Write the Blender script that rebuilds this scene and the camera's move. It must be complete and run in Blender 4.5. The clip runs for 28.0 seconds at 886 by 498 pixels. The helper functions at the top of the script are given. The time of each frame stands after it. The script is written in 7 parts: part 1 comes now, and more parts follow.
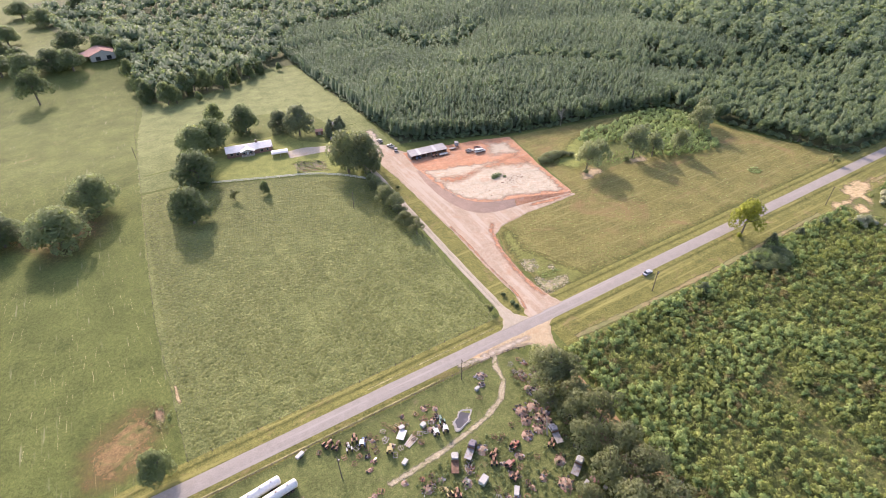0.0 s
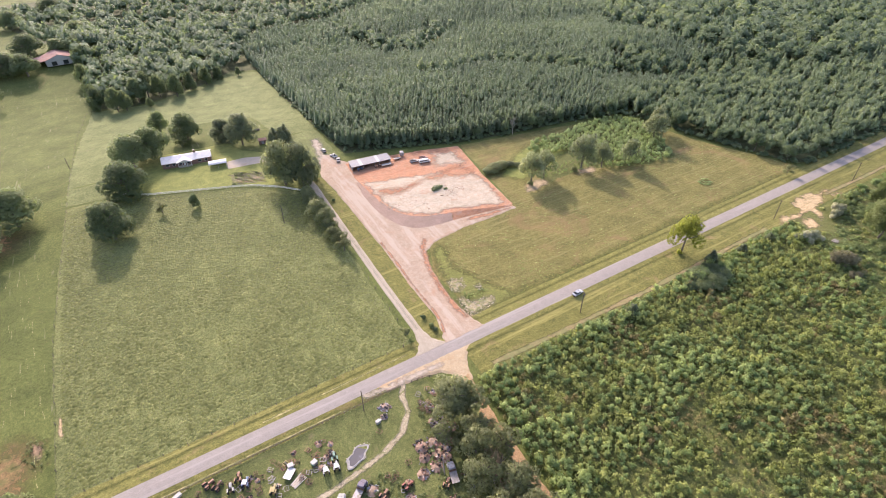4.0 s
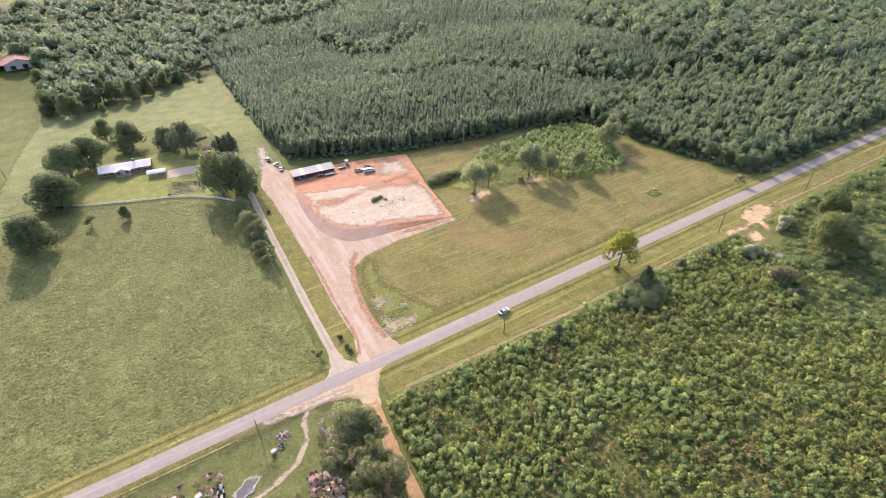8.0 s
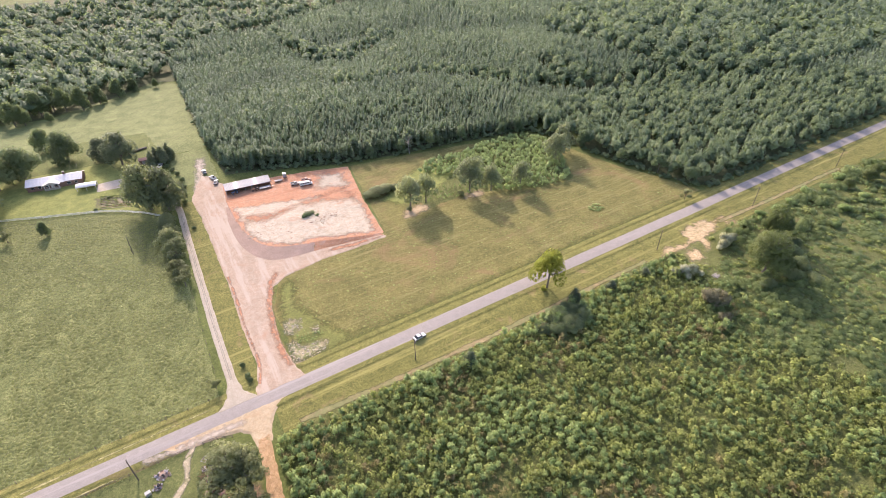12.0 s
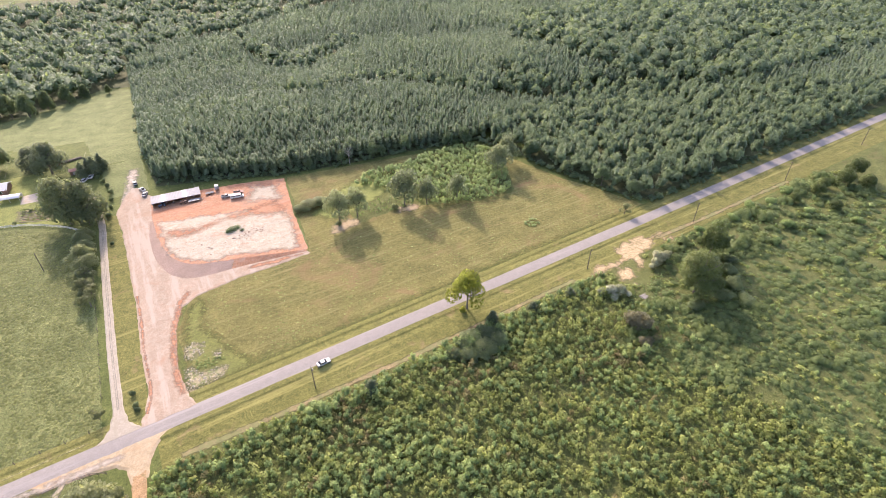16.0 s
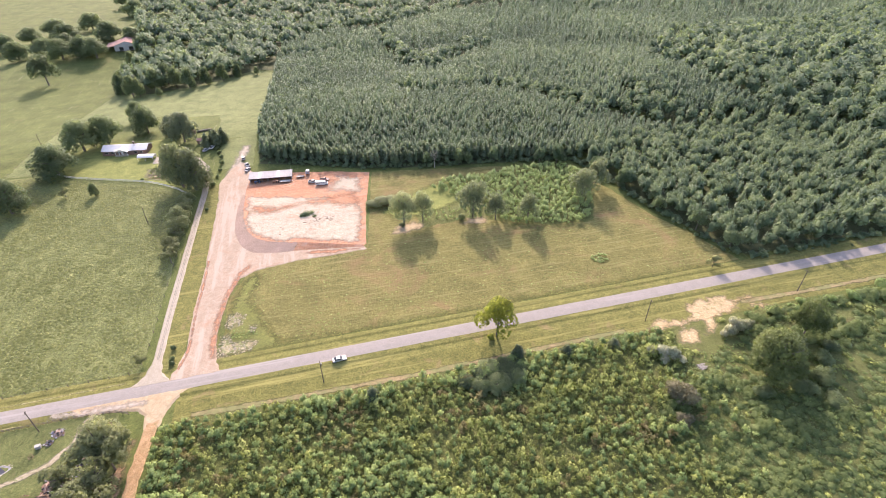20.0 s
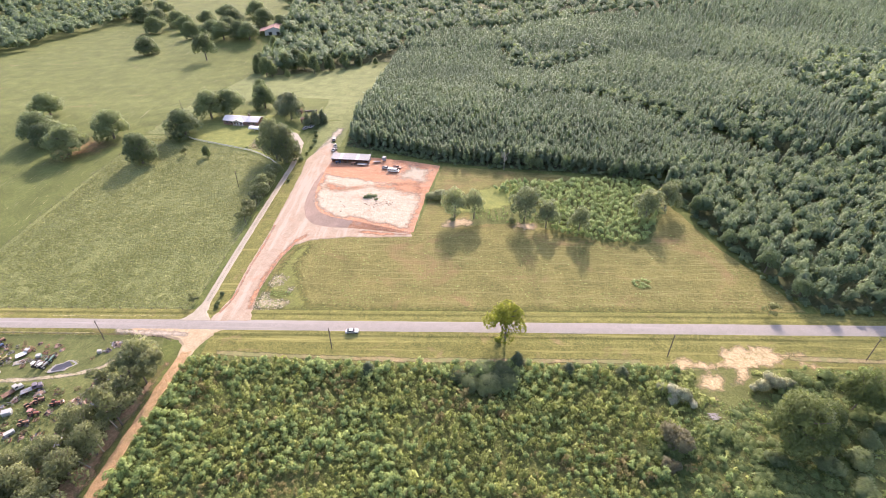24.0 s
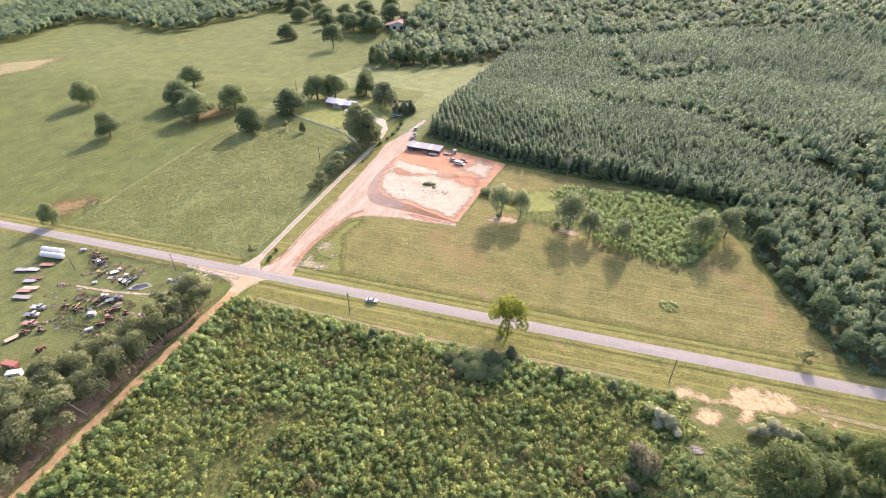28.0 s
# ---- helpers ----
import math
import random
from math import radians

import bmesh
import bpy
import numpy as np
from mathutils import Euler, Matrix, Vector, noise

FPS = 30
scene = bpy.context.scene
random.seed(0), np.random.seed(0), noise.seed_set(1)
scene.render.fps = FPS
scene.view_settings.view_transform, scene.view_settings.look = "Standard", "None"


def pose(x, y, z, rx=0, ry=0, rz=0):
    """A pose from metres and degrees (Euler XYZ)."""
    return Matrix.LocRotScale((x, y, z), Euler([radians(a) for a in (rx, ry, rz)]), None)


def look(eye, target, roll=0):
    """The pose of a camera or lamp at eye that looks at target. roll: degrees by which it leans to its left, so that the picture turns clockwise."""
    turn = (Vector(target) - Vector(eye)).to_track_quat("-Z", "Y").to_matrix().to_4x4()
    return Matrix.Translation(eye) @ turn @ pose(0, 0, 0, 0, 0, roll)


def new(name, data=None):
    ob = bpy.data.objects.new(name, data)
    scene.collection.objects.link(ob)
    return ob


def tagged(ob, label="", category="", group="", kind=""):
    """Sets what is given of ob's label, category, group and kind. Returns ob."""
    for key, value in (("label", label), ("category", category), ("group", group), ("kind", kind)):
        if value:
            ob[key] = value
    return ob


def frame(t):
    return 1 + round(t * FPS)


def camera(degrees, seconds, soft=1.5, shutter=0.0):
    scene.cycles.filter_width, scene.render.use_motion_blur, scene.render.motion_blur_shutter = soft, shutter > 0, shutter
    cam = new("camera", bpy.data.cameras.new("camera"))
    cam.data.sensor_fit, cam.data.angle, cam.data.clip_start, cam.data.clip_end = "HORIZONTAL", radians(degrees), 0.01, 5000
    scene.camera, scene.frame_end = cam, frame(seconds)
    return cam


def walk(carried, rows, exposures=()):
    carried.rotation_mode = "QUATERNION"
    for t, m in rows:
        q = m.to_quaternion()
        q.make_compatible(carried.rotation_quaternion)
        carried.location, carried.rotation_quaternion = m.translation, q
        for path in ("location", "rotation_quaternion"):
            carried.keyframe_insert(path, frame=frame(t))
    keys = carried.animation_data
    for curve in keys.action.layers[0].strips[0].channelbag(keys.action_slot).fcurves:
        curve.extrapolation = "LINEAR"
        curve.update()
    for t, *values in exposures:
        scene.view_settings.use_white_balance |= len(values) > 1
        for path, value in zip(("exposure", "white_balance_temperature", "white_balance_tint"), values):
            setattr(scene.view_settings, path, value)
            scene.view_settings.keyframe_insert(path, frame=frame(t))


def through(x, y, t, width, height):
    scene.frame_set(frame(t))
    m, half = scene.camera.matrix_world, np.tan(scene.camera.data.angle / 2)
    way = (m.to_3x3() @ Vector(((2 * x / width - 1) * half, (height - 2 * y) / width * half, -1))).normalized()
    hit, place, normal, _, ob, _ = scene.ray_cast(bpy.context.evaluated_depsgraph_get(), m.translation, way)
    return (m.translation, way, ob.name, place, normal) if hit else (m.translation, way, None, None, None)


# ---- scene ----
cam = camera(81.4, 28.0, soft=0.8)
PATH = [
    (0.0, -94.56, -100.44, 132.77, 53.72, 0.4, -30.57),
    (0.5, -90.78, -101.41, 132.69, 53.73, 0.4, -30.59),
    (1.0, -87.04, -102.31, 132.66, 53.73, 0.4, -30.6),
    (1.5, -83.32, -103.24, 132.64, 53.76, 0.39, -30.6),
    (2.0, -79.12, -104.0, 132.7, 53.72, 0.4, -30.6),
    (2.5, -75.4, -104.52, 132.68, 53.73, 0.42, -30.61),
    (3.0, -71.14, -104.91, 132.73, 53.73, 0.43, -30.6),
    (3.5, -66.61, -105.14, 132.8, 53.73, 0.42, -30.61),
    (5.5, -51.29, -108.11, 133.08, 53.72, 0.39, -30.67),
    (6.0, -47.72, -109.19, 133.08, 53.71, 0.4, -30.64),
    (6.5, -44.17, -110.28, 133.1, 53.72, 0.42, -30.62),
    (7.0, -40.37, -111.07, 133.17, 53.71, 0.42, -30.61),
    (7.5, -36.31, -111.82, 133.23, 53.72, 0.44, -30.61),
    (8.0, -32.51, -112.2, 133.23, 53.73, 0.44, -30.62),
    (8.5, -28.41, -112.78, 133.39, 53.73, 0.45, -30.63),
    (9.0, -24.42, -113.44, 133.36, 53.8, 0.43, -30.62),
    (9.5, -20.38, -114.09, 133.44, 53.83, 0.43, -30.64),
    (10.0, -16.17, -114.89, 133.38, 53.84, 0.42, -30.62),
    (10.5, -12.47, -115.55, 133.44, 53.87, 0.42, -30.62),
    (11.0, -8.5, -116.37, 133.46, 53.9, 0.43, -30.62),
    (11.5, -4.5, -117.18, 133.48, 53.93, 0.43, -30.63),
    (12.0, -0.2, -118.02, 133.59, 53.93, 0.42, -30.63),
    (12.5, 3.54, -118.77, 133.62, 53.95, 0.4, -30.64),
    (14.5, 19.71, -122.09, 133.76, 54.04, 0.32, -30.68),
    (15.0, 24.0, -122.99, 133.8, 54.07, 0.3, -30.69),
    (15.5, 27.72, -123.8, 133.9, 54.08, 0.28, -30.7),
    (16.0, 31.98, -124.7, 134.01, 54.09, 0.25, -30.69),
    (16.5, 35.89, -125.65, 134.13, 54.13, 0.27, -29.78),
    (17.0, 40.37, -126.54, 134.17, 54.18, 0.23, -26.94),
    (17.5, 44.22, -127.03, 134.17, 54.24, 0.25, -24.08),
    (18.0, 48.33, -127.31, 134.16, 54.27, 0.25, -21.64),
    (18.5, 52.32, -127.61, 134.16, 54.29, 0.25, -19.46),
    (19.0, 56.38, -127.92, 134.24, 54.36, 0.26, -16.78),
    (19.5, 60.2, -128.1, 134.33, 54.39, 0.26, -14.91),
    (20.0, 64.12, -128.68, 134.42, 54.41, 0.26, -13.3),
    (20.5, 68.1, -129.38, 134.49, 54.41, 0.26, -11.35),
    (21.0, 72.18, -130.05, 134.49, 54.5, 0.27, -8.75),
    (21.5, 76.15, -130.37, 134.58, 54.48, 0.28, -6.73),
    (23.5, 92.89, -134.91, 134.59, 54.67, 0.3, -0.1),
    (24.0, 97.26, -136.79, 134.49, 54.74, 0.3, 2.78),
    (24.5, 101.61, -138.25, 134.46, 54.81, 0.28, 5.39),
    (25.0, 106.14, -139.43, 134.43, 54.84, 0.25, 7.36),
    (25.5, 109.89, -140.08, 134.53, 54.87, 0.24, 8.61),
    (26.0, 114.32, -140.72, 134.58, 54.91, 0.23, 9.96),
    (26.5, 118.7, -141.17, 134.59, 54.94, 0.24, 11.32),
    (27.0, 123.17, -141.41, 134.63, 54.99, 0.22, 13.31),
    (27.5, 127.65, -141.4, 134.67, 55.04, 0.21, 15.79),
    (28.0, 132.0, -141.21, 134.81, 55.08, 0.19, 18.08),
]
walk(cam, [(t, pose(x, y, z, rx, ry, rz)) for t, x, y, z, rx, ry, rz in PATH], [(0.0, 1.27, 6700, 26), (12.0, 1.33, 6700, 26), (17.0, 1.44, 6700, 26), (28.0, 1.50, 6700, 26)])
# ---- light ----
SUN_EL, SUN_AZ = 31.5, 85.0
world = bpy.data.worlds.new("sky")
scene.world = world
world.use_nodes = True
wn = world.node_tree
sky = wn.nodes.new("ShaderNodeTexSky")
sky.sky_type = "NISHITA"
sky.sun_disc = False
sky.sun_elevation = radians(SUN_EL)
sky.sun_rotation = radians(90 - SUN_AZ)
sky.dust_density = 2.5
wn.links.new(sky.outputs[0], wn.nodes["Background"].inputs[0])
wn.nodes["Background"].inputs[1].default_value = 0.15
sun_dir = Vector((math.cos(radians(SUN_AZ)) * math.cos(radians(SUN_EL)), math.sin(radians(SUN_AZ)) * math.cos(radians(SUN_EL)), math.sin(radians(SUN_EL))))
lamp = bpy.data.lights.new("sun", "SUN")
lamp.energy, lamp.angle, lamp.color = 2.0, radians(0.6), (1.0, 0.93, 0.82)
new("sun", lamp).matrix_world = look(sun_dir * 300, (0, 0, 0))


# ---- materials ----
def nodes_of(name):
    m = bpy.data.materials.new(name)
    m.use_nodes = True
    return m, m.node_tree, m.node_tree.nodes["Principled BSDF"]


def noise_node(nt, scale, detail=4.0, rough=0.6, stretch=None, coords="Position", swirl=0.0):
    geo = nt.nodes.new("ShaderNodeNewGeometry") if coords == "Position" else nt.nodes.new("ShaderNodeTexCoord")
    out = geo.outputs["Position"] if coords == "Position" else geo.outputs["Object"]
    if stretch:
        mp = nt.nodes.new("ShaderNodeMapping")
        mp.inputs["Scale"].default_value = stretch[:3]
        if len(stretch) > 3:
            mp.inputs["Rotation"].default_value[2] = radians(stretch[3])
        nt.links.new(out, mp.inputs["Vector"])
        out = mp.outputs[0]
    n = nt.nodes.new("ShaderNodeTexNoise")
    n.inputs["Scale"].default_value, n.inputs["Detail"].default_value, n.inputs["Roughness"].default_value = scale, detail, rough
    n.inputs["Distortion"].default_value = swirl
    nt.links.new(out, n.inputs["Vector"])
    return n.outputs["Fac"]


def ramp_node(nt, fac, stops):
    r = nt.nodes.new("ShaderNodeValToRGB")
    while len(r.color_ramp.elements) < len(stops):
        r.color_ramp.elements.new(0.5)
    for e, (p, c) in zip(r.color_ramp.elements, stops):
        e.position, e.color = p, (*c, 1) if len(c) == 3 else c
    nt.links.new(fac, r.inputs[0])
    return r.outputs[0]


def mix_node(nt, fac, a, b, how="MIX"):
    x = nt.nodes.new("ShaderNodeMix")
    x.data_type, x.blend_type = "RGBA", how
    for sock, v in ((x.inputs[0], fac), (x.inputs[6], a), (x.inputs[7], b)):
        if isinstance(v, (int, float)):
            sock.default_value = v
        elif isinstance(v, tuple):
            sock.default_value = (*v, 1)
        else:
            nt.links.new(v, sock)
    return x.outputs[2]


def bump_on(nt, bsdf, fac, dist, strength=1.0):
    b = nt.nodes.new("ShaderNodeBump")
    b.inputs["Distance"].default_value, b.inputs["Strength"].default_value = dist, strength
    nt.links.new(fac, b.inputs["Height"])
    nt.links.new(b.outputs[0], bsdf.inputs["Normal"])




def ground_mat(name, low, mid, high, patch=None, patch_at=(0.55, 0.68), fine=1.3, broad=0.035, bump=0.25, streak=None, rough=0.95, grit=(0.60, 1.38)):
    """Grass or soil: a fine grain over broad tone changes, with bare or weedy patches and, where mown, faint streaks."""
    m, nt, bsdf = nodes_of(name)
    f = noise_node(nt, fine, 6.0, 0.68)
    col = ramp_node(nt, f, ((0.30, low), (0.5, mid), (0.68, high)))
    b = noise_node(nt, broad, 4.0, 0.6)
    col = mix_node(nt, ramp_node(nt, b, ((0.36, (0, 0, 0)), (0.64, (0.75, 0.75, 0.75)))), col, mix_node(nt, 0.5, col, mid))
    calm = min(1.0, (1 - grit[0]) / 0.4)
    tone = ramp_node(nt, noise_node(nt, broad * 5.0, 3.0), ((0.32, (1 - calm * 0.22, 1 - calm * 0.20, 1 - calm * 0.24)), (0.68, (1 + calm * 0.16, 1 + calm * 0.14, 1 + calm * 0.12))))
    col = mix_node(nt, 1.0, col, tone, "MULTIPLY")
    grain = ramp_node(nt, noise_node(nt, fine * 3.2, 3.0, 0.6), ((0.32, (grit[0], grit[0] + 0.01, grit[0] - 0.02)), (0.68, (grit[1],) * 3)))
    col = mix_node(nt, 1.0, col, grain, "MULTIPLY")
    if streak:
        s = noise_node(nt, streak[0], 3.0, 0.6, streak[1])
        col = mix_node(nt, ramp_node(nt, s, ((streak[3], (0, 0, 0)), (streak[3] + 0.1, (0.8, 0.8, 0.8)))), col, streak[2])
    if patch:
        p = noise_node(nt, broad * 1.7, 6.0, 0.7, (1.0, 1.3, 1.0, 30), "Position", 0.9)
        col = mix_node(nt, ramp_node(nt, p, ((patch_at[0], (0, 0, 0)), (patch_at[1], (0.9, 0.9, 0.9)))), col, patch)
    nt.links.new(col, bsdf.inputs["Base Color"])
    bsdf.inputs["Roughness"].default_value = rough
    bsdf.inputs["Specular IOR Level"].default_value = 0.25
    if bump:
        bump_on(nt, bsdf, f, bump)
    return m


def leaf_mat(name, dark, mid, light, through=0.35, gloss=0.25, sheen=0.25, speckle=0.26):
    """Foliage: a tone of its own for each leaf clump and each plant, light that shines through, a weak gloss, a bluish
    sheen standing in for haze.
    """
    m, nt, bsdf = nodes_of(name)
    geo = nt.nodes.new("ShaderNodeNewGeometry")
    at = nt.nodes.new("ShaderNodeAttribute")
    at.attribute_name = "tint"
    add = nt.nodes.new("ShaderNodeMath")
    add.operation = "MULTIPLY_ADD"
    nt.links.new(geo.outputs["Random Per Island"], add.inputs[0])
    add.inputs[1].default_value = speckle
    half = nt.nodes.new("ShaderNodeMath")
    half.operation = "MULTIPLY"
    half.inputs[1].default_value = 1.0 - speckle
    nt.links.new(at.outputs["Fac"], half.inputs[0])
    nt.links.new(half.outputs[0], add.inputs[2])
    col = ramp_node(nt, add.outputs[0], ((0.08, dark), (0.5, mid), (0.95, light)))
    spots = ramp_node(nt, noise_node(nt, 2.2, 3.0), ((0.3, (0.75, 0.75, 0.75)), (0.7, (1.2, 1.2, 1.15))))
    col = mix_node(nt, 1.0, col, spots, "MULTIPLY")
    nt.links.new(col, bsdf.inputs["Base Color"])
    bsdf.inputs["Roughness"].default_value = 0.6
    # The blue-tinted sheen paints a veil of distance haze onto the leaves.
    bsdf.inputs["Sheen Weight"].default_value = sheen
    bsdf.inputs["Sheen Roughness"].default_value = 0.5
    bsdf.inputs["Sheen Tint"].default_value = (0.78, 0.9, 1.0, 1)
    bsdf.inputs["Specular IOR Level"].default_value = gloss
    tr = nt.nodes.new("ShaderNodeBsdfTranslucent")
    nt.links.new(mix_node(nt, 1.0, col, (1.0, 1.0, 0.72), "MULTIPLY"), tr.inputs[0])
    mx = nt.nodes.new("ShaderNodeMixShader")
    mx.inputs[0].default_value = through
    nt.links.new(bsdf.outputs[0], mx.inputs[1])
    nt.links.new(tr.outputs[0], mx.inputs[2])
    nt.links.new(mx.outputs[0], nt.nodes["Material Output"].inputs[0])
    return m


def paint(name, colour, rough=0.5, metal=0.0, wear=None, scale=6.0, amount=0.6, bump=0.0):
    """Painted, metal or wooden surface with grime at two scales and, where given, worn or rusty patches."""
    m, nt, bsdf = nodes_of(name)
    f = noise_node(nt, scale, 5.0, 0.65, None, "Object")
    col = mix_node(nt, 1.0, colour, ramp_node(nt, f, ((0.25, (0.8, 0.79, 0.77)), (0.75, (1.08, 1.08, 1.08)))), "MULTIPLY")
    if wear:
        w = noise_node(nt, scale * 0.35, 6.0, 0.7, None, "Object")
        col = mix_node(nt, ramp_node(nt, w, ((amount - 0.06, (0, 0, 0)), (amount + 0.06, (1, 1, 1)))), col, wear)
    nt.links.new(col, bsdf.inputs["Base Color"])
    bsdf.inputs["Roughness"].default_value, bsdf.inputs["Metallic"].default_value = rough, metal
    if bump:
        bump_on(nt, bsdf, f, bump)
    return m


M = {}
M["ground"] = ground_mat("hay_grass", (0.072, 0.094, 0.024), (0.116, 0.138, 0.038), (0.17, 0.182, 0.06), patch=(0.215, 0.17, 0.075), patch_at=(0.62, 0.76), fine=0.9, broad=0.016, bump=0.15,
                         streak=(0.8, (1.0, 0.07, 1.0, 6), (0.25, 0.25, 0.13), 0.635))
M["pasture"] = ground_mat("tufted_grass", (0.115, 0.137, 0.047), (0.175, 0.192, 0.068), (0.25, 0.252, 0.102), fine=0.75, broad=0.02, bump=0.6)
M["field"] = ground_mat("meadow_grass", (0.118, 0.116, 0.036), (0.185, 0.168, 0.055), (0.262, 0.23, 0.085), patch=(0.255, 0.165, 0.078), patch_at=(0.52, 0.72), fine=0.9, broad=0.022, bump=0.35, streak=(0.8, (0.05, 1.0, 1.0, 4), (0.25, 0.222, 0.083), 0.55))
M["verge"] = ground_mat("verge_grass", (0.11, 0.116, 0.033), (0.174, 0.168, 0.049), (0.246, 0.225, 0.073), patch=(0.27, 0.19, 0.095), patch_at=(0.58, 0.74), fine=1.2, broad=0.06, bump=0.25, streak=(0.5, (0.02, 1.0, 1.0, 0), (0.285, 0.258, 0.083), 0.57))
M["lawn"] = ground_mat("mown_lawn", (0.165, 0.19, 0.052), (0.215, 0.232, 0.067), (0.275, 0.28, 0.10), fine=1.4, broad=0.06, bump=0.06)
M["yard"] = ground_mat("yard_grass", (0.0874, 0.109, 0.035), (0.129, 0.145, 0.0488), (0.179, 0.184, 0.0718), patch=(0.221, 0.175, 0.0966), patch_at=(0.62, 0.77), fine=1.0, broad=0.035, bump=0.2)
M["brush_floor"] = ground_mat("brush_floor", (0.088, 0.106, 0.0317), (0.132, 0.145, 0.0458), (0.18, 0.18, 0.0686), patch=(0.167, 0.128, 0.0616), patch_at=(0.58, 0.74), fine=1.6, broad=0.05, bump=0.3)
M["forest_floor"] = ground_mat("forest_floor", (0.06, 0.075, 0.032), (0.10, 0.11, 0.05), (0.145, 0.14, 0.07), fine=1.2, bump=0.2)
M["soil"] = ground_mat("garden_soil", (0.21, 0.18, 0.11), (0.285, 0.245, 0.16), (0.36, 0.31, 0.215), patch=(0.19, 0.21, 0.08), patch_at=(0.5, 0.62), fine=2.0, broad=0.2, bump=0.1)
M["clay"] = ground_mat("pink_clay", (0.35, 0.244, 0.172), (0.409, 0.31, 0.23), (0.448, 0.364, 0.281), patch=(0.397, 0.253, 0.165), patch_at=(0.56, 0.72), fine=0.7, broad=0.05, bump=0.1, streak=(0.35, (1.0, 0.10, 1.0, 2), (0.457, 0.375, 0.293), 0.50), grit=(0.84, 1.12))
M["pad"] = ground_mat("white_clay", (0.403, 0.305, 0.215), (0.485, 0.408, 0.313), (0.525, 0.472, 0.385), patch=(0.427, 0.246, 0.151), patch_at=(0.58, 0.68), fine=0.7, broad=0.05, bump=0.35, streak=(0.16, (0.35, 1.0, 1.0, 8), (0.436, 0.285, 0.189), 0.60), grit=(0.76, 1.2))
M["bank"] = ground_mat("gravel_bank", (0.299, 0.198, 0.15), (0.378, 0.264, 0.207), (0.44, 0.33, 0.268), fine=2.0, bump=0.12, grit=(0.75, 1.2))
M["ochre"] = ground_mat("ochre_dirt", (0.32, 0.195, 0.10), (0.41, 0.265, 0.145), (0.48, 0.335, 0.205), patch=(0.25, 0.215, 0.095), patch_at=(0.58, 0.72), fine=1.5, broad=0.09, bump=0.1)
M["track"] = ground_mat("worn_track", (0.318, 0.258, 0.163), (0.413, 0.348, 0.245), (0.494, 0.434, 0.331), patch=(0.163, 0.172, 0.0602), patch_at=(0.50, 0.62), fine=1.4, broad=0.2, bump=0.08)
M["asphalt"] = ground_mat("bleached_asphalt", (0.262, 0.228, 0.205), (0.305, 0.27, 0.243), (0.35, 0.315, 0.283), fine=2.5, broad=0.09, bump=0.01, streak=(0.5, (0.02, 1.0, 1.0, 0), (0.362, 0.326, 0.29), 0.56), rough=0.85, grit=(0.86, 1.12))
M["concrete"] = ground_mat("old_concrete", (0.334, 0.277, 0.207), (0.396, 0.339, 0.264), (0.449, 0.392, 0.317), fine=1.8, broad=0.12, bump=0.01, streak=(0.5, (1.0, 0.05, 1.0, 0), (0.308, 0.273, 0.194), 0.60), rough=0.85, grit=(0.82, 1.14))
M["oak"] = leaf_mat("oak_leaves", (0.15, 0.20, 0.10), (0.215, 0.275, 0.135), (0.29, 0.35, 0.17), 0.6, 0.25, 0.12, 0.12)
M["lane_oak"] = leaf_mat("lane_oak_leaves", (0.185, 0.22, 0.115), (0.265, 0.305, 0.155), (0.345, 0.38, 0.19), 0.6, 0.25, 0.2, 0.12)
M["light_leaf"] = leaf_mat("light_leaves", (0.33, 0.37, 0.075), (0.40, 0.435, 0.095), (0.47, 0.50, 0.125), 0.68, 0.25, 0.05, 0.3)
M["grey_leaf"] = leaf_mat("dusty_leaves", (0.205, 0.23, 0.12), (0.28, 0.31, 0.16), (0.36, 0.39, 0.21), 0.6, 0.25, 0.08, 0.25)
M["brown_leaf"] = leaf_mat("dull_brown_leaves", (0.135, 0.13, 0.08), (0.20, 0.19, 0.115), (0.285, 0.265, 0.16), 0.5, 0.2, 0.15, 0.3)
M["field_leaf"] = leaf_mat("field_tree_leaves", (0.262, 0.308, 0.165), (0.365, 0.41, 0.222), (0.479, 0.519, 0.285), 0.55, 0.25, 0.25)
M["brush_leaf"] = leaf_mat("brush_tree_leaves", (0.11, 0.15, 0.052), (0.15, 0.195, 0.067), (0.195, 0.24, 0.083), 0.5, 0.25, 0.1, 0.25)
M["dry_leaf"] = leaf_mat("dry_brown_leaves", (0.19, 0.155, 0.068), (0.275, 0.235, 0.098), (0.37, 0.34, 0.14), 0.4, 0.2, 0.05, 0.45)
M["silver_leaf"] = leaf_mat("silver_leaves", (0.31, 0.335, 0.195), (0.55, 0.555, 0.385), (0.80, 0.775, 0.615), 0.4, 0.2, 0.0, 0.55)
M["cedar"] = leaf_mat("cedar_needles", (0.13, 0.165, 0.095), (0.185, 0.225, 0.125), (0.25, 0.285, 0.16), 0.5, 0.25, 0.15)
# Raised tones and bluish sheen put distance haze into the pine and woodland colour.
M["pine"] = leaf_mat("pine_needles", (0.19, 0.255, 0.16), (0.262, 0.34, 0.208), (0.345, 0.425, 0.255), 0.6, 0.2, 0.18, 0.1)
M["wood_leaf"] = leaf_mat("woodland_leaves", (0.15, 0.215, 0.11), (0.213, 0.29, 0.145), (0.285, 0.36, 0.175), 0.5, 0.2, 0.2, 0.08)
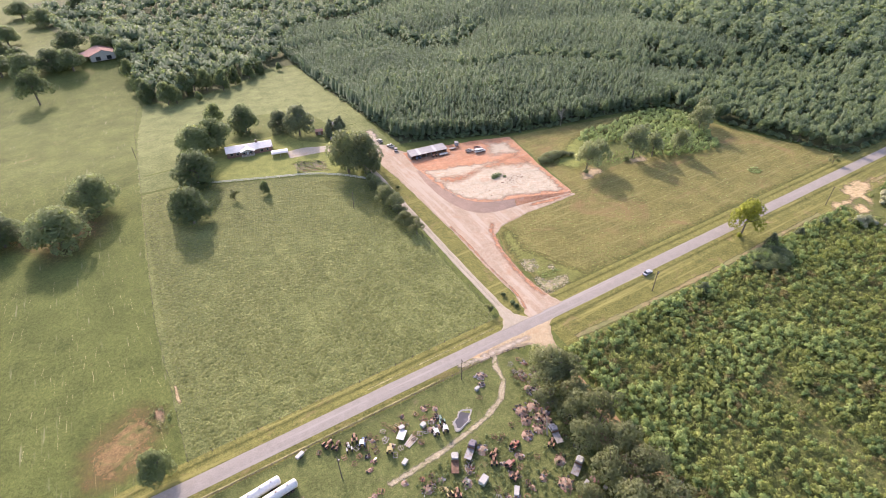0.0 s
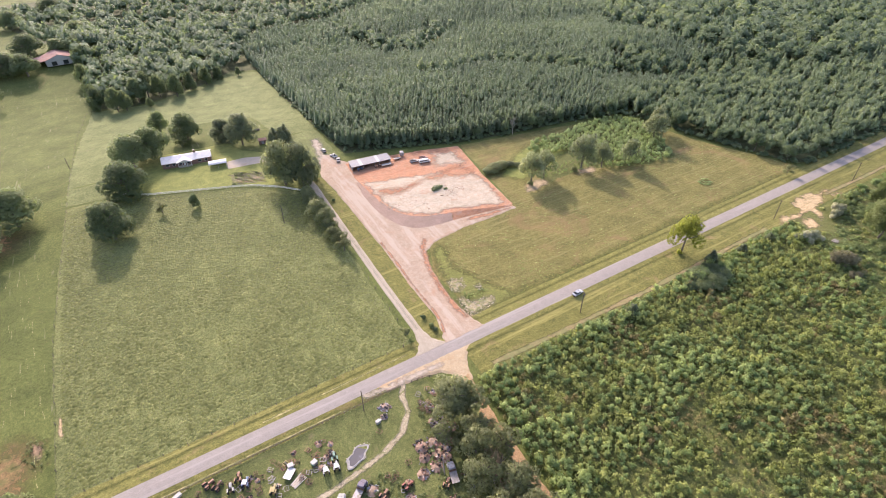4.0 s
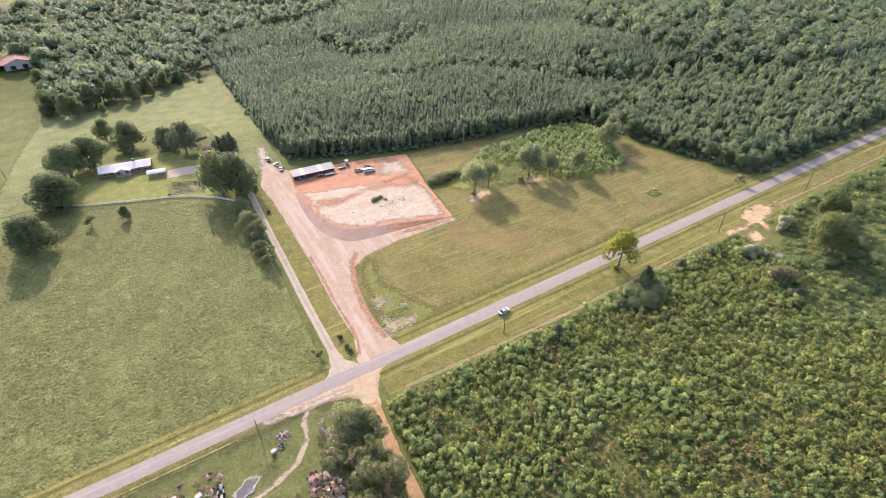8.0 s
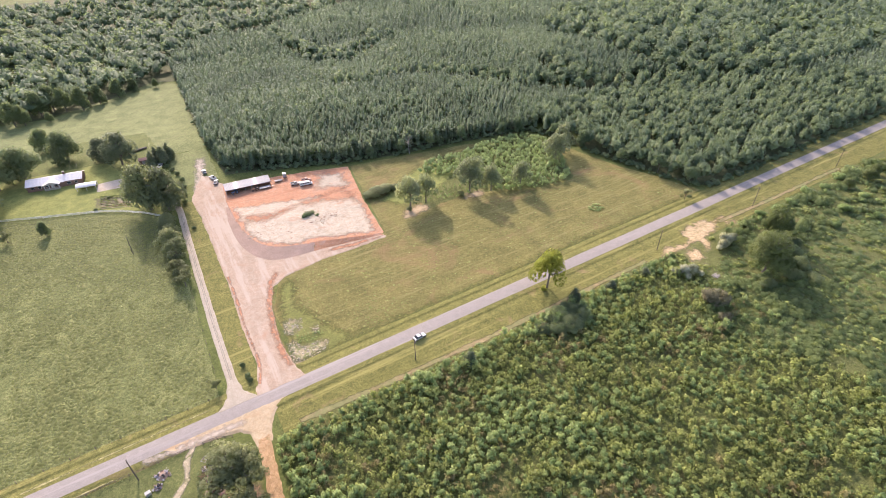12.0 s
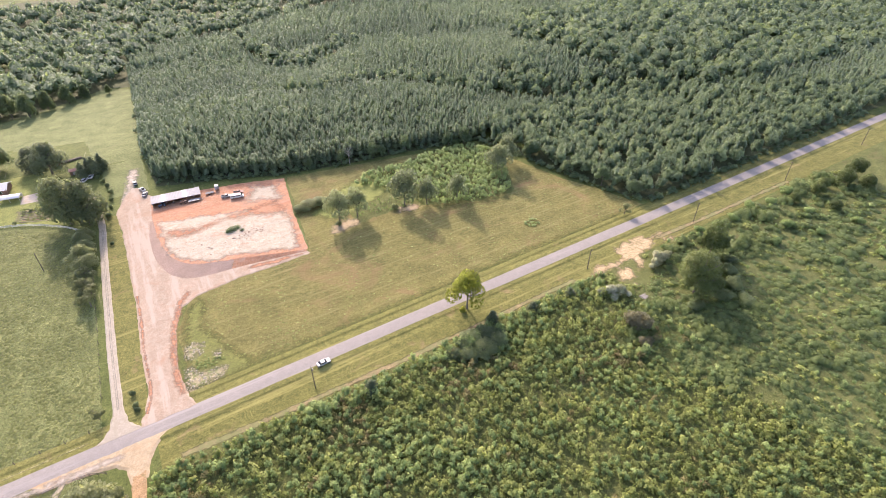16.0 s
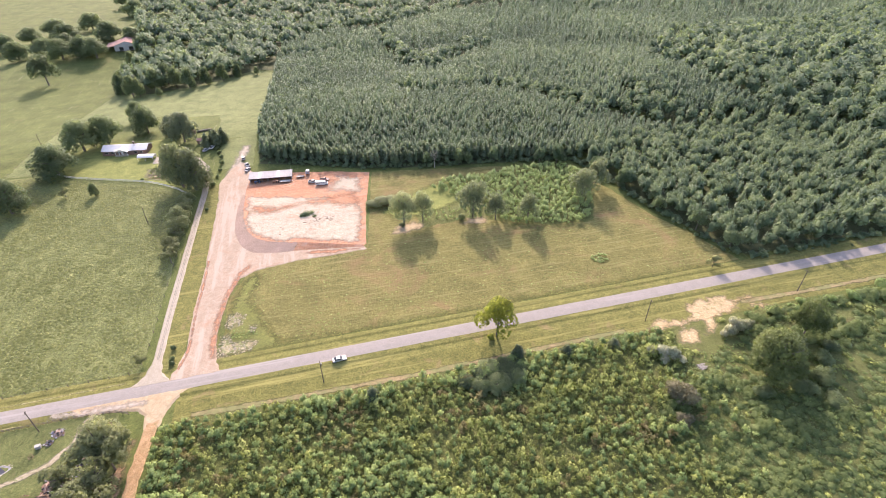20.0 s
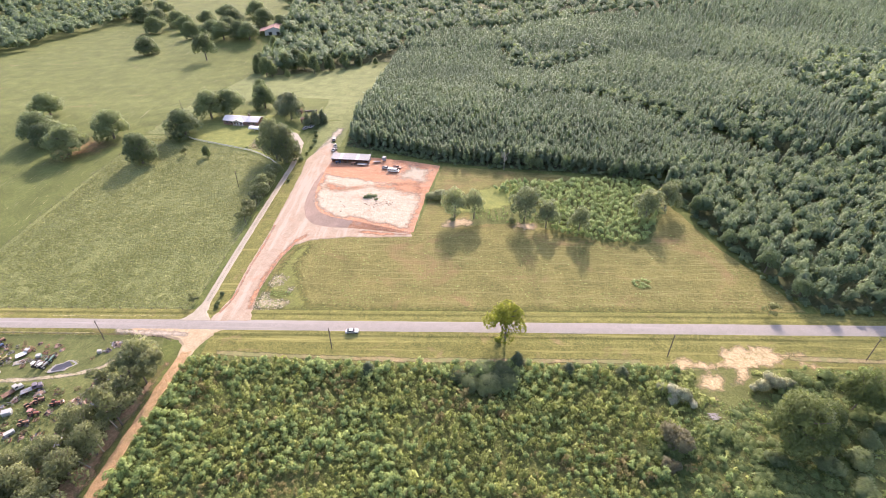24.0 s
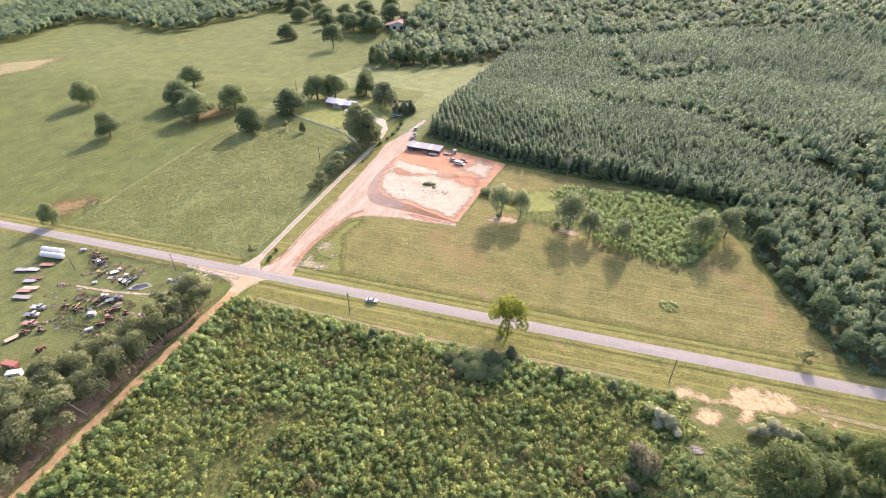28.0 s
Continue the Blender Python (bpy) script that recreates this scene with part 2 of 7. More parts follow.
M["thicket"] = leaf_mat("thicket_leaves", (0.216, 0.254, 0.0816), (0.312, 0.36, 0.11), (0.437, 0.485, 0.158), 0.46, 0.2, 0.05, 0.24)
M["sapling"] = leaf_mat("sapling_leaves", (0.155, 0.24, 0.09), (0.295, 0.395, 0.14), (0.48, 0.575, 0.215), 0.44, 0.2, 0.1, 0.24)
M["vine"] = leaf_mat("vine_leaves", (0.109, 0.163, 0.0534), (0.176, 0.235, 0.0795), (0.271, 0.326, 0.114), 0.45, 0.2, 0.1, 0.4)
M["scrub"] = leaf_mat("scrub_leaves", (0.246, 0.342, 0.134), (0.358, 0.47, 0.179), (0.493, 0.588, 0.241), 0.44, 0.2, 0.15, 0.35)
M["mown"] = ground_mat("mown_verge_grass", (0.12, 0.136, 0.039), (0.172, 0.18, 0.052), (0.235, 0.23, 0.074), patch=(0.245, 0.18, 0.085), patch_at=(0.62, 0.76), fine=1.1, broad=0.05, bump=0.15, streak=(0.5, (0.04, 1.0, 1.0, 3), (0.24, 0.23, 0.078), 0.58))
M["north"] = ground_mat("north_meadow_grass", (0.116, 0.139, 0.0506), (0.169, 0.193, 0.0736), (0.231, 0.246, 0.101), patch=(0.24, 0.221, 0.11), patch_at=(0.62, 0.75), fine=0.9, broad=0.02, bump=0.2)
M["sandy"] = ground_mat("sandy_clay", (0.40, 0.285, 0.165), (0.47, 0.36, 0.23), (0.525, 0.43, 0.30), patch=(0.43, 0.29, 0.165), patch_at=(0.54, 0.68), fine=1.2, broad=0.09, bump=0.06, grit=(0.84, 1.12))
M["red_clay"] = ground_mat("red_clay", (0.405, 0.18, 0.098), (0.474, 0.244, 0.145), (0.518, 0.321, 0.215), patch=(0.465, 0.337, 0.251), patch_at=(0.56, 0.70), fine=0.9, broad=0.07, bump=0.3, streak=(0.2, (0.25, 1.0, 1.0, 6), (0.405, 0.189, 0.106), 0.54), grit=(0.74, 1.22))
M["washed"] = ground_mat("washed_out_dirt", (0.43, 0.27, 0.135), (0.54, 0.395, 0.23), (0.615, 0.51, 0.36), patch=(0.235, 0.205, 0.08), patch_at=(0.50, 0.62), fine=1.5, broad=0.24, bump=0.15)
M["worn"] = ground_mat("worn_reddish_grass", (0.22, 0.19, 0.085), (0.29, 0.225, 0.12), (0.36, 0.27, 0.16), patch=(0.205, 0.21, 0.085), patch_at=(0.44, 0.58), fine=1.0, broad=0.06, bump=0.12)
M["bare"] = ground_mat("thin_reddish_turf", (0.20, 0.135, 0.06), (0.265, 0.17, 0.08), (0.32, 0.21, 0.11), patch=(0.125, 0.14, 0.042), patch_at=(0.48, 0.62), fine=1.0, broad=0.09, bump=0.15)
M["stony"] = ground_mat("stony_turf", (0.30, 0.235, 0.135), (0.42, 0.345, 0.22), (0.52, 0.44, 0.31), patch=(0.155, 0.18, 0.055), patch_at=(0.46, 0.56), fine=1.6, broad=0.3, bump=0.12)
M["earth"] = ground_mat("dug_earth", (0.22, 0.14, 0.085), (0.30, 0.20, 0.125), (0.38, 0.275, 0.185), patch=(0.17, 0.175, 0.075), patch_at=(0.53, 0.64), fine=1.3, broad=0.12, bump=0.25)
M["straw"] = ground_mat("dry_straw", (0.28, 0.245, 0.10), (0.38, 0.335, 0.16), (0.48, 0.43, 0.23), patch=(0.19, 0.195, 0.07), patch_at=(0.48, 0.62), fine=1.6, broad=0.12, bump=0.05)
M["gravel"] = ground_mat("pale_gravel", (0.378, 0.312, 0.242), (0.475, 0.405, 0.326), (0.546, 0.48, 0.4), patch=(0.431, 0.317, 0.22), patch_at=(0.58, 0.70), fine=1.6, broad=0.1, bump=0.05, grit=(0.82, 1.14))
M["oil_wear"] = ground_mat("dark_wear", (0.29, 0.255, 0.19), (0.35, 0.31, 0.24), (0.41, 0.365, 0.29), patch=(0.43, 0.37, 0.29), patch_at=(0.48, 0.58), fine=1.4, broad=0.12, bump=0.02, grit=(0.84, 1.14))
M["tuft"] = leaf_mat("grass_blades", (0.155, 0.18, 0.06), (0.215, 0.237, 0.083), (0.29, 0.305, 0.115), 0.45, 0.1, 0.0)
M["bark"] = paint("bark", (0.19, 0.16, 0.125), 0.95, 0, None, 3.0, 0.6, 0.03)
M["dead_wood"] = paint("dead_wood", (0.42, 0.37, 0.31), 0.9, 0, None, 3.0, 0.6, 0.02)


# ---- ground ----
CREEK_LINE = [(115, 345), (165, 290), (215, 205), (265, 145), (330, 112)]
SLOPE_Y = [-170, 170, 190, 202, 215, 230, 252, 300, 345, 430, 530, 640, 760]
SLOPE_Z = [-5.54, 5.54, 6.1, 6.15, 5.7, 4.5, 2.3, -0.6, -3.2, -7.2, -10, -11.5, -12]


def rise(x, y):
    """Height of the land: a gentle slope up to the farmhouse, then down into the woods, with a shallow creek valley and a far hilltop."""
    x, y = np.asarray(x, float), np.asarray(y, float)
    d = np.full(np.broadcast(x, y).shape, 1e9)
    for (ax, ay), (bx, by) in zip(CREEK_LINE, CREEK_LINE[1:]):
        ux, uy = bx - ax, by - ay
        k = np.clip(((x - ax) * ux + (y - ay) * uy) / (ux * ux + uy * uy), 0, 1)
        d = np.minimum(d, np.hypot(x - ax - k * ux, y - ay - k * uy))
    return 0.028 * np.clip(x, -260, 420) + np.interp(y, SLOPE_Y, SLOPE_Z) - 6.0 * np.exp(-((d / 42.0) ** 2)) + 17.0 * np.exp(-(((x + 135) / 75) ** 2 + ((y - 495) / 80) ** 2))


def inside(poly, px, py):
    hit = np.zeros(len(px), bool)
    n = len(poly)
    for i in range(n):
        (x0, y0), (x1, y1) = poly[i], poly[(i + 1) % n]
        if y0 != y1:
            hit ^= ((y0 > py) != (y1 > py)) & (px < (x1 - x0) * (py - y0) / (y1 - y0) + x0)
    return hit


def ragged(poly, step, wander, seed):
    """The outline cut into short pieces and wandering a little, as turf and dirt edges do."""
    out = []
    n = len(poly)
    for i in range(n):
        a, b = Vector(poly[i]), Vector(poly[(i + 1) % n])
        k = max(1, int((b - a).length / step))
        side = Vector((-(b - a).y, (b - a).x)).normalized()
        for j in range(k):
            p = a.lerp(b, j / k)
            w = noise.noise(Vector((p.x * 0.17, p.y * 0.17, seed))) + 0.7 * noise.noise(Vector((p.x * 0.6, p.y * 0.6, seed + 7))) + 0.45 * noise.noise(Vector((p.x * 1.9, p.y * 1.9, seed + 3)))
            out.append(tuple(p + side * (w * wander)))
    return out


def mesh_of(name, verts, faces, mats, smooth=False):
    me = bpy.data.meshes.new(name)
    me.from_pydata(verts, [], faces)
    for m in mats if isinstance(mats, (list, tuple)) else [mats]:
        me.materials.append(m)
    if smooth:
        me.polygons.foreach_set("use_smooth", [True] * len(me.polygons))
    me.update()
    return me


from mathutils import geometry

THIN_EDGED = {}


def thinning(mat):
    """The same soil or turf, growing thin in flecks towards the rim of its patch."""
    if mat.name not in THIN_EDGED:
        m = mat.copy()
        m.name = mat.name + "_thin_edged"
        nt = m.node_tree
        at = nt.nodes.new("ShaderNodeAttribute")
        at.attribute_name = "rim"
        add = nt.nodes.new("ShaderNodeMath")
        add.operation = "MULTIPLY_ADD"
        nt.links.new(noise_node(nt, 0.5, 7.0, 0.72, None, "Position", 0.6), add.inputs[0])
        add.inputs[1].default_value = 1.5
        nt.links.new(at.outputs["Fac"], add.inputs[2])
        half = nt.nodes.new("ShaderNodeMath")
        half.operation = "MULTIPLY"
        half.inputs[1].default_value = 0.5
        nt.links.new(add.outputs[0], half.inputs[0])
        cover = ramp_node(nt, half.outputs[0], ((0.40, (0, 0, 0)), (0.80, (1, 1, 1))))
        clear = nt.nodes.new("ShaderNodeBsdfTransparent")
        mx = nt.nodes.new("ShaderNodeMixShader")
        nt.links.new(cover, mx.inputs[0])
        nt.links.new(clear.outputs[0], mx.inputs[1])
        nt.links.new(nt.nodes["Principled BSDF"].outputs[0], mx.inputs[2])
        nt.links.new(mx.outputs[0], nt.nodes["Material Output"].inputs[0])
        THIN_EDGED[mat.name] = m
    return THIN_EDGED[mat.name]


def sheet(name, poly, mat, lift, label, category, step=6.0, wander=0.5, lift_at=None, edge=1.0, skirt=(0.35, 0.10), fade=0.0):
    """A patch of ground draped over the land, its rim sloping into the soil around or thinning out over the width fade."""
    seed = sum(map(ord, name)) * 0.37
    ring = ragged(poly, edge, wander, seed)
    xs, ys = [p[0] for p in ring], [p[1] for p in ring]
    gx, gy = np.meshgrid(np.arange(min(xs) + step / 2, max(xs), step), np.arange(min(ys) + step / 2, max(ys), step))
    gx, gy = gx.ravel(), gy.ravel()
    ok = inside(ring, gx, gy)
    pts = [Vector(p) for p in ring] + [Vector((a, b)) for a, b in zip(gx[ok], gy[ok])]
    v, _, f, *_ = geometry.delaunay_2d_cdt(pts, [], [list(range(len(ring)))], 1, 1e-4)
    verts = [(p.x, p.y, float(rise(p.x, p.y)) + (lift_at(p.x, p.y) if lift_at else lift)) for p in v]
    faces = [list(q) for q in f]
    if fade:
        at = np.array([(p.x, p.y) for p in v])
        rr = np.array(ring)
        near = np.array([np.sqrt(((rr - p) ** 2).sum(1).min()) for p in at])
        ob = new(name, mesh_of(name, verts, faces, thinning(mat)))
        rim = ob.data.attributes.new("rim", "FLOAT", "POINT")
        rim.data.foreach_set("value", np.clip(near / fade, 0, 1).astype(np.float32))
        for q in ob.data.polygons:
            if q.normal.z < 0:
                q.flip()
        return tagged(ob, label, category, kind="structure")
    n, base = len(ring), len(verts)
    turn = 1.0 if sum(ring[i - 1][0] * ring[i][1] - ring[i][0] * ring[i - 1][1] for i in range(n)) > 0 else -1.0
    for i, p in enumerate(ring):
        d = (Vector(ring[(i + 1) % n]) - Vector(ring[i - 1])).normalized() * turn
        o = Vector(p) + Vector((d.y, -d.x)) * skirt[0]
        h = lift_at(p[0], p[1]) if lift_at else lift
        verts.append((p[0], p[1], float(rise(p[0], p[1])) + h))
        verts.append((o.x, o.y, float(rise(o.x, o.y)) + h - skirt[1]))
    for i in range(n):
        a, b = base + 2 * i, base + 2 * ((i + 1) % n)
        faces.append([a, a + 1, b + 1, b])
    ob = new(name, mesh_of(name, verts, faces, mat))
    for q in ob.data.polygons:
        if q.normal.z < 0:
            q.flip()
    return tagged(ob, label, category, kind="structure")


def strip(name, centre, width, mat, lift, label, category, wander=0.3, step=1.0, lift_at=None, skirt=(0.35, 0.10), fade=0.0):
    """A track of a given width along a line of points."""
    left, right = [], []
    c = [Vector(p) for p in centre]
    for i, p in enumerate(c):
        d = (c[min(i + 1, len(c) - 1)] - c[max(i - 1, 0)]).normalized()
        s = Vector((-d.y, d.x)) * width / 2
        left.append(tuple(p + s))
        right.append(tuple(p - s))
    return sheet(name, left + right[::-1], mat, lift, label, category, max(0.35, width * 0.28) if fade else 5.0, wander, lift_at, step, skirt, fade)


def land():
    xs = np.concatenate([[-2600, -1800, -1200, -850], np.arange(-600, 901, 10.0), [1200, 1700, 2600]])
    ys = np.concatenate([[-2600, -1500, -800, -450], np.arange(-250, 901, 10.0), [1200, 1800, 3000]])
    X, Y = np.meshgrid(xs, ys)
    Z = rise(X, Y)
    nx, ny = len(xs), len(ys)
    idx = np.arange(nx * ny).reshape(ny, nx)
    f = np.stack([idx[:-1, :-1], idx[:-1, 1:], idx[1:, 1:], idx[1:, :-1]], -1).reshape(-1, 4)
    ob = new("ground", mesh_of("ground", np.stack([X, Y, Z], -1).reshape(-1, 3).tolist(), f.tolist(), M["ground"]))
    tagged(ob, "rolling hay meadow with faint mowing streaks and bare patches", "ground", kind="structure")


land()


def drive_lift(x, y):
    """Drives come down from the road on a low ramp."""
    return 0.15 + 0.24 * max(0.0, min(1.0, (13 - abs(y)) / 9))


def lofted(name, profile, x0, x1, step, mat, label, category, wobble=0.0):
    """A long strip along the road, with a cross-section of (y, height) pairs."""
    xs = np.arange(x0, x1 + 0.1, step)
    verts, faces, k = [], [], len(profile)
    for i, x in enumerate(xs):
        for j, (y, h) in enumerate(profile):
            yy = y + (wobble * noise.noise(Vector((x * 0.13, y, 3.0))) if j in (0, k - 1) else 0)
            verts.append((x, yy, float(rise(x, yy)) + h))
    for i in range(len(xs) - 1):
        for j in range(k - 1):
            a = i * k + j
            faces.append((a, a + k, a + k + 1, a + 1))
    ob = new(name, mesh_of(name, verts, faces, mat))
    for q in ob.data.polygons:
        if q.normal.z < 0:
            q.flip()
    return tagged(ob, label, category, kind="structure")


lofted("road", [(-2.55, 0.36), (-1.2, 0.41), (0.0, 0.43), (1.2, 0.41), (2.55, 0.36)], -900, 1200, 6, M["asphalt"], "straight narrow country road of sun-bleached asphalt", "road", 0.12)
lofted("verge_north", [(2.4, 0.35), (3.8, 0.31), (5.2, 0.12), (5.8, 0.11), (6.5, 0.26), (7.4, 0.20), (8.6, 0.04)], -400, 420, 4, M["verge"], "mown grass verge with a shallow ditch beside the road", "verge", 0.3)
lofted("verge_south", [(-2.4, 0.35), (-4.4, 0.33), (-5.2, 0.12), (-6.2, 0.10), (-7.4, 0.24), (-9.3, 0.20), (-11.0, 0.12), (-13.0, 0.09), (-17.0, 0.05)], 5, 420, 4, M["verge"], "mown grass verge with a ditch and wheel ruts", "verge", 0.5)
lofted("verge_west", [(-2.4, 0.35), (-3.6, 0.28), (-4.8, 0.08), (-5.6, 0.05)], -400, -22, 4, M["verge"], "mown grass verge between road and wire fence", "verge", 0.3)

sheet("pasture", [(-116, 7), (-9, 7), (-8, 60), (-8, 121), (-17, 133), (-27, 141), (-35, 145), (-56, 153), (-76, 161), (-88, 168), (-112, 170), (-114, 140), (-117, 75)], M["pasture"], 0.05, "rough tufted cattle pasture inside a wire fence", "pasture", 7, 0.6)
sheet("north_pasture", [(-112, 172), (-88, 170), (-84, 219), (-58, 255), (-7, 240), (4, 150), (20, 150), (21, 205), (24, 300), (26, 352), (8, 370), (-16, 350), (-40, 334), (-62, 320), (-98, 330), (-107, 255)], M["north"], 0.04, "open grass field behind the farmhouse", "field", 8, 1.0)
sheet("east_field", [(18, 9), (222, 9), (214, 30), (205, 48), (198, 72), (190, 96), (150, 112), (114, 119), (84, 124), (80, 100), (74, 60), (45, 59), (24, 53), (17, 38)], M["field"], 0.05, "open grass field with dry brown patches", "field", 7, 0.5)
sheet("lawn", [(-86, 170), (-76, 163), (-35, 147), (-20, 139), (-12, 147), (-10, 172), (-25, 186), (-30, 200), (-75, 206), (-88, 190)], M["lawn"], 0.07, "bright green mown lawn round the farmhouse", "lawn", 6, 0.4)
sheet("lane_strip", [(-2.6, 6), (4.0, 6), (4.6, 30), (5.2, 60), (5.4, 100), (4.0, 132), (-1.4, 135), (-1.8, 90), (-2.4, 40)], M["verge"], 0.06, "strip of mown grass between the two drives", "verge", 5, 0.25)
sheet("junkyard_grass", [(-170, -5.7), (-22, -5.7), (-12, -7), (-8, -20), (-9, -60), (-10, -120), (-170, -120)], M["yard"], 0.05, "green grass of the scrap yard", "yard", 7, 0.3)
sheet("brush_ground", [(4, -14), (60, -16.5), (110, -17), (150, -16.5), (165, -17), (180, -18), (206, -18), (250, -19), (420, -17), (420, -170), (-4, -170), (0, -60)], M["brush_floor"], 0.07, "weedy earth under the young regrowth", "brush", 7, 0.8)
sheet("scrub_ground", [(100, 80), (112, 99), (124, 106), (156, 107), (176, 107), (194, 96), (189, 74), (177, 51), (158, 53), (140, 60), (124, 66), (98, 67)], M["brush_floor"], 0.09, "weedy earth under the scrub island", "brush", 6, 1.2)
sheet("forest_floor", [(24, 151), (50, 142), (82, 129), (112, 122), (148, 117), (192, 108), (202, 88), (205, 70), (210, 53), (216, 35), (221, 19), (228, 11), (420, 10), (900, 10), (900, 900), (-230, 900), (-140, 600), (-110, 505), (-102, 455), (-98, 366), (-93, 334), (-80, 322), (-64, 326), (-40, 332), (-16, 350), (8, 371), (27, 360), (24, 300), (22, 205)], M["forest_floor"], 0.06, "dark needle-covered forest floor", "forest floor", 25, 0.8)
strip("lane", [(-4, 2.3), (-4, 40), (-3.4, 75), (-2.8, 105), (-2.2, 125), (-3.0, 140), (-4.5, 152)], 2.4, M["concrete"], 0.13, "pale narrow farm lane with a worn middle", "lane", 0.15, 1.0, drive_lift, (0.7, 0.26))
sheet("lane_apron", [(-10.5, 2.2), (-8.2, 3.8), (-6.6, 6.2), (-5.5, 10.5), (-2.6, 10.5), (-2.2, 7.4), (-0.8, 4.6), (1.0, 3.2), (1.6, 2.2)], M["concrete"], 0.17, "pale flared concrete apron where the lane meets the road", "apron", 2, 0.1, lambda x, y: drive_lift(x, y) + 0.03, 1.0, (0.7, 0.26))
sheet("house_drive", [(-35.5, 168), (-35, 176), (-26, 176), (-12, 170), (-3.5, 155), (-5.6, 148), (-8, 158), (-16, 165)], M["gravel"], 0.15, "pale gravel drive to the carport", "drive", 5, 0.15)
sheet("clay_drive", [(1.6, 2.2), (3.6, 8), (5.2, 16), (5.2, 37), (6, 63), (6, 90), (6, 116), (4.5, 133), (8.5, 146), (13, 156), (16.5, 153), (17.5, 146), (30, 128), (22, 122), (18, 117), (17.4, 98), (18.8, 82), (23.5, 73), (31, 67.5), (45, 65), (60, 61.5), (72, 59.5), (73, 57), (58, 56.5), (43, 57), (27, 54.5), (20, 51), (16, 38), (14.2, 21), (14.6, 10), (15.6, 5.5), (17.4, 2.3)], M["clay"], 0.15, "wide raw pink clay drive up to the cleared pad", "drive", 4, 0.45, lambda x, y: drive_lift(x, y) + 0.015, 1.0, (0.8, 0.24))


def pad_height(x, y):
    s = max(0.0, min(1.0, (128 - y) / 34)) * max(0.0, min(1.0, (78 - x) / 30))
    return 0.2 + 1.1 * s * s * (3 - 2 * s)


def rounded(line, times=2):
    """The line with its corners cut into a smooth bend."""
    for _ in range(times):
        out = [line[0]]
        for (ax, ay), (bx, by) in zip(line, line[1:]):
            out += [(ax * 0.75 + bx * 0.25, ay * 0.75 + by * 0.25), (ax * 0.25 + bx * 0.75, ay * 0.25 + by * 0.75)]
        line = out + [line[-1]]
    return line


PAD_IN = rounded([(18.5, 118), (18.8, 100), (20.5, 86), (25, 76), (33, 71), (46, 67.5), (58, 63.5), (72, 60)])
PAD_OUT = rounded([(16.8, 117), (14.9, 100), (16.0, 82), (20.5, 70.5), (28, 64.8), (44, 63.4), (58, 61.3), (72.5, 58.6)])
sheet("clay_pad", PAD_IN + [(73, 60.5), (76, 88), (80, 112), (82, 124), (60, 131), (42, 135), (20, 139)], M["red_clay"], 0.2, "levelled building pad of white and red clay", "clay pad", 4, 0.35, pad_height)


def bank(name, first, last, mat, label):
    a, b = PAD_IN[first:last], PAD_OUT[first:last]
    verts, faces = [], []
    for i, (p, q) in enumerate(zip(a, b)):
        p, q = Vector(p), Vector(q)
        for k in range(5):
            c = p.lerp(q, k / 4) + Vector((noise.noise(Vector((i * 0.6 + first, k, 1))), noise.noise(Vector((i * 0.6 + first, k, 5))))) * 0.4
            top = pad_height(p.x, p.y) + 0.03
            h = top + (0.17 - top) * (k / 4)
            verts.append((c.x, c.y, float(rise(c.x, c.y)) + h))
    for i in range(len(a) - 1):
        for k in range(4):
            faces.append((i * 5 + k, i * 5 + k + 1, i * 5 + k + 6, i * 5 + k + 5))
    ob = new(name, mesh_of(name, verts, faces, mat))
    for q in ob.data.polygons:
        if q.normal.z < 0:
            q.flip()
    tagged(ob, label, "bank", kind="structure")


bank("pad_bank", 0, 22, M["bank"], "sloping grey-brown gravel bank along the clay pad")
bank("clay_bank", 21, len(PAD_IN), M["red_clay"], "low red clay bank at the end of the pad")
sheet("white_clay", [(18.8, 116), (19.0, 98), (20.7, 86), (25.2, 76.4), (33.2, 71.3), (46.2, 67.8), (58, 64.5), (71, 61), (74, 72), (76, 86), (72, 98), (60, 104), (48, 107), (34, 112)], M["pad"], 0.2, "pale white clay spread over the middle of the pad", "clay", 2.0, 2.4, lambda x, y: pad_height(x, y) + 0.012, 1.0, (0, 0), 3.2)
sheet("white_clay", [(56, 110), (72, 104), (78, 105), (80, 121), (64, 126)], M["pad"], 0.2, "streaks of white clay over red", "clay", 1.8, 2.2, lambda x, y: pad_height(x, y) + 0.012, 1.0, (0, 0), 6.0)
sheet("red_clay", [(45, 60.5), (52, 58.3), (60, 57), (72.5, 57.2), (72.8, 58.6), (60, 60.6), (50, 62)], M["red_clay"], 0.2, "red clay washed out at the end of the pad", "clay", 0.9, 0.5, lambda x, y: drive_lift(x, y) + 0.04, 0.8, (0, 0), 2.0)
sheet("red_clay", [(21, 108), (28, 104), (36, 102), (55, 105), (74, 108.5), (76.5, 97), (73, 88), (61, 94.5), (45, 97), (30, 92), (21.5, 96)], M["red_clay"], 0.2, "band of scraped red clay across the pad", "clay", 1.6, 1.8, lambda x, y: pad_height(x, y) + 0.03, 0.8, (0, 0), 7.0)
sheet("clay_mouth", [(-27, -2.4), (9, -2.4), (6, -4), (3.6, -6.5), (2.0, -10), (1.2, -15), (-2.8, -15), (-3.0, -10), (-5.4, -7.2), (-9, -6), (-15, -5.2), (-24, -4.2)], M["sandy"], 0.34, "worn ochre clay mouth of the track at the road", "track", 2, 0.3, lambda x, y: drive_lift(x, y) - 0.02, 0.6, (0.9, 0.26))
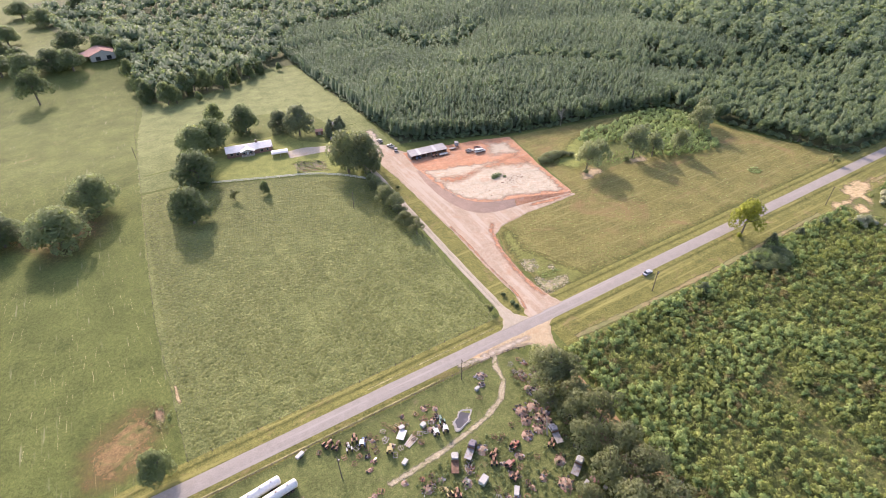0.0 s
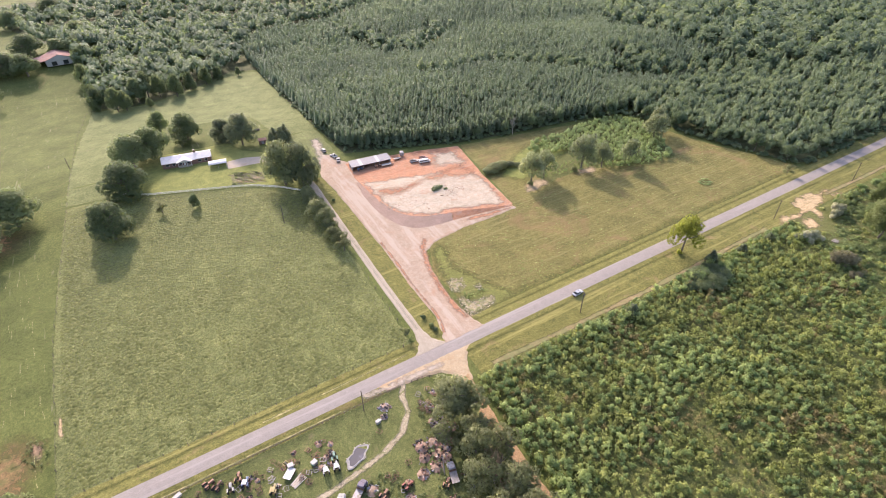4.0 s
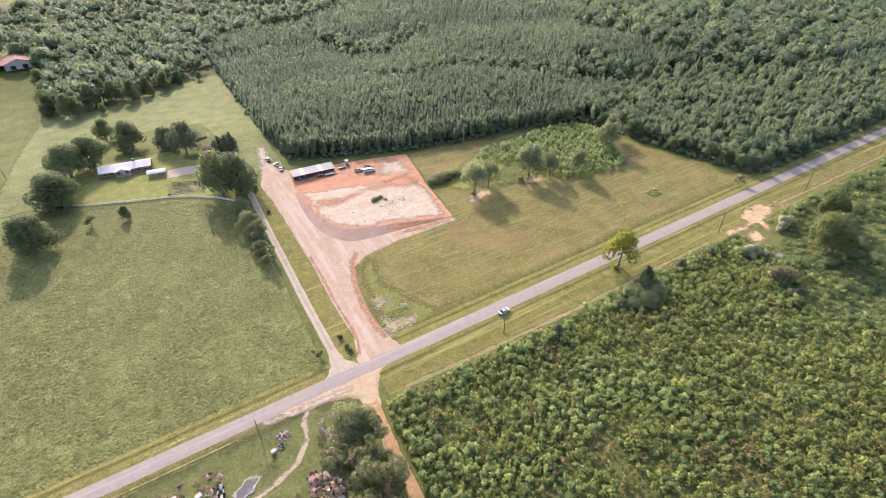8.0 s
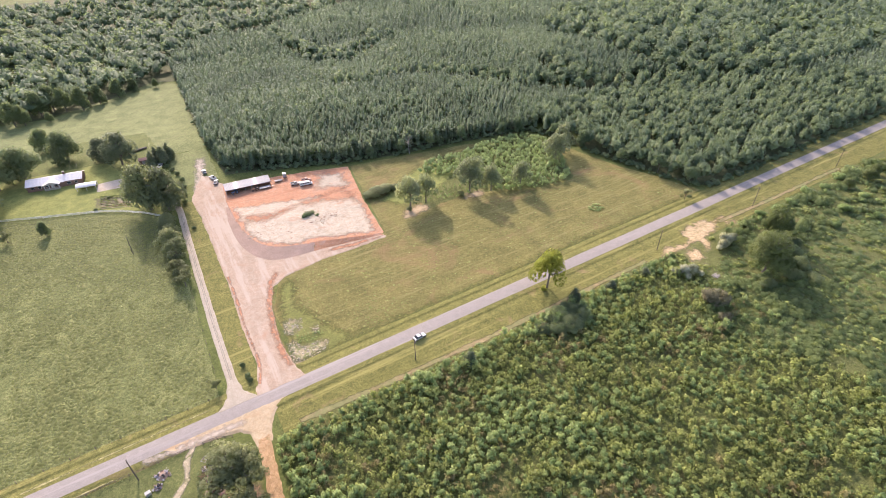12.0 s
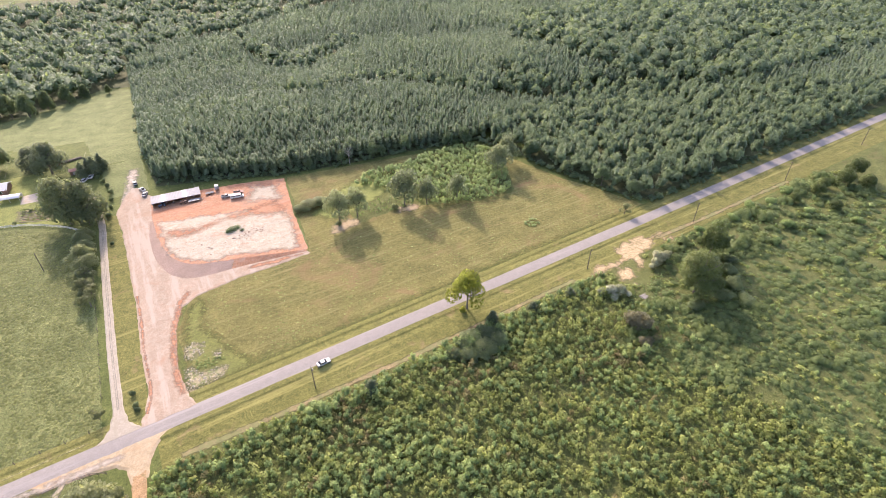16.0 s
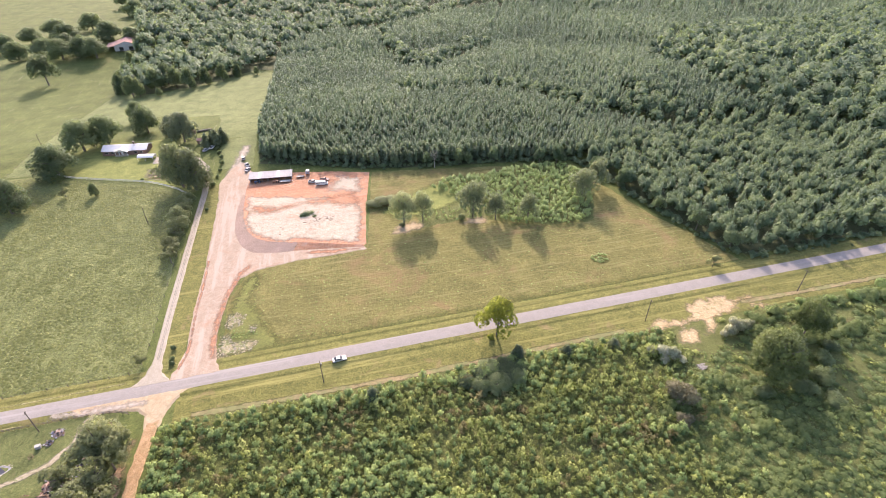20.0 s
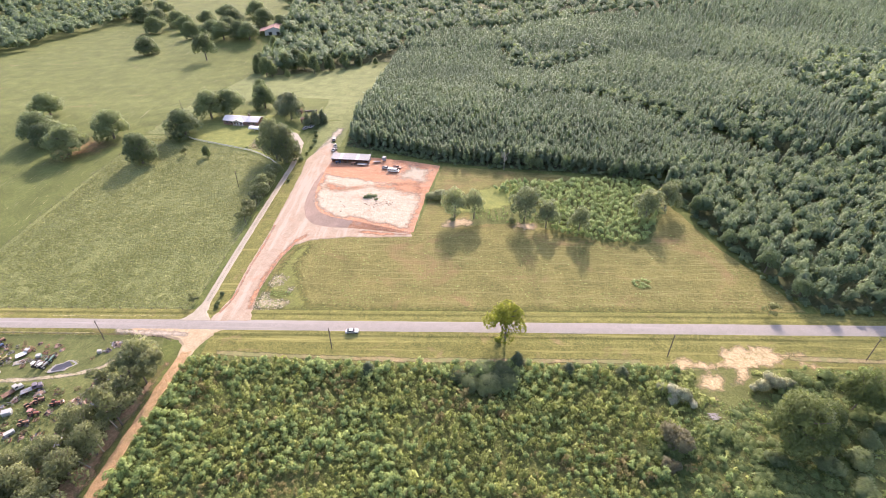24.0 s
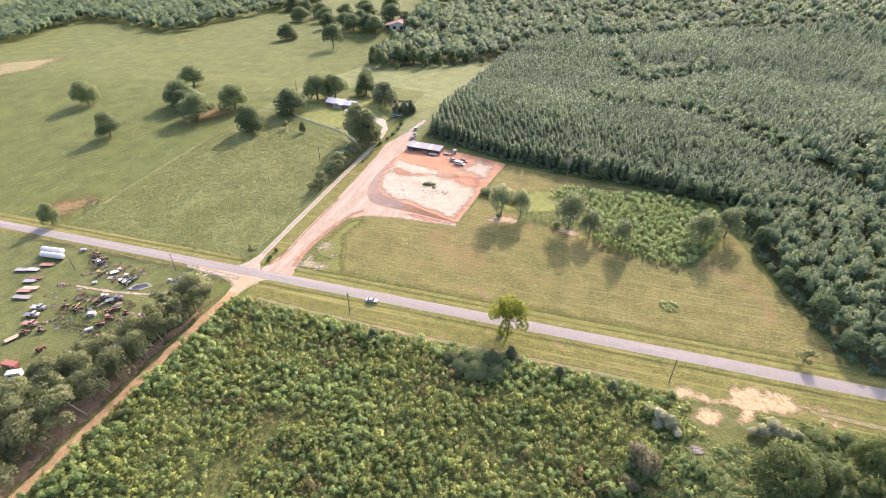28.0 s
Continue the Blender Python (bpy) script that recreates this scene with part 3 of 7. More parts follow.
strip("clay_track", [(-0.6, -12), (-2.2, -30), (-3.0, -47), (-3.8, -65), (-4.4, -80), (-5.4, -102), (-6, -130)], 3.2, M["ochre"], 0.14, "rutted orange clay track between trees and thicket", "track", 0.45)
sheet("earth_bank", [(-3.8, -17), (-4.6, -32), (-5.4, -47), (-6.2, -65), (-6.8, -80), (-7.8, -102), (-8.2, -125), (-34, -125), (-30, -100), (-20, -80), (-15, -60), (-12, -40), (-9, -26), (-7, -17)], M["earth"], 0.10, "shaded brown earth bank under the tree row", "dirt", 2, 1.2, None, 1.0, (0, 0), 2.5)
strip("yard_track", [(-18.5, -4.5), (-21.5, -9), (-22.3, -15), (-27, -20.5), (-34, -23.5), (-41, -25), (-50, -26.3), (-60, -27.2), (-70, -27.5)], 2.3, M["track"], 0.12, "worn grassy wheel track through the scrap yard", "track", 0.35, 0.8, None, (0, 0), 1.0)
def verge_lift(x, y):
    return 0.035 + float(np.interp(-y, [7.6, 9.3, 11.0, 13, 17, 18], [0.22, 0.20, 0.12, 0.09, 0.07, 0.07]))


for spot in ([(184, -8.6), (188, -8.0), (194, -8.7), (198, -6.9), (204.5, -7.2), (204.5, -13.6), (197, -17.2), (190.5, -17.5), (189, -21.3), (186.2, -25.5), (183, -25.6), (182.4, -23), (185.4, -19.5), (182, -18), (178.4, -16.6), (182, -12.5)],
             [(171.6, -22), (177.6, -18), (182.4, -21.5), (178.6, -26.6), (175, -30), (171.6, -25.8)], [(157, -16.8), (168.7, -14), (182, -13.6), (182, -18), (168.6, -18.4)], [(202, -8.8), (212.4, -7.6), (212, -11.6), (202, -13.6)], [(204.6, -16.2), (210.8, -14.2), (217.6, -17), (212.4, -19.4)]):
    sheet("bare_patch", spot, M["washed"], 0.3, "bare eroded patch of ochre dirt by the road", "dirt", 0.9, 2.4, verge_lift, 0.6, (0, 0), 2.2)
strip("wheel_track", [(10, -13.4), (40, -14.6), (80, -15.6), (120, -15.2), (157, -15)], 2.6, M["worn"], 0.14, "worn reddish wheel track along the thicket", "track", 0.4, 0.8, verge_lift, (0, 0), 0.9)
strip("wheel_track", [(205, -12.6), (230, -13.6), (300, -14.5)], 2.6, M["worn"], 0.14, "worn reddish wheel track along the thicket", "track", 0.4, 0.8, verge_lift, (0, 0), 0.9)
strip("red_margin", [(3.6, 6.5), (5.3, 12), (5.8, 20), (5.7, 36), (6.4, 50), (6.6, 66)], 1.3, M["red_clay"], 0.2, "red clay margin along the raw drive", "clay", 0.5, 0.8, lambda x, y: drive_lift(x, y) + 0.03, (0, 0), 1.1)
strip("red_margin", [(14.6, 7.5), (13.6, 14), (13.8, 21), (14.6, 29), (15.6, 36), (17.6, 45), (20.5, 54), (25, 59)], 3.4, M["red_clay"], 0.2, "red clay margin along the raw drive", "clay", 0.6, 0.8, lambda x, y: drive_lift(x, y) + 0.03, (0, 0), 2.2)
strip("lane_wear", [(-4, 13), (-4, 40), (-3.4, 75), (-2.8, 105), (-2.3, 122)], 0.8, M["oil_wear"], 0.2, "dark worn line down the middle of the lane", "lane", 0.1, 0.6, lambda x, y: drive_lift(x, y) + 0.015, (0, 0), 0.3)
strip("dry_edge", [(-62, 4.0), (-44, 4.3), (-28, 4.5), (-12.5, 4.7)], 0.8, M["straw"], 0.3, "pale dry grass edge along the road ditch", "verge", 0.3, 0.6, lambda x, y: 0.31, (0, 0), 0.55)
strip("pale_shoulder", [(-33, -3.2), (-24, -3.9), (-15, -4.4), (-8, -4.8), (-3, -5.2)], 3.4, M["gravel"], 0.3, "pale gravel shoulder at the track mouth", "track", 0.5, 0.7, lambda x, y: drive_lift(x, y) + 0.02 - 0.05 * max(0.0, min(1.0, (-x - 14) / 12)), (0, 0), 2.2)
strip("gravel_track", [(8, 139), (10.5, 149), (12.5, 158), (14, 167), (16, 178)], 7.0, M["gravel"], 0.1, "pale broken gravel track along the pines", "track", 0.6, 1.0, None, (0, 0), 4.2)
sheet("garden_plot", [(-37.5, 163), (-19, 155.5), (-21, 144), (-38, 151)], M["soil"], 0.10, "bare brown garden plot with planted rows", "garden plot", 1.2, 1.0, None, 1.0, (0, 0), 4.0)
sheet("grass_clearing", [(80, 84), (92, 94), (110, 104), (126, 106), (136, 100), (130, 84), (108, 75), (90, 73)], M["lawn"], 0.12, "bright grassy clearing beside the scrub", "clearing", 2, 1.2, None, 1.0, (0, 0), 5.0)
for spot in ([(84, 64.5), (91, 62.5), (99, 64.5), (103, 69), (97, 73), (88, 71)], [(118, 63), (127, 60.5), (132, 63), (130, 68), (121, 69)]):
    sheet("dirt_debris", spot, M["sandy"], 0.11, "pinkish bare dirt and debris under the field trees", "dirt", 1.0, 0.8, None, 0.8, (0, 0), 3.6)
sheet("mown_strip", [(16.5, 6.5), (15.8, 22), (17.2, 38), (20.5, 50), (28, 54.5), (31, 50), (27.5, 36), (32, 26), (35, 19), (38, 13), (59, 12), (120, 12.5), (205, 12), (210, 6.5), (120, 6.5)], M["mown"], 0.07, "smooth mown grass strip round the field", "grass", 2.0, 0.6, None, 1.0, (0, 0), 5.0)
for spot in ([(16.6, 24), (17.6, 29.5), (21, 31), (25.5, 28), (24, 22.5), (18.5, 21)], [(25, 23), (29, 23), (30, 19), (26, 17)], [(15, 8), (15.6, 19.5), (19.5, 19.5), (21, 16), (30.5, 14), (28, 9), (21, 7.5)], [(13.6, 15), (14, 9), (15.5, 5.5), (22, 6), (20, 8.5)]):
    sheet("stony_patch", spot, M["stony"], 0.09, "stony bare dirt in the corner beside the clay drive", "dirt", 1.0, 0.9, None, 1.0, (0, 0), 3.6)
sheet("worn_ground", [(-150, 128), (-128, 138), (-122, 158), (-138, 170), (-160, 168), (-185, 172), (-186, 158), (-165, 148)], M["bare"], 0.04, "bare shaded earth under the oaks", "dirt", 3, 2.5, None, 1.0, (0, 0), 16.0)
sheet("worn_ground", [(-146, 12), (-147, 22), (-142, 32), (-132, 38), (-124, 40), (-119, 32), (-118.5, 22), (-120, 13), (-128, 8), (-137, 8)], M["bare"], 0.04, "bare reddish patch of meadow by the fence", "dirt", 1.5, 2.0, None, 1.0, (0, 0), 11.0)
sheet("bare_spot", [(-122.5, 33), (-119.6, 32), (-119.4, 26), (-121.5, 24.5), (-123, 28)], M["earth"], 0.05, "dark bare spot in the weeds by the fence", "dirt", 0.6, 0.6, None, 0.6, (0, 0), 1.6)
sheet("fence_wash", [(-115.6, 40), (-114.6, 38), (-114.2, 31), (-115, 29.5), (-116, 32)], M["washed"], 0.08, "small washed-out dirt spot at the fence", "dirt", 0.4, 0.3, None, 0.4, (0, 0), 0.8)
strip("dry_edge", [(-118, -4.3), (-80, -4.5), (-40, -4.5)], 1.2, M["straw"], 0.3, "pale dry grass edge along the road ditch", "verge", 0.3, 0.7, lambda x, y: 0.16, (0, 0), 0.6)
sheet("dirt_strip", [(-445, 203), (-394, 166), (-374, 205), (-393, 242), (-408, 266), (-409, 352), (-417, 352), (-418, 264), (-422, 238)], M["worn"], 0.06, "pale worn dirt strip across the far meadow", "track", 4.0, 2.0, None, 1.0, (0, 0), 14.0)


# ---- foliage ----
RNG = np.random.default_rng(5)


def ico(level=1):
    bm = bmesh.new()
    bmesh.ops.create_icosphere(bm, subdivisions=level, radius=1.0)
    v = np.array([p.co[:] for p in bm.verts])
    f = np.array([[q.index for q in t.verts] for t in bm.faces])
    bm.free()
    return v, f


ICO1 = ico(1)
OCTA = (np.array([(1, 0, 0), (-1, 0, 0), (0, 1, 0), (0, -1, 0), (0, 0, 1), (0, 0, -1)], float), np.array([(0, 2, 4), (2, 1, 4), (1, 3, 4), (3, 0, 4), (2, 0, 5), (1, 2, 5), (3, 1, 5), (0, 3, 5)]))


def unit(v):
    return v / np.maximum(np.linalg.norm(v, axis=-1, keepdims=True), 1e-9)


def facing(v, f, n):
    """The triangles turned so that they face the way their leaves do."""
    g = np.cross(v[f[:, 1]] - v[f[:, 0]], v[f[:, 2]] - v[f[:, 0]])
    flip = (g * n[f].mean(1)).sum(1) < 0
    f = f.copy()
    f[flip] = f[flip][:, ::-1]
    return f


def leaf_cloud(rng, lobes, n, size, flat=0.75, low=-0.55, core=0.8, ball=None, one=False, squash=1.0, cores=99, ruffle=0.32):
    """Leaf clumps over the skin of several lobes, round a lumpy inner mass. Lobes: x, y, z, radius, height share.
    Returns points, triangles and the way each leaf faces: outwards from its bough and from the crown."""
    lobes = np.array(lobes, float)
    w = lobes[:, 3] ** 2
    heart = (lobes[:, :3] * w[:, None]).sum(0) / w.sum() - np.array([0, 0, 0.1])
    pick = rng.choice(len(lobes), n, p=w / w.sum())
    d = unit(rng.normal(size=(n * 2, 3)))
    d = d[d[:, 2] > low][:n]
    pick = pick[:len(d)]
    n = len(d)
    L = lobes[pick]
    r = L[:, 3:4] * rng.uniform(0.78, 1.12, (n, 1))
    c = L[:, :3] + d * r * np.stack([np.ones(n), np.ones(n), L[:, 4]], 1)
    nrm = unit(d * 0.6 + np.array([0, 0, 0.45]) + rng.normal(size=(n, 3)) * flat * 0.6)
    a = unit(np.cross(nrm, rng.normal(size=(n, 3))))
    b = np.cross(nrm, a)
    s = size * rng.uniform(0.55, 1.35, (n, 1))
    a, b, nrm = a * (1, 1, squash), b * (1, 1, squash), nrm * (1, 1, squash)
    way = unit(0.6 * d + 0.5 * unit(c - heart) + np.array([0, 0, 1.1]) + rng.normal(size=(n, 3)) * ruffle)
    q = np.stack([c + a * s, c + b * s * 0.7 + nrm * s * 0.22, c - a * s * 0.9, c - b * s * 0.7 + nrm * s * 0.18], 1).reshape(-1, 3)
    if one:
        q = np.stack([c + a * s * 1.1, c + b * s - a * s * 0.5, c - b * s - a * s * 0.5 + nrm * s * 0.3], 1).reshape(-1, 3)
        f = np.arange(n)[:, None] * 3 + np.array([[0, 1, 2]])
    else:
        base = np.arange(n)[:, None] * 4
        f = np.concatenate([base + np.array([[0, 1, 2]]), base + np.array([[0, 2, 3]])])
    vs, fs, ns, off = [q], [f], [np.repeat(way, 3 if one else 4, 0)], len(q)
    bv, bf = ball or ICO1
    for x, y, z, rad, hs in lobes[:cores] if core else []:
        k = bv * (1 + 0.25 * rng.uniform(-1, 1, (len(bv), 1))) * rad * core * np.array([1, 1, hs]) + np.array([x, y, z])
        vs.append(k)
        fs.append(bf + off)
        ns.append(unit(0.6 * bv + 0.5 * unit(k - heart) + np.array([0, 0, 1.1])))
        off += len(bv)
    v, f, nn = np.concatenate(vs), np.concatenate(fs), np.concatenate(ns)
    return v, facing(v, f, nn), nn


def tri_mesh(name, v, f, mat, tint=None, way=None):
    me = bpy.data.meshes.new(name)
    me.vertices.add(len(v))
    me.vertices.foreach_set("co", np.asarray(v, np.float32).ravel())
    me.loops.add(len(f) * 3)
    me.loops.foreach_set("vertex_index", np.asarray(f, np.int32).ravel())
    me.polygons.add(len(f))
    me.polygons.foreach_set("loop_start", np.arange(0, len(f) * 3, 3, dtype=np.int32))
    me.materials.append(mat)
    me.update(calc_edges=True)
    if tint is not None:
        at = me.attributes.new("tint", "FLOAT", "POINT")
        at.data.foreach_set("value", np.asarray(tint, np.float32))
    if way is not None:
        me.polygons.foreach_set("use_smooth", np.ones(len(f), bool))
        at = me.attributes.new("custom_normal", "FLOAT_VECTOR", "POINT")
        at.data.foreach_set("vector", np.asarray(way, np.float32).ravel())
    return me


def spread(templates, x, y, sx, sz, rot, rng, tint=None, z=None):
    """Many plants of a few patterns as one set of points, triangles, tones and facings."""
    vs, fs, ts, ns, off = [], [], [], [], 0
    z = rise(x, y) if z is None else z
    tint = rng.uniform(0, 1, len(x)) if tint is None else tint
    which = rng.integers(0, len(templates), len(x))
    for k, (tv, tf, *tn) in enumerate(templates):
        s = which == k
        if not s.any():
            continue
        c, sn = np.cos(rot[s])[:, None], np.sin(rot[s])[:, None]
        X = (tv[None, :, 0] * c - tv[None, :, 1] * sn) * sx[s][:, None] + x[s][:, None]
        Y = (tv[None, :, 0] * sn + tv[None, :, 1] * c) * sx[s][:, None] + y[s][:, None]
        Z = tv[None, :, 2] * sz[s][:, None] + z[s][:, None]
        vs.append(np.stack([X, Y, Z], -1).reshape(-1, 3))
        m = int(s.sum())
        if tn:
            w = tn[0]
            ns.append(np.stack([w[None, :, 0] * c - w[None, :, 1] * sn, w[None, :, 0] * sn + w[None, :, 1] * c, np.repeat(w[None, :, 2], m, 0)], -1).reshape(-1, 3))
        fs.append((tf[None] + (np.arange(m) * len(tv))[:, None, None] + off).reshape(-1, 3))
        ts.append(np.repeat(tint[s], len(tv)))
        off += m * len(tv)
    return np.concatenate(vs), np.concatenate(fs), np.concatenate(ts), np.concatenate(ns) if ns else None


def points_in(poly, spacing, rng, jitter=0.35, turn=0.0, row=None):
    """Plants over an area, in loose rows."""
    p = np.array(poly, float)
    c, s = math.cos(turn), math.sin(turn)
    q = np.stack([p[:, 0] * c + p[:, 1] * s, -p[:, 0] * s + p[:, 1] * c], 1)
    gx, gy = np.meshgrid(np.arange(q[:, 0].min(), q[:, 0].max(), row or spacing), np.arange(q[:, 1].min(), q[:, 1].max(), spacing))
    gx, gy = gx.ravel(), gy.ravel()
    gx = gx + rng.uniform(-jitter, jitter, len(gx)) * spacing
    gy = gy + rng.uniform(-jitter, jitter, len(gy)) * spacing
    x, y = gx * c - gy * s, gx * s + gy * c
    ok = inside(poly, x, y)
    return x[ok], y[ok]


def pine_pattern(rng, rings, sides, wide=0.17, tufts=0, size=0.05):
    """A young pine of height 1: a ragged tapering plume, its needle tufts pointing out and up."""
    vs, ns, fs = [], [], []
    lean = rng.uniform(-0.03, 0.03, 2)
    for i in range(rings):
        t = i / rings
        rad = wide * (0.84 - 0.56 * t) * rng.uniform(0.85, 1.15)
        a0 = rng.uniform(0, 6.28)
        for k in range(sides):
            a = a0 + 2 * math.pi * (k + rng.uniform(-0.2, 0.2)) / sides
            d = rad * rng.uniform(0.55, 1.1)
            vs.append((math.cos(a) * d + lean[0] * t, math.sin(a) * d + lean[1] * t, 0.20 + 0.70 * t + rng.uniform(-0.05, 0.05)))
            ns.append((math.cos(a), math.sin(a), 1.1))
    vs.append((lean[0], lean[1], rng.uniform(0.88, 0.96)))
    ns.append((0, 0, 1.0))
    for i in range(rings - 1):
        for k in range(sides):
            p, q = i * sides + k, i * sides + (k + 1) % sides
            fs += [(p, q, p + sides), (q, q + sides, p + sides)]
    fs += [((rings - 1) * sides + k, (rings - 1) * sides + (k + 1) % sides, rings * sides) for k in range(sides)]
    for _ in range(tufts):
        t = rng.uniform(0, 1) ** 1.25
        a = rng.uniform(0, 6.28)
        out = np.array([math.cos(a), math.sin(a), 0.0])
        side = np.array([-math.sin(a), math.cos(a), 0.0])
        c = out * wide * (1.02 - 0.70 * t) * rng.uniform(0.7, 1.08) + np.array([lean[0] * t, lean[1] * t, 0.20 + 0.72 * t])
        g = size * rng.uniform(0.7, 1.3)
        o = len(vs)
        vs += [tuple(c + side * g * 0.75 - out * g * 0.4), tuple(c - side * g * 0.75 - out * g * 0.4), tuple(c + out * g * 0.9 + np.array([0, 0, g * rng.uniform(0.3, 1.5)]))]
        w = out + np.array([0, 0, 1.1]) + rng.normal(size=3) * 0.25
        ns += [tuple(w)] * 3
        fs.append((o, o + 1, o + 2))
    v, f, n = np.array(vs), np.array(fs), unit(np.array(ns))
    return v, facing(v, f, n), n


def broad_pattern(rng, n, lobes=5, size=0.16, ball=None):
    """A broadleaf crown of height 1 and radius about 0.4."""
    L = [(0, 0, 0.62, 0.30, 1.05)]
    for k in range(lobes - 1):
        a = 2 * math.pi * (k + rng.uniform(0, 0.6)) / (lobes - 1)
        d = rng.uniform(0.14, 0.24)
        L.append((math.cos(a) * d, math.sin(a) * d, rng.uniform(0.42, 0.72), rng.uniform(0.15, 0.23), 0.95))
    return leaf_cloud(rng, L, n, size * 0.5, core=0.84, ball=ball, one=True)


def bush_pattern(rng, n, size=0.23):
    """A sapling clump about 1 high: leafy shoots that narrow upwards."""
    L = [(0, 0, 0.38, 0.40, 0.9), (rng.uniform(-0.08, 0.08), rng.uniform(-0.08, 0.08), 0.72, 0.26, 1.1)]
    L += [(rng.uniform(-0.4, 0.4), rng.uniform(-0.4, 0.4), rng.uniform(0.25, 0.6), rng.uniform(0.16, 0.26), 1.1) for _ in range(2)]
    return leaf_cloud(rng, L, n, size * 0.5, 0.9, -0.3, 0.42, OCTA, True, cores=2)


PINES_NEAR = [pine_pattern(RNG, 3, 5, 0.19, 62, 0.040) for _ in range(10)]
PINES_FAR = [pine_pattern(RNG, 2, 5, 0.205, 11, 0.075) for _ in range(8)]
BROAD_NEAR = [broad_pattern(RNG, 175, 6, 0.105, OCTA) for _ in range(7)]
BROAD_FAR = [broad_pattern(RNG, 64, 5, 0.155, OCTA) for _ in range(8)]
SAPLINGS = [leaf_cloud(RNG, [(0, 0, 0.55, 0.42, 1.0)] + [(RNG.uniform(-0.3, 0.3), RNG.uniform(-0.3, 0.3), RNG.uniform(0.4, 0.9), RNG.uniform(0.2, 0.3), 1.0) for _ in range(3)], 68, 0.093, 0.85, -0.4, 0.68, OCTA, True, cores=3) for _ in range(9)]
MOUNDS = [leaf_cloud(RNG, [(0, 0, 0.12, 0.62, 0.72)] + [(RNG.uniform(-0.6, 0.6), RNG.uniform(-0.6, 0.6), RNG.uniform(0.05, 0.3), RNG.uniform(0.3, 0.45), 0.8) for _ in range(4)], 125, 0.072, 0.7, -0.15, 0.85, OCTA, True, squash=0.8, cores=3) for _ in range(8)]
BUSHES = [bush_pattern(RNG, 28, 0.285) for _ in range(9)]

PINE_LAND = [(26, 154), (50, 144), (82, 131), (112, 124), (148, 119), (194, 109), (203, 89), (206, 70), (211, 53), (217, 36), (222, 20), (229, 12.5), (246, 11), (760, 11), (760, 720), (425, 636), (255, 553), (126, 484), (95, 490), (60, 475), (36, 435), (26, 397), (27, 352), (26, 300), (25, 260), (24, 225), (23, 200), (23.5, 180)]
HARDWOOD = [(-140, 600), (-112, 505), (-103, 455), (-98, 372), (-93, 338), (-80, 325), (-64, 330), (-40, 336), (-16, 352), (8, 374), (24, 365), (25, 400), (36, 440), (58, 480), (95, 496), (126, 490), (255, 560), (425, 642), (760, 726), (760, 800), (-190, 800), (-165, 690)]
WEST_WOOD = [(-760, 262), (-517, 271), (-529, 320), (-568, 391), (-579, 436), (-514, 441), (-428, 402), (-397, 428), (-402, 491), (-384, 545), (-370, 600), (-400, 680), (-410, 780), (-760, 780)]
CREEK = [(116, 262), (136, 244), (176, 262), (205, 250), (226, 214), (246, 186), (276, 148), (318, 148), (352, 112), (330, 108), (300, 130), (268, 136), (244, 158), (222, 184), (196, 230), (176, 244), (138, 222), (118, 236)]
FAR_CREEK = [(124, 476), (136, 470), (138, 412), (146, 350), (180, 350), (206, 372), (226, 360), (186, 326), (160, 312), (136, 338), (126, 410)]
CLUMP = [(262, 168), (271, 204), (288, 190), (298, 168), (284, 146), (268, 148)]
EAST_WOOD = [(330, 205), (330, 262), (400, 330), (520, 330), (760, 420), (760, 60), (400, 78), (367, 86), (345, 116), (336, 150)]
EDGE_BELT = [(190, 108), (203, 88), (206, 69), (211, 52), (217, 35), (222, 20), (229, 12), (246, 10.5), (500, 10.5), (400, 76), (345, 112), (300, 124), (262, 128), (236, 120), (212, 118)]


def wood(name, label, category, mat, parts):
    vs, fs, ts, ns, off = [], [], [], [], 0
    for v, f, t, n in parts:
        vs.append(v)
        fs.append(f + off)
        ts.append(t)
        ns.append(n)
        off += len(v)
    way = None if ns[0] is None else np.concatenate(ns)
    ob = new(name, tri_mesh(name, np.concatenate(vs), np.concatenate(fs), mat, np.concatenate(ts), way))
    return tagged(ob, label, category, kind="stuff")


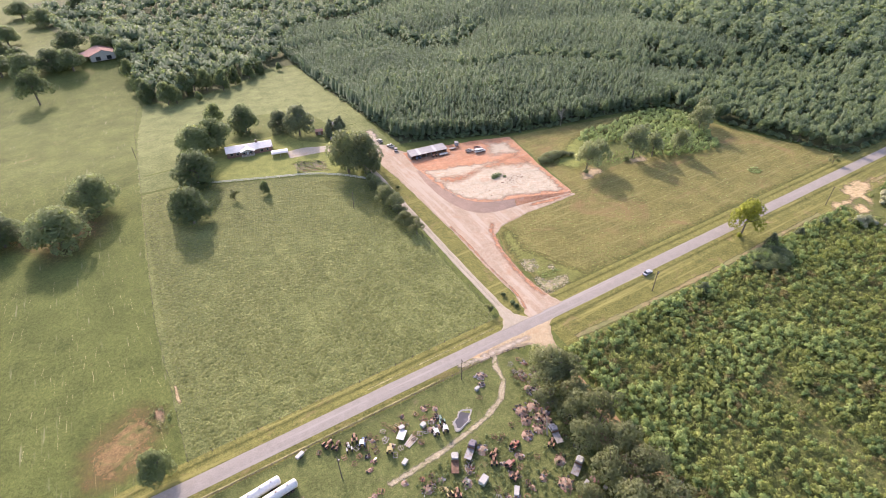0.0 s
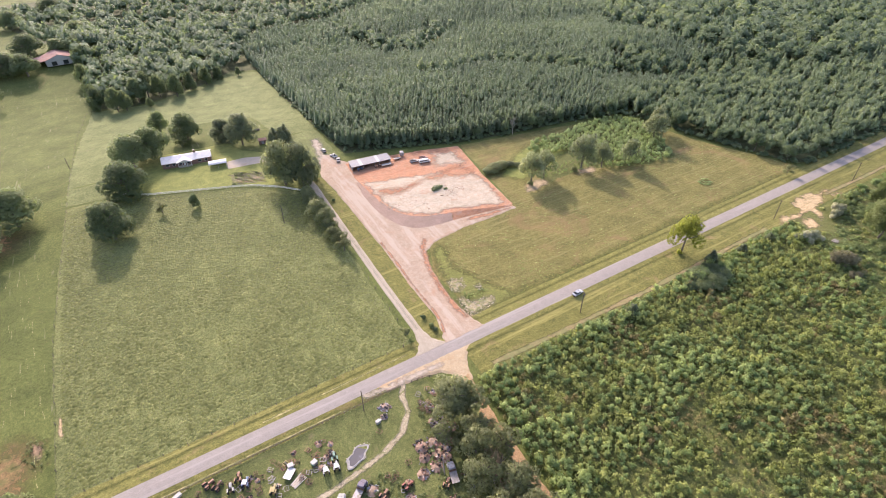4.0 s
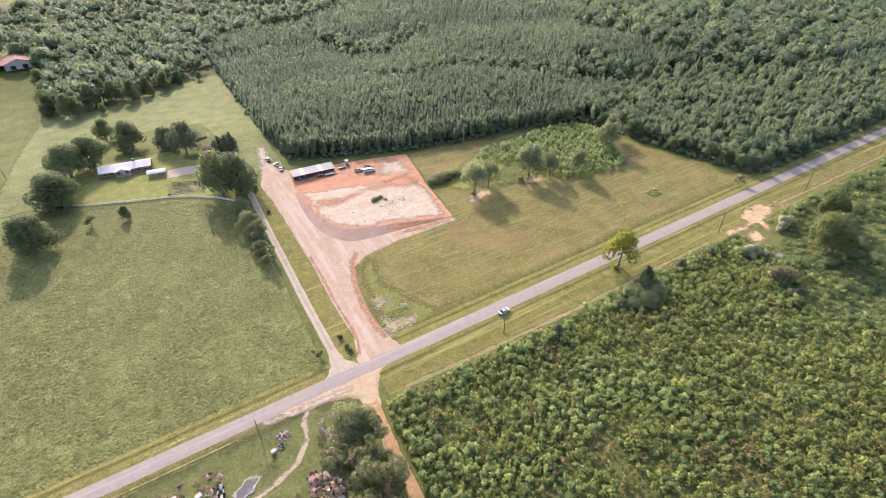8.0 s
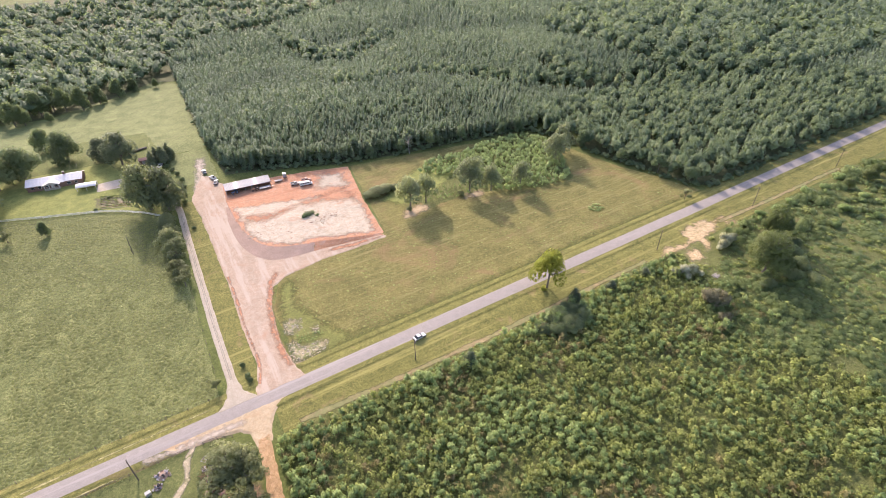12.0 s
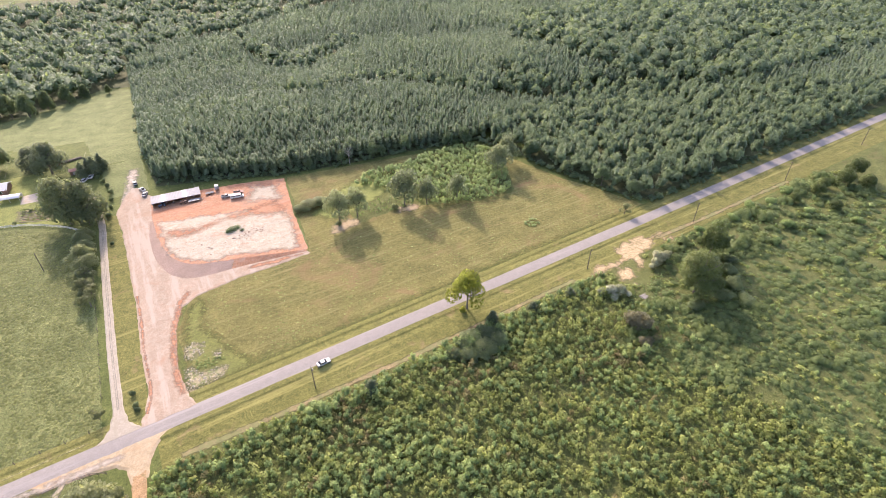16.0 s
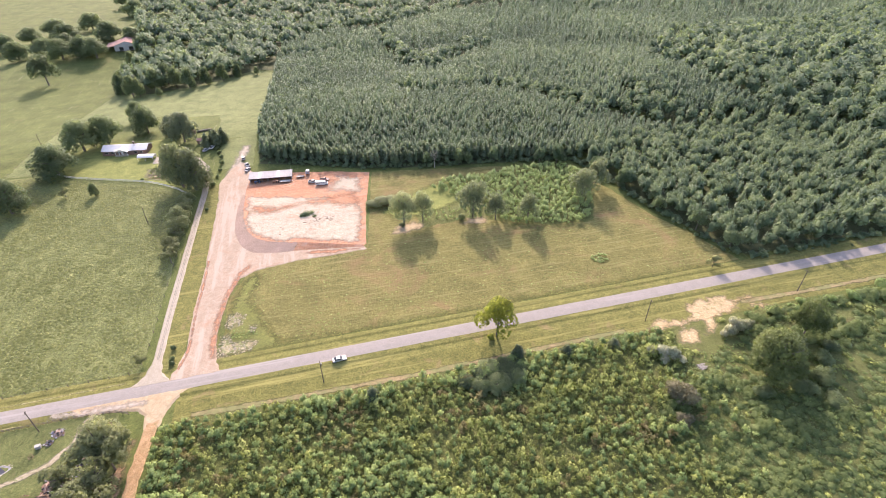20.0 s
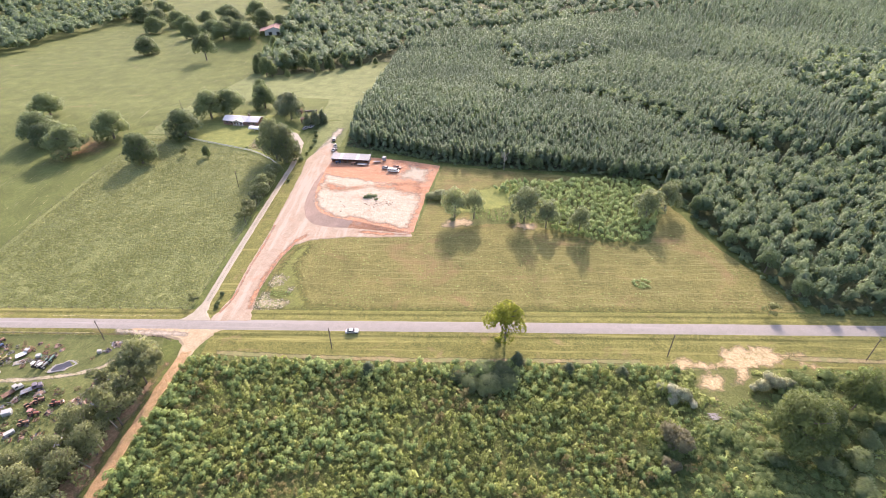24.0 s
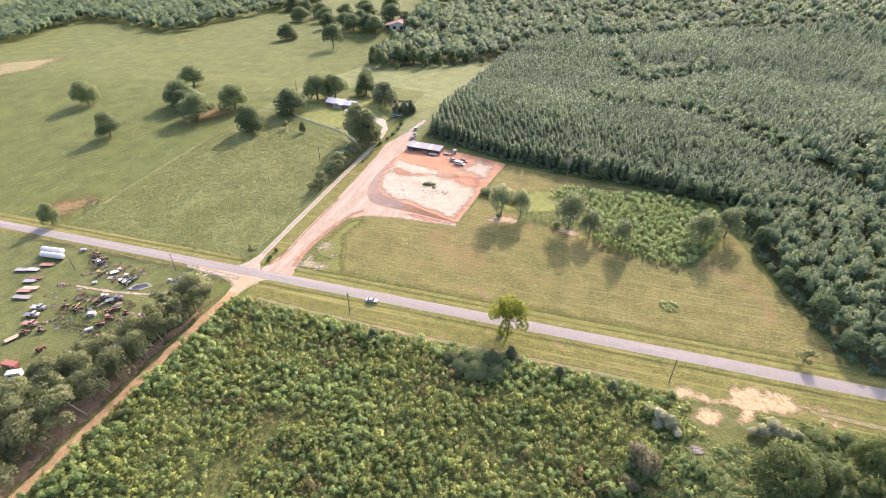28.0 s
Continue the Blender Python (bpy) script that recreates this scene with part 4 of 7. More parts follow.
def forest():
    rng = np.random.default_rng(11)
    x, y = points_in(PINE_LAND, 2.35, rng, 0.22, 0.42, 3.4)
    belt = inside(EDGE_BELT, x, y)
    out = inside(CREEK, x, y) | inside(FAR_CREEK, x, y) | inside(CLUMP, x, y) | (inside(EAST_WOOD, x, y) & (rng.uniform(size=len(x)) < 0.85)) | (belt & (rng.uniform(size=len(x)) < 0.80))
    x, y, belt = x[~out], y[~out], belt[~out]
    far = np.hypot(x - 60, y + 120)
    keep = (far < 480) | (rng.uniform(size=len(x)) < np.clip(0.72 - (far - 520) / 420, 0.25, 1))
    x, y, far, belt = x[keep], y[keep], far[keep], belt[keep]
    patchy = np.array([noise.noise(Vector((a * 0.012, b * 0.012, 2.0))) + 0.5 * noise.noise(Vector((a * 0.05, b * 0.05, 5.0))) for a, b in zip(x, y)])
    h = (10.0 + 2.4 * patchy) * rng.uniform(0.78, 1.22, len(x)) * np.where(far > 520, 1.2, 1.0)
    row = (y < 165 - 0.28 * x) & (x < 196)
    near = (far < 310) | (np.hypot(x - 190, y + 100) < 280)
    parts = []
    for sel, pat in ((near & ~row, PINES_NEAR), (~near, PINES_FAR)):
        s = h[sel]
        parts.append(spread(pat, x[sel], y[sel], s * np.where(near[sel], 1.0, 1.12), s, rng.uniform(0, 6.28, sel.sum()), rng, np.clip(0.45 + 0.5 * patchy[sel] + 0.12 * belt[sel] + rng.normal(0, 0.12, sel.sum()), 0, 1)))
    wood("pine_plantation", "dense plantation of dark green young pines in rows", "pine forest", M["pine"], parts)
    edge = np.where(row & near)[0]
    return list(zip(x[edge], y[edge], h[edge]))


EDGE_PINES = forest()


def hardwoods():
    rng = np.random.default_rng(12)
    parts = []
    for poly, gap, lo, hi, share in ((HARDWOOD, 8.4, 10, 20, 1.0), (WEST_WOOD, 9.2, 12, 20, 1.0), (CREEK, 6.5, 9, 15, 0.85), (FAR_CREEK, 7.0, 10, 17, 0.9), (CLUMP, 6.0, 13, 17, 1.0), (EAST_WOOD, 7.5, 10, 18, 1.0), (EDGE_BELT, 4.1, 6.5, 12.5, 0.9)):
        x, y = points_in(poly, gap, rng, 0.95)
        k = (rng.uniform(size=len(x)) < share) & ((y < 560) | (rng.uniform(size=len(x)) < 0.5))
        x, y = x[k], y[k]
        h = lo + (hi - lo) * rng.beta(2.0, 1.6, len(x))
        near = (np.hypot(x - 60, y + 120) < 360) | (np.hypot(x - 190, y + 100) < 330)
        for sel, pat in ((near, BROAD_NEAR), (~near, BROAD_FAR)):
            if sel.any():
                parts.append(spread(pat, x[sel], y[sel], h[sel] * rng.uniform(0.48, 0.82, sel.sum()) * (1.0 if gap < 7 else 1.3), h[sel], rng.uniform(0, 6.28, sel.sum()), rng))
    x, y = points_in(PINE_LAND, 15.0, rng, 0.95)
    k = (rng.uniform(size=len(x)) < 0.28) & (np.hypot(x - 60, y + 120) < 560)
    x, y = x[k], y[k]
    h = rng.uniform(8, 12.5, len(x))
    parts.append(spread(BROAD_FAR, x, y, h * rng.uniform(0.4, 0.65, len(x)), h, rng.uniform(0, 6.28, len(x)), rng))
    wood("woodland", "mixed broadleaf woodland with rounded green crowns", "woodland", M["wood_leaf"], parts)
    line = [(26, 152), (50, 142), (82, 129), (112, 122), (148, 117), (192, 107.5), (200, 88), (203.5, 69), (208.5, 52), (214, 35), (219, 18), (226, 9.5), (246, 8.5), (420, 8.5)]
    west = [(26, 152), (24, 180), (23, 200), (24, 225), (25, 260), (26, 300), (27, 352)]
    xs, ys = [], []
    for path in (line, west):
        for a, b in zip(path, path[1:]):
            m = int(math.hypot(b[0] - a[0], b[1] - a[1]) / 0.9)
            k = rng.uniform(0, 1, m)
            xs.append(a[0] + (b[0] - a[0]) * k + rng.normal(0, 1.1, m))
            ys.append(a[1] + (b[1] - a[1]) * k + rng.normal(0.6, 1.1, m))
    x, y = np.concatenate(xs), np.concatenate(ys)
    s = rng.uniform(1.0, 4.2, len(x))
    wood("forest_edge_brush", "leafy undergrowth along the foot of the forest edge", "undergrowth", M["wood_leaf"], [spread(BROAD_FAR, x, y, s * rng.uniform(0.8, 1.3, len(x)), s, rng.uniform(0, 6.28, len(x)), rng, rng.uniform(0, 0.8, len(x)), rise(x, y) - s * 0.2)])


hardwoods()


def bare_spots(x, y):
    """The washed-out dirt and the stacked boards, where nothing tall grows."""
    return (((x - 177) / 6.5) ** 2 + ((y + 23.5) / 7) ** 2 < 1) | (np.hypot(x - 173, y + 36) < 4.4) | (((x - 186) / 6) ** 2 + ((y + 20) / 7) ** 2 < 1)


def thicket():
    rng = np.random.default_rng(13)
    area = [(2.4, -15.5), (60, -17.5), (108, -18), (152, -17.5), (180, -18.5), (206, -17), (250, -20), (330, -20), (330, -100), (215, -126), (160, -132), (60, -120), (-2.9, -118), (-1.6, -80), (-0.4, -47), (1.0, -28)]
    x, y = points_in(area, 1.75, rng, 0.5)
    patch = np.array([noise.noise(Vector((a * 0.035, b * 0.035, 4.0))) for a, b in zip(x, y)])
    gap = np.array([noise.noise(Vector((a * 0.16, b * 0.16, 9.0))) for a, b in zip(x, y)])
    keep = (gap + 0.4 * patch > -0.75) & (rng.uniform(size=len(x)) < np.where(x > np.where(y > -45, 178, 146 - (y + 45) * 0.5), np.where(x > 235, 0.12, 0.16), 1.0))
    x, y, patch, gap = x[keep], y[keep], patch[keep], gap[keep]
    dry = np.abs(x - np.interp(-y, [55, 68, 82, 96, 110], [51.5, 48.5, 47.5, 46, 45])) < 4.5 + 2.5 * gap
    low = ((x - 183) / 15) ** 2 + ((y + 24) / 12) ** 2 < 1 + 0.6 * gap
    keep = (~low | (rng.uniform(size=len(x)) < 0.9)) & ~bare_spots(x, y)
    x, y, patch, gap, low, dry = x[keep], y[keep], patch[keep], gap[keep], low[keep], dry[keep] & (y[keep] < -58)
    s = 1.12 * np.where(low, 0.5, np.where(dry, 0.7, 1.0)) * np.clip(1.45 + 0.8 * gap + 0.4 * patch, 0.7, 2.2) * rng.uniform(0.5, 1.6, len(x)) * np.where(x > 172, 0.8, 1.0)
    tint = np.clip(np.where(dry, 0.3, 0.5) - 0.4 * patch + 0.25 * gap + rng.normal(0, 0.28, len(x)), 0, 1)
    browned = np.array([noise.noise(Vector((a * 0.045, b * 0.045, 44.0))) + 0.8 * noise.noise(Vector((a * 0.25, b * 0.25, 47.0))) for a, b in zip(x, y)])
    brown = (browned > 0.37 - 0.3 * dry + 0.4 * (x > 150)) & ~low & (rng.uniform(size=len(x)) < 0.85)
    wide = s * np.where(low, 3.0, np.where(x > 235, 1.8, np.where(x > 172, 1.45, 1.08)))
    tall = s * rng.uniform(0.9, 1.5, len(x)) * np.where(x > 172, 0.6, 1.0)
    wood("dry_regrowth", "patches of brownish dry bushes among the regrowth", "thicket", M["dry_leaf"],
         [spread(BUSHES, x[brown], y[brown], wide[brown], tall[brown], rng.uniform(0, 6.28, int(brown.sum())), rng)])
    x, y, tint, wide, tall = x[~brown], y[~brown], tint[~brown], wide[~brown], tall[~brown]
    wood("young_regrowth", "dense waist-high to man-high regrowth of sunlit leafy saplings", "thicket", M["thicket"],
         [spread(BUSHES, x, y, wide, tall, rng.uniform(0, 6.28, len(x)), rng, tint)])
    x, y = points_in(area, 1.95, rng, 0.5)
    near_edge = np.minimum(-17 - y, x - 4 - 0.03 * (y + 15))
    clump = np.array([noise.noise(Vector((a * 0.11, b * 0.11, 14.0))) + 0.9 * noise.noise(Vector((a * 0.03, b * 0.03, 21.0))) for a, b in zip(x, y)])
    open_spot = (((x - 183) / 17) ** 2 + ((y + 25) / 14) ** 2 < 1) | bare_spots(x, y)
    k = (rng.uniform(size=len(x)) < np.clip(0.55 + 0.75 * clump + np.clip(0.5 - near_edge / 18, 0, 0.5), 0.06, 0.97)) & ~open_spot & ((x < np.where(y > -45, 172, 146 - (y + 45) * 0.5)) | (rng.uniform(size=len(x)) < 0.16))
    k &= ~((np.abs(x - np.interp(-y, [55, 68, 82, 96, 110], [51.5, 48.5, 47.5, 46, 45])) < 5) & (y < -57)) | (rng.uniform(size=len(x)) < 0.15)
    x, y, clump, near_edge = x[k], y[k], clump[k], near_edge[k]
    s = rng.uniform(1.0, 2.6, len(x)) * (1 + 0.3 * clump) * np.where(near_edge < 7, 1.25, 1.0) * np.where(x > 172, 0.75, 1.0)
    wood("sapling_crowns", "rounded blue-green sapling crowns standing out of the regrowth", "thicket", M["sapling"], [spread(SAPLINGS, x, y, s * 0.95, s * 1.15, rng.uniform(0, 6.28, len(x)), rng, np.clip(0.42 + 0.3 * clump + rng.normal(0, 0.3, len(x)), 0, 1))])
    x, y = points_in([(150, -62), (143, -50), (152, -48), (168, -38), (186, -32), (204, -20), (330, -18), (330, -110), (205, -140), (180, -136), (170, -100), (160, -78)], 2.75, rng, 0.5)
    heap = np.array([noise.noise(Vector((a * 0.045, b * 0.075, 31.0))) + 0.5 * noise.noise(Vector((a * 0.14, b * 0.14, 33.0))) for a, b in zip(x, y)])
    glade = ((x - 169) / 9) ** 2 + ((y + 87) / 7) ** 2 < 1
    k = (rng.uniform(size=len(x)) < np.where(x > 205, 0.75, 0.95)) & ~glade & ~bare_spots(x, y) & ((x < 250) | (rng.uniform(size=len(x)) < 0.6))
    x, y, heap = x[k], y[k], np.clip(heap[k], -0.5, 0.7)
    s = rng.uniform(1.7, 2.9, len(x)) * (1.0 + 0.5 * heap) * np.where(x > 250, 1.3, 1.0)
    tall = s * rng.uniform(0.45, 0.85, len(x)) * np.clip(0.85 + 1.1 * heap, 0.35, 1.7) * np.where(x > 205, np.where(y > -42, 1.3, 0.6), 1.1)
    wood("vine_mounds", "rolling carpet of creeper grown over low brush", "creepers", M["vine"], [spread(MOUNDS, x, y, s * 1.25, tall * 1.6, rng.uniform(0, 6.28, len(x)), rng, np.clip(0.5 + 0.5 * heap + rng.normal(0, 0.16, len(x)), 0, 1), rise(x, y) - 0.1)])
    isle = [(111, 98), (123, 105), (138, 103), (155, 106), (174, 106), (185, 101), (193, 94), (187, 73), (176, 53), (168, 51), (150, 54), (137, 60), (136, 69), (133, 85), (119, 89)]
    x, y = points_in(isle, 2.0, rng, 0.48)
    s = rng.uniform(1.4, 3.2, len(x))
    x2, y2 = points_in([(100, 70), (112, 67.5), (122, 67), (136, 64), (137, 74), (124, 77), (108, 80), (102, 78)], 2.4, rng, 0.5)
    s2 = rng.uniform(0.7, 1.6, len(x2))
    wood("scrub_island", "island of pale green scrub in the field", "scrub", M["scrub"],
         [spread(SAPLINGS, np.r_[x, x2], np.r_[y, y2], np.r_[s, s2] * 0.85, np.r_[s, s2] * 1.15, rng.uniform(0, 6.28, len(x) + len(x2)), rng, rng.uniform(0.3, 1.0, len(x) + len(x2)))])


thicket()


def blade_tuft(rng):
    """A low clump of grass: blades that spread from a raised heart."""
    n = 7
    vs = [(rng.uniform(-0.2, 0.2), rng.uniform(-0.2, 0.2), rng.uniform(0.7, 1.0))]
    for k in range(n):
        a = 2 * math.pi * (k + rng.uniform(-0.3, 0.3)) / n
        d = rng.uniform(0.6, 1.15)
        vs.append((math.cos(a) * d, math.sin(a) * d, rng.uniform(-0.05, 0.2)))
    v = np.array(vs)
    return v, np.array([(0, 1 + k, 1 + (k + 1) % n) for k in range(n)]), unit(v * np.array([0.5, 0.5, 0.0]) + np.array([0, 0, 1.0]))


def tufts():
    rng = np.random.default_rng(14)
    pats = [blade_tuft(rng) for _ in range(6)]
    for name, label, poly, gap, lo, hi, cut in (
            ("pasture_tufts", "clumps of coarse ungrazed grass", [(-114, 9), (-10, 9), (-9, 120), (-35, 142), (-86, 165), (-111, 167), (-115, 75)], 0.92, 0.16, 0.42, -0.35),
            ("field_tufts", "scattered weeds and coarse grass clumps", [(20, 10), (216, 11), (200, 60), (180, 50), (90, 64), (74, 58), (26, 52), (19, 38)], 1.7, 0.1, 0.28, 0.05)):
        x, y = points_in(poly, gap, rng, 0.5)
        n = np.array([noise.noise(Vector((a * 0.3, b * 0.3, 1.0))) + 0.7 * noise.noise(Vector((a * 0.05, b * 0.05, 6.0))) for a, b in zip(x, y)])
        x, y, n = x[n > cut], y[n > cut], n[n > cut]
        s = rng.uniform(lo, hi, len(x)) * (1 + 0.6 * n)
        wood(name, label, "grass", M["tuft"], [spread(pats, x, y, s * 1.9, s, rng.uniform(0, 6.28, len(x)), rng)])


tufts()


# ---- parts and things ----
def part(name, bm, mat, parent, label="", smooth=False):
    me = bpy.data.meshes.new(name)
    bmesh.ops.recalc_face_normals(bm, faces=bm.faces)
    bm.to_mesh(me)
    bm.free()
    me.materials.append(mat)
    if smooth:
        me.polygons.foreach_set("use_smooth", [True] * len(me.polygons))
    return link_part(name, me, parent, label)


def link_part(name, me, parent, label=""):
    ob = new(name, me)
    ob.parent = parent
    if label:
        ob["label"] = label
    return ob


def thing(name, x, y, rz, label, category, group="", lift=0.05, z=None):
    e = new(name)
    e.empty_display_size = 0.3
    e.location = (x, y, float(rise(x, y)) + lift if z is None else z)
    e.rotation_euler[2] = radians(rz)
    return tagged(e, label, category, group)


def B(bm, c, s, rx=0, ry=0, rz=0, bev=0.0):
    """A block with its centre, size and turn; bev rounds its edges."""
    got = bmesh.ops.create_cube(bm, size=1.0, matrix=pose(*c, rx, ry, rz) @ Matrix.Diagonal((*s, 1)))
    if bev:
        edges = list({e for v in got["verts"] for e in v.link_edges})
        bmesh.ops.bevel(bm, geom=edges, offset=bev, segments=1, affect="EDGES")
    return bm


def C(bm, p, q, r, r2=None, n=8, caps=True):
    """A round bar or cone from p to q."""
    p, q = Vector(p), Vector(q)
    m = Matrix.Translation((p + q) / 2) @ (q - p).to_track_quat("Z", "Y").to_matrix().to_4x4()
    bmesh.ops.create_cone(bm, cap_ends=caps, segments=n, radius1=r, radius2=r if r2 is None else r2, depth=(q - p).length, matrix=m)
    return bm


def prism(bm, outline, y0, y1):
    """A side outline of (x, z) pairs drawn out from y0 to y1."""
    mid = (y0 + y1) / 2
    a = [bm.verts.new((x, y0, z)) for x, z in outline]
    b = [bm.verts.new((x, mid + (y1 - mid), z)) for x, z in outline]
    n = len(outline)
    bm.faces.new(a)
    bm.faces.new(b[::-1])
    for i in range(n):
        bm.faces.new((a[i], b[i], b[(i + 1) % n], a[(i + 1) % n]))
    return bm


def nb():
    return bmesh.new()


# ---- trees ----
def limb_mesh(rng, fork=0.32, limbs=7, thick=0.03, reach=0.75, top=0.8, bare=False):
    """Trunk of a tree of height 1 and crown radius 1, with limbs that rise into the crown."""
    bm = nb()
    bend = rng.uniform(-0.04, 0.04, 2)
    C(bm, (0, 0, -0.02), (bend[0], bend[1], fork), thick * 1.9, thick * 1.35, 8)
    C(bm, (bend[0], bend[1], fork), (bend[0] * 2, bend[1] * 2, top), thick * 1.3, thick * 0.35, 7)
    for k in range(limbs):
        a = 2 * math.pi * (k + rng.uniform(-0.3, 0.3)) / limbs
        z = fork + (top - fork) * rng.uniform(0.0, 0.6)
        f = (z - fork) / (top - fork)
        p = Vector((bend[0] * (1 + f), bend[1] * (1 + f), z))
        out = reach * rng.uniform(0.6, 1.0) * (1 - 0.5 * f)
        q = p + Vector((math.cos(a) * out * 0.55, math.sin(a) * out * 0.55, 0.12 * rng.uniform(0.6, 1.4)))
        e = q + Vector((math.cos(a + 0.3) * out * 0.45, math.sin(a + 0.3) * out * 0.45, 0.10 * rng.uniform(0.2, 1.6)))
        C(bm, p, q, thick * 0.75, thick * 0.45, 5)
        C(bm, q, e, thick * 0.45, thick * 0.15, 5)
        if bare:
            for s in (-1, 1):
                C(bm, q, q + Vector((math.cos(a + s) * 0.3, math.sin(a + s) * 0.3, 0.08)), thick * 0.35, thick * 0.1, 4)
    bmesh.ops.recalc_face_normals(bm, faces=bm.faces)
    return bm


def crown_of(rng, kind):
    if kind == "oak":
        L = [(0, 0, 0.56, 0.64, 0.6)]
        for k in range(9):
            a, d = 2 * math.pi * k / 9 + rng.uniform(-0.3, 0.3), rng.uniform(0.45, 0.68)
            L.append((math.cos(a) * d, math.sin(a) * d, rng.uniform(0.17, 0.54), rng.uniform(0.28, 0.42), 0.55))
        for k in range(4):
            a, d = rng.uniform(0, 6.28), rng.uniform(0.1, 0.35)
            L.append((math.cos(a) * d, math.sin(a) * d, rng.uniform(0.70, 0.80), rng.uniform(0.28, 0.38), 0.5))
        return leaf_cloud(rng, L, 5600, 0.040, 0.95, -0.8, 0.5, OCTA, one=True, squash=0.6)
    if kind == "open":
        L = [(0, 0, 0.66, 0.42, 0.5)]
        for k in range(18):
            a, d = k * 2.4 + rng.uniform(-0.3, 0.3), rng.uniform(0.25, 0.78)
            L.append((math.cos(a) * d, math.sin(a) * d, 0.28 + 0.54 * (1 - d * d) * rng.uniform(0.3, 1.0) + rng.uniform(-0.08, 0.08), rng.uniform(0.2, 0.34), 0.5))
        return leaf_cloud(rng, L, 3400, 0.046, 1.05, -0.8, 0.35, OCTA, squash=0.5)
    if kind == "leafy":
        L = [(0, 0, 0.55, 0.62, 0.55)]
        for k in range(16):
            a, d = k * 2.4 + rng.uniform(-0.3, 0.3), rng.uniform(0.3, 0.72)
            L.append((math.cos(a) * d, math.sin(a) * d, 0.16 + 0.62 * (1 - d * d) * rng.uniform(0.4, 1.05), rng.uniform(0.2, 0.34), 0.5))
        return leaf_cloud(rng, L, 8200, 0.030, 1.0, -0.8, 0.6, OCTA, one=True, squash=0.6)
    if kind == "thin":
        L = []
        for k in range(11):
            a, d = rng.uniform(0, 6.28), rng.uniform(0.1, 0.8)
            L.append((math.cos(a) * d, math.sin(a) * d, rng.uniform(0.38, 0.92), rng.uniform(0.2, 0.38), 0.40))
        return leaf_cloud(rng, L, 1300, 0.066, 1.1, -0.8, 0.0, OCTA, squash=0.5)
    if kind == "cedar":
        L = [(rng.uniform(-0.15, 0.15), rng.uniform(-0.15, 0.15), 0.18 + 0.72 * t, 0.9 * (1.0 - 0.75 * t) + 0.1, 0.3) for t in (0.0, 0.2, 0.4, 0.6, 0.8, 1.0)]
        return leaf_cloud(rng, L, 800, 0.10, 0.95, -0.7, 0.75, squash=0.45)
    L = [(0, 0, 0.42, 0.62, 0.6)]
    for k in range(6):
        a, d = rng.uniform(0, 6.28), rng.uniform(0.3, 0.62)
        L.append((math.cos(a) * d, math.sin(a) * d, rng.uniform(0.28, 0.65), rng.uniform(0.28, 0.42), 0.6))
    return leaf_cloud(rng, L, 1500, 0.062, 1.0, -0.6, 0.7, squash=0.9)


TREE_PATTERNS = {}


def tree_patterns(kind, mat, k):
    key = (kind, mat, k)
    if key not in TREE_PATTERNS:
        rng = np.random.default_rng(100 + 17 * k + sum(map(ord, kind)))
        bm = limb_mesh(rng, {"oak": 0.26, "open": 0.34, "thin": 0.42, "cedar": 0.2}.get(kind, 0.12), 9 if kind in ("open", "thin") else 7, 0.035 if kind == "oak" else 0.028)
        tm = bpy.data.meshes.new("trunk")
        bm.to_mesh(tm)
        bm.free()
        tm.materials.append(M["bark"])
        v, f, n = crown_of(rng, kind)
        TREE_PATTERNS[key] = (tm, tri_mesh("crown", v, f, M[mat], np.full(len(v), (k * 0.37 + 0.15) % 1.0), n))
    return TREE_PATTERNS[key]


def tree(kind, mat, x, y, h, r, label, category="tree", group="", name="tree", lift=0.0):
    k = int(abs(x * 7 + y * 3)) % 3
    tm, cm = tree_patterns(kind, mat, k)
    if kind in ("oak", "open", "thin", "leafy"):
        h, r = h * (1.28 if kind == "oak" else 1.18), r * (1.42 if kind == "oak" else 1.25)
    e = thing(name, x, y, (x * 37 + y * 53) % 360, label, category, group, lift)
    e.scale = (r, r, h)
    link_part("trunk", tm, e)
    link_part("crown", cm, e)
    return e


OAK = "broad dark green oak with a dense rounded crown on grass"
for x, y, h, r in ((-93, 131, 15, 7.0), (-84, 168, 14.5, 8.6), (-79, 197, 15.5, 8.6), (-68, 205, 14.5, 7.6), (-61, 246, 12, 5), (-48, 217, 14.5, 6.6)):
    tree("oak", "oak", x, y, h, r, "broad dark green oak shading the farmhouse yard", "tree", "oaks round the farmhouse")
for x, y, h, r in ((-14.0, 135.5, 19.5, 7.8), (-6.6, 130.5, 18.5, 6.8)):
    tree("oak", "lane_oak", x, y, h, r, "tall spreading oak beside the farm lane", "tree", "oaks by the lane")
for x, y, h, r in ((-184, 102, 14, 6.5), (-254, 148, 15, 8), (-178, 165, 15, 10), (-146, 143, 15, 10), (-131, 166, 15, 9.2), (-168, 156, 12, 7.5), (-203, 208, 13, 8), (-249, 422, 15, 10), (-123.5, 6.5, 10, 3.5)):
    tree("oak", "oak", x, y, h, r, OAK, "tree", "oaks in the hay meadow")
tree("open", "oak", -165, 381, 25, 10.5, "tall lone pine-like tree with a bare trunk in pasture", "tree", "oaks in the far pasture")
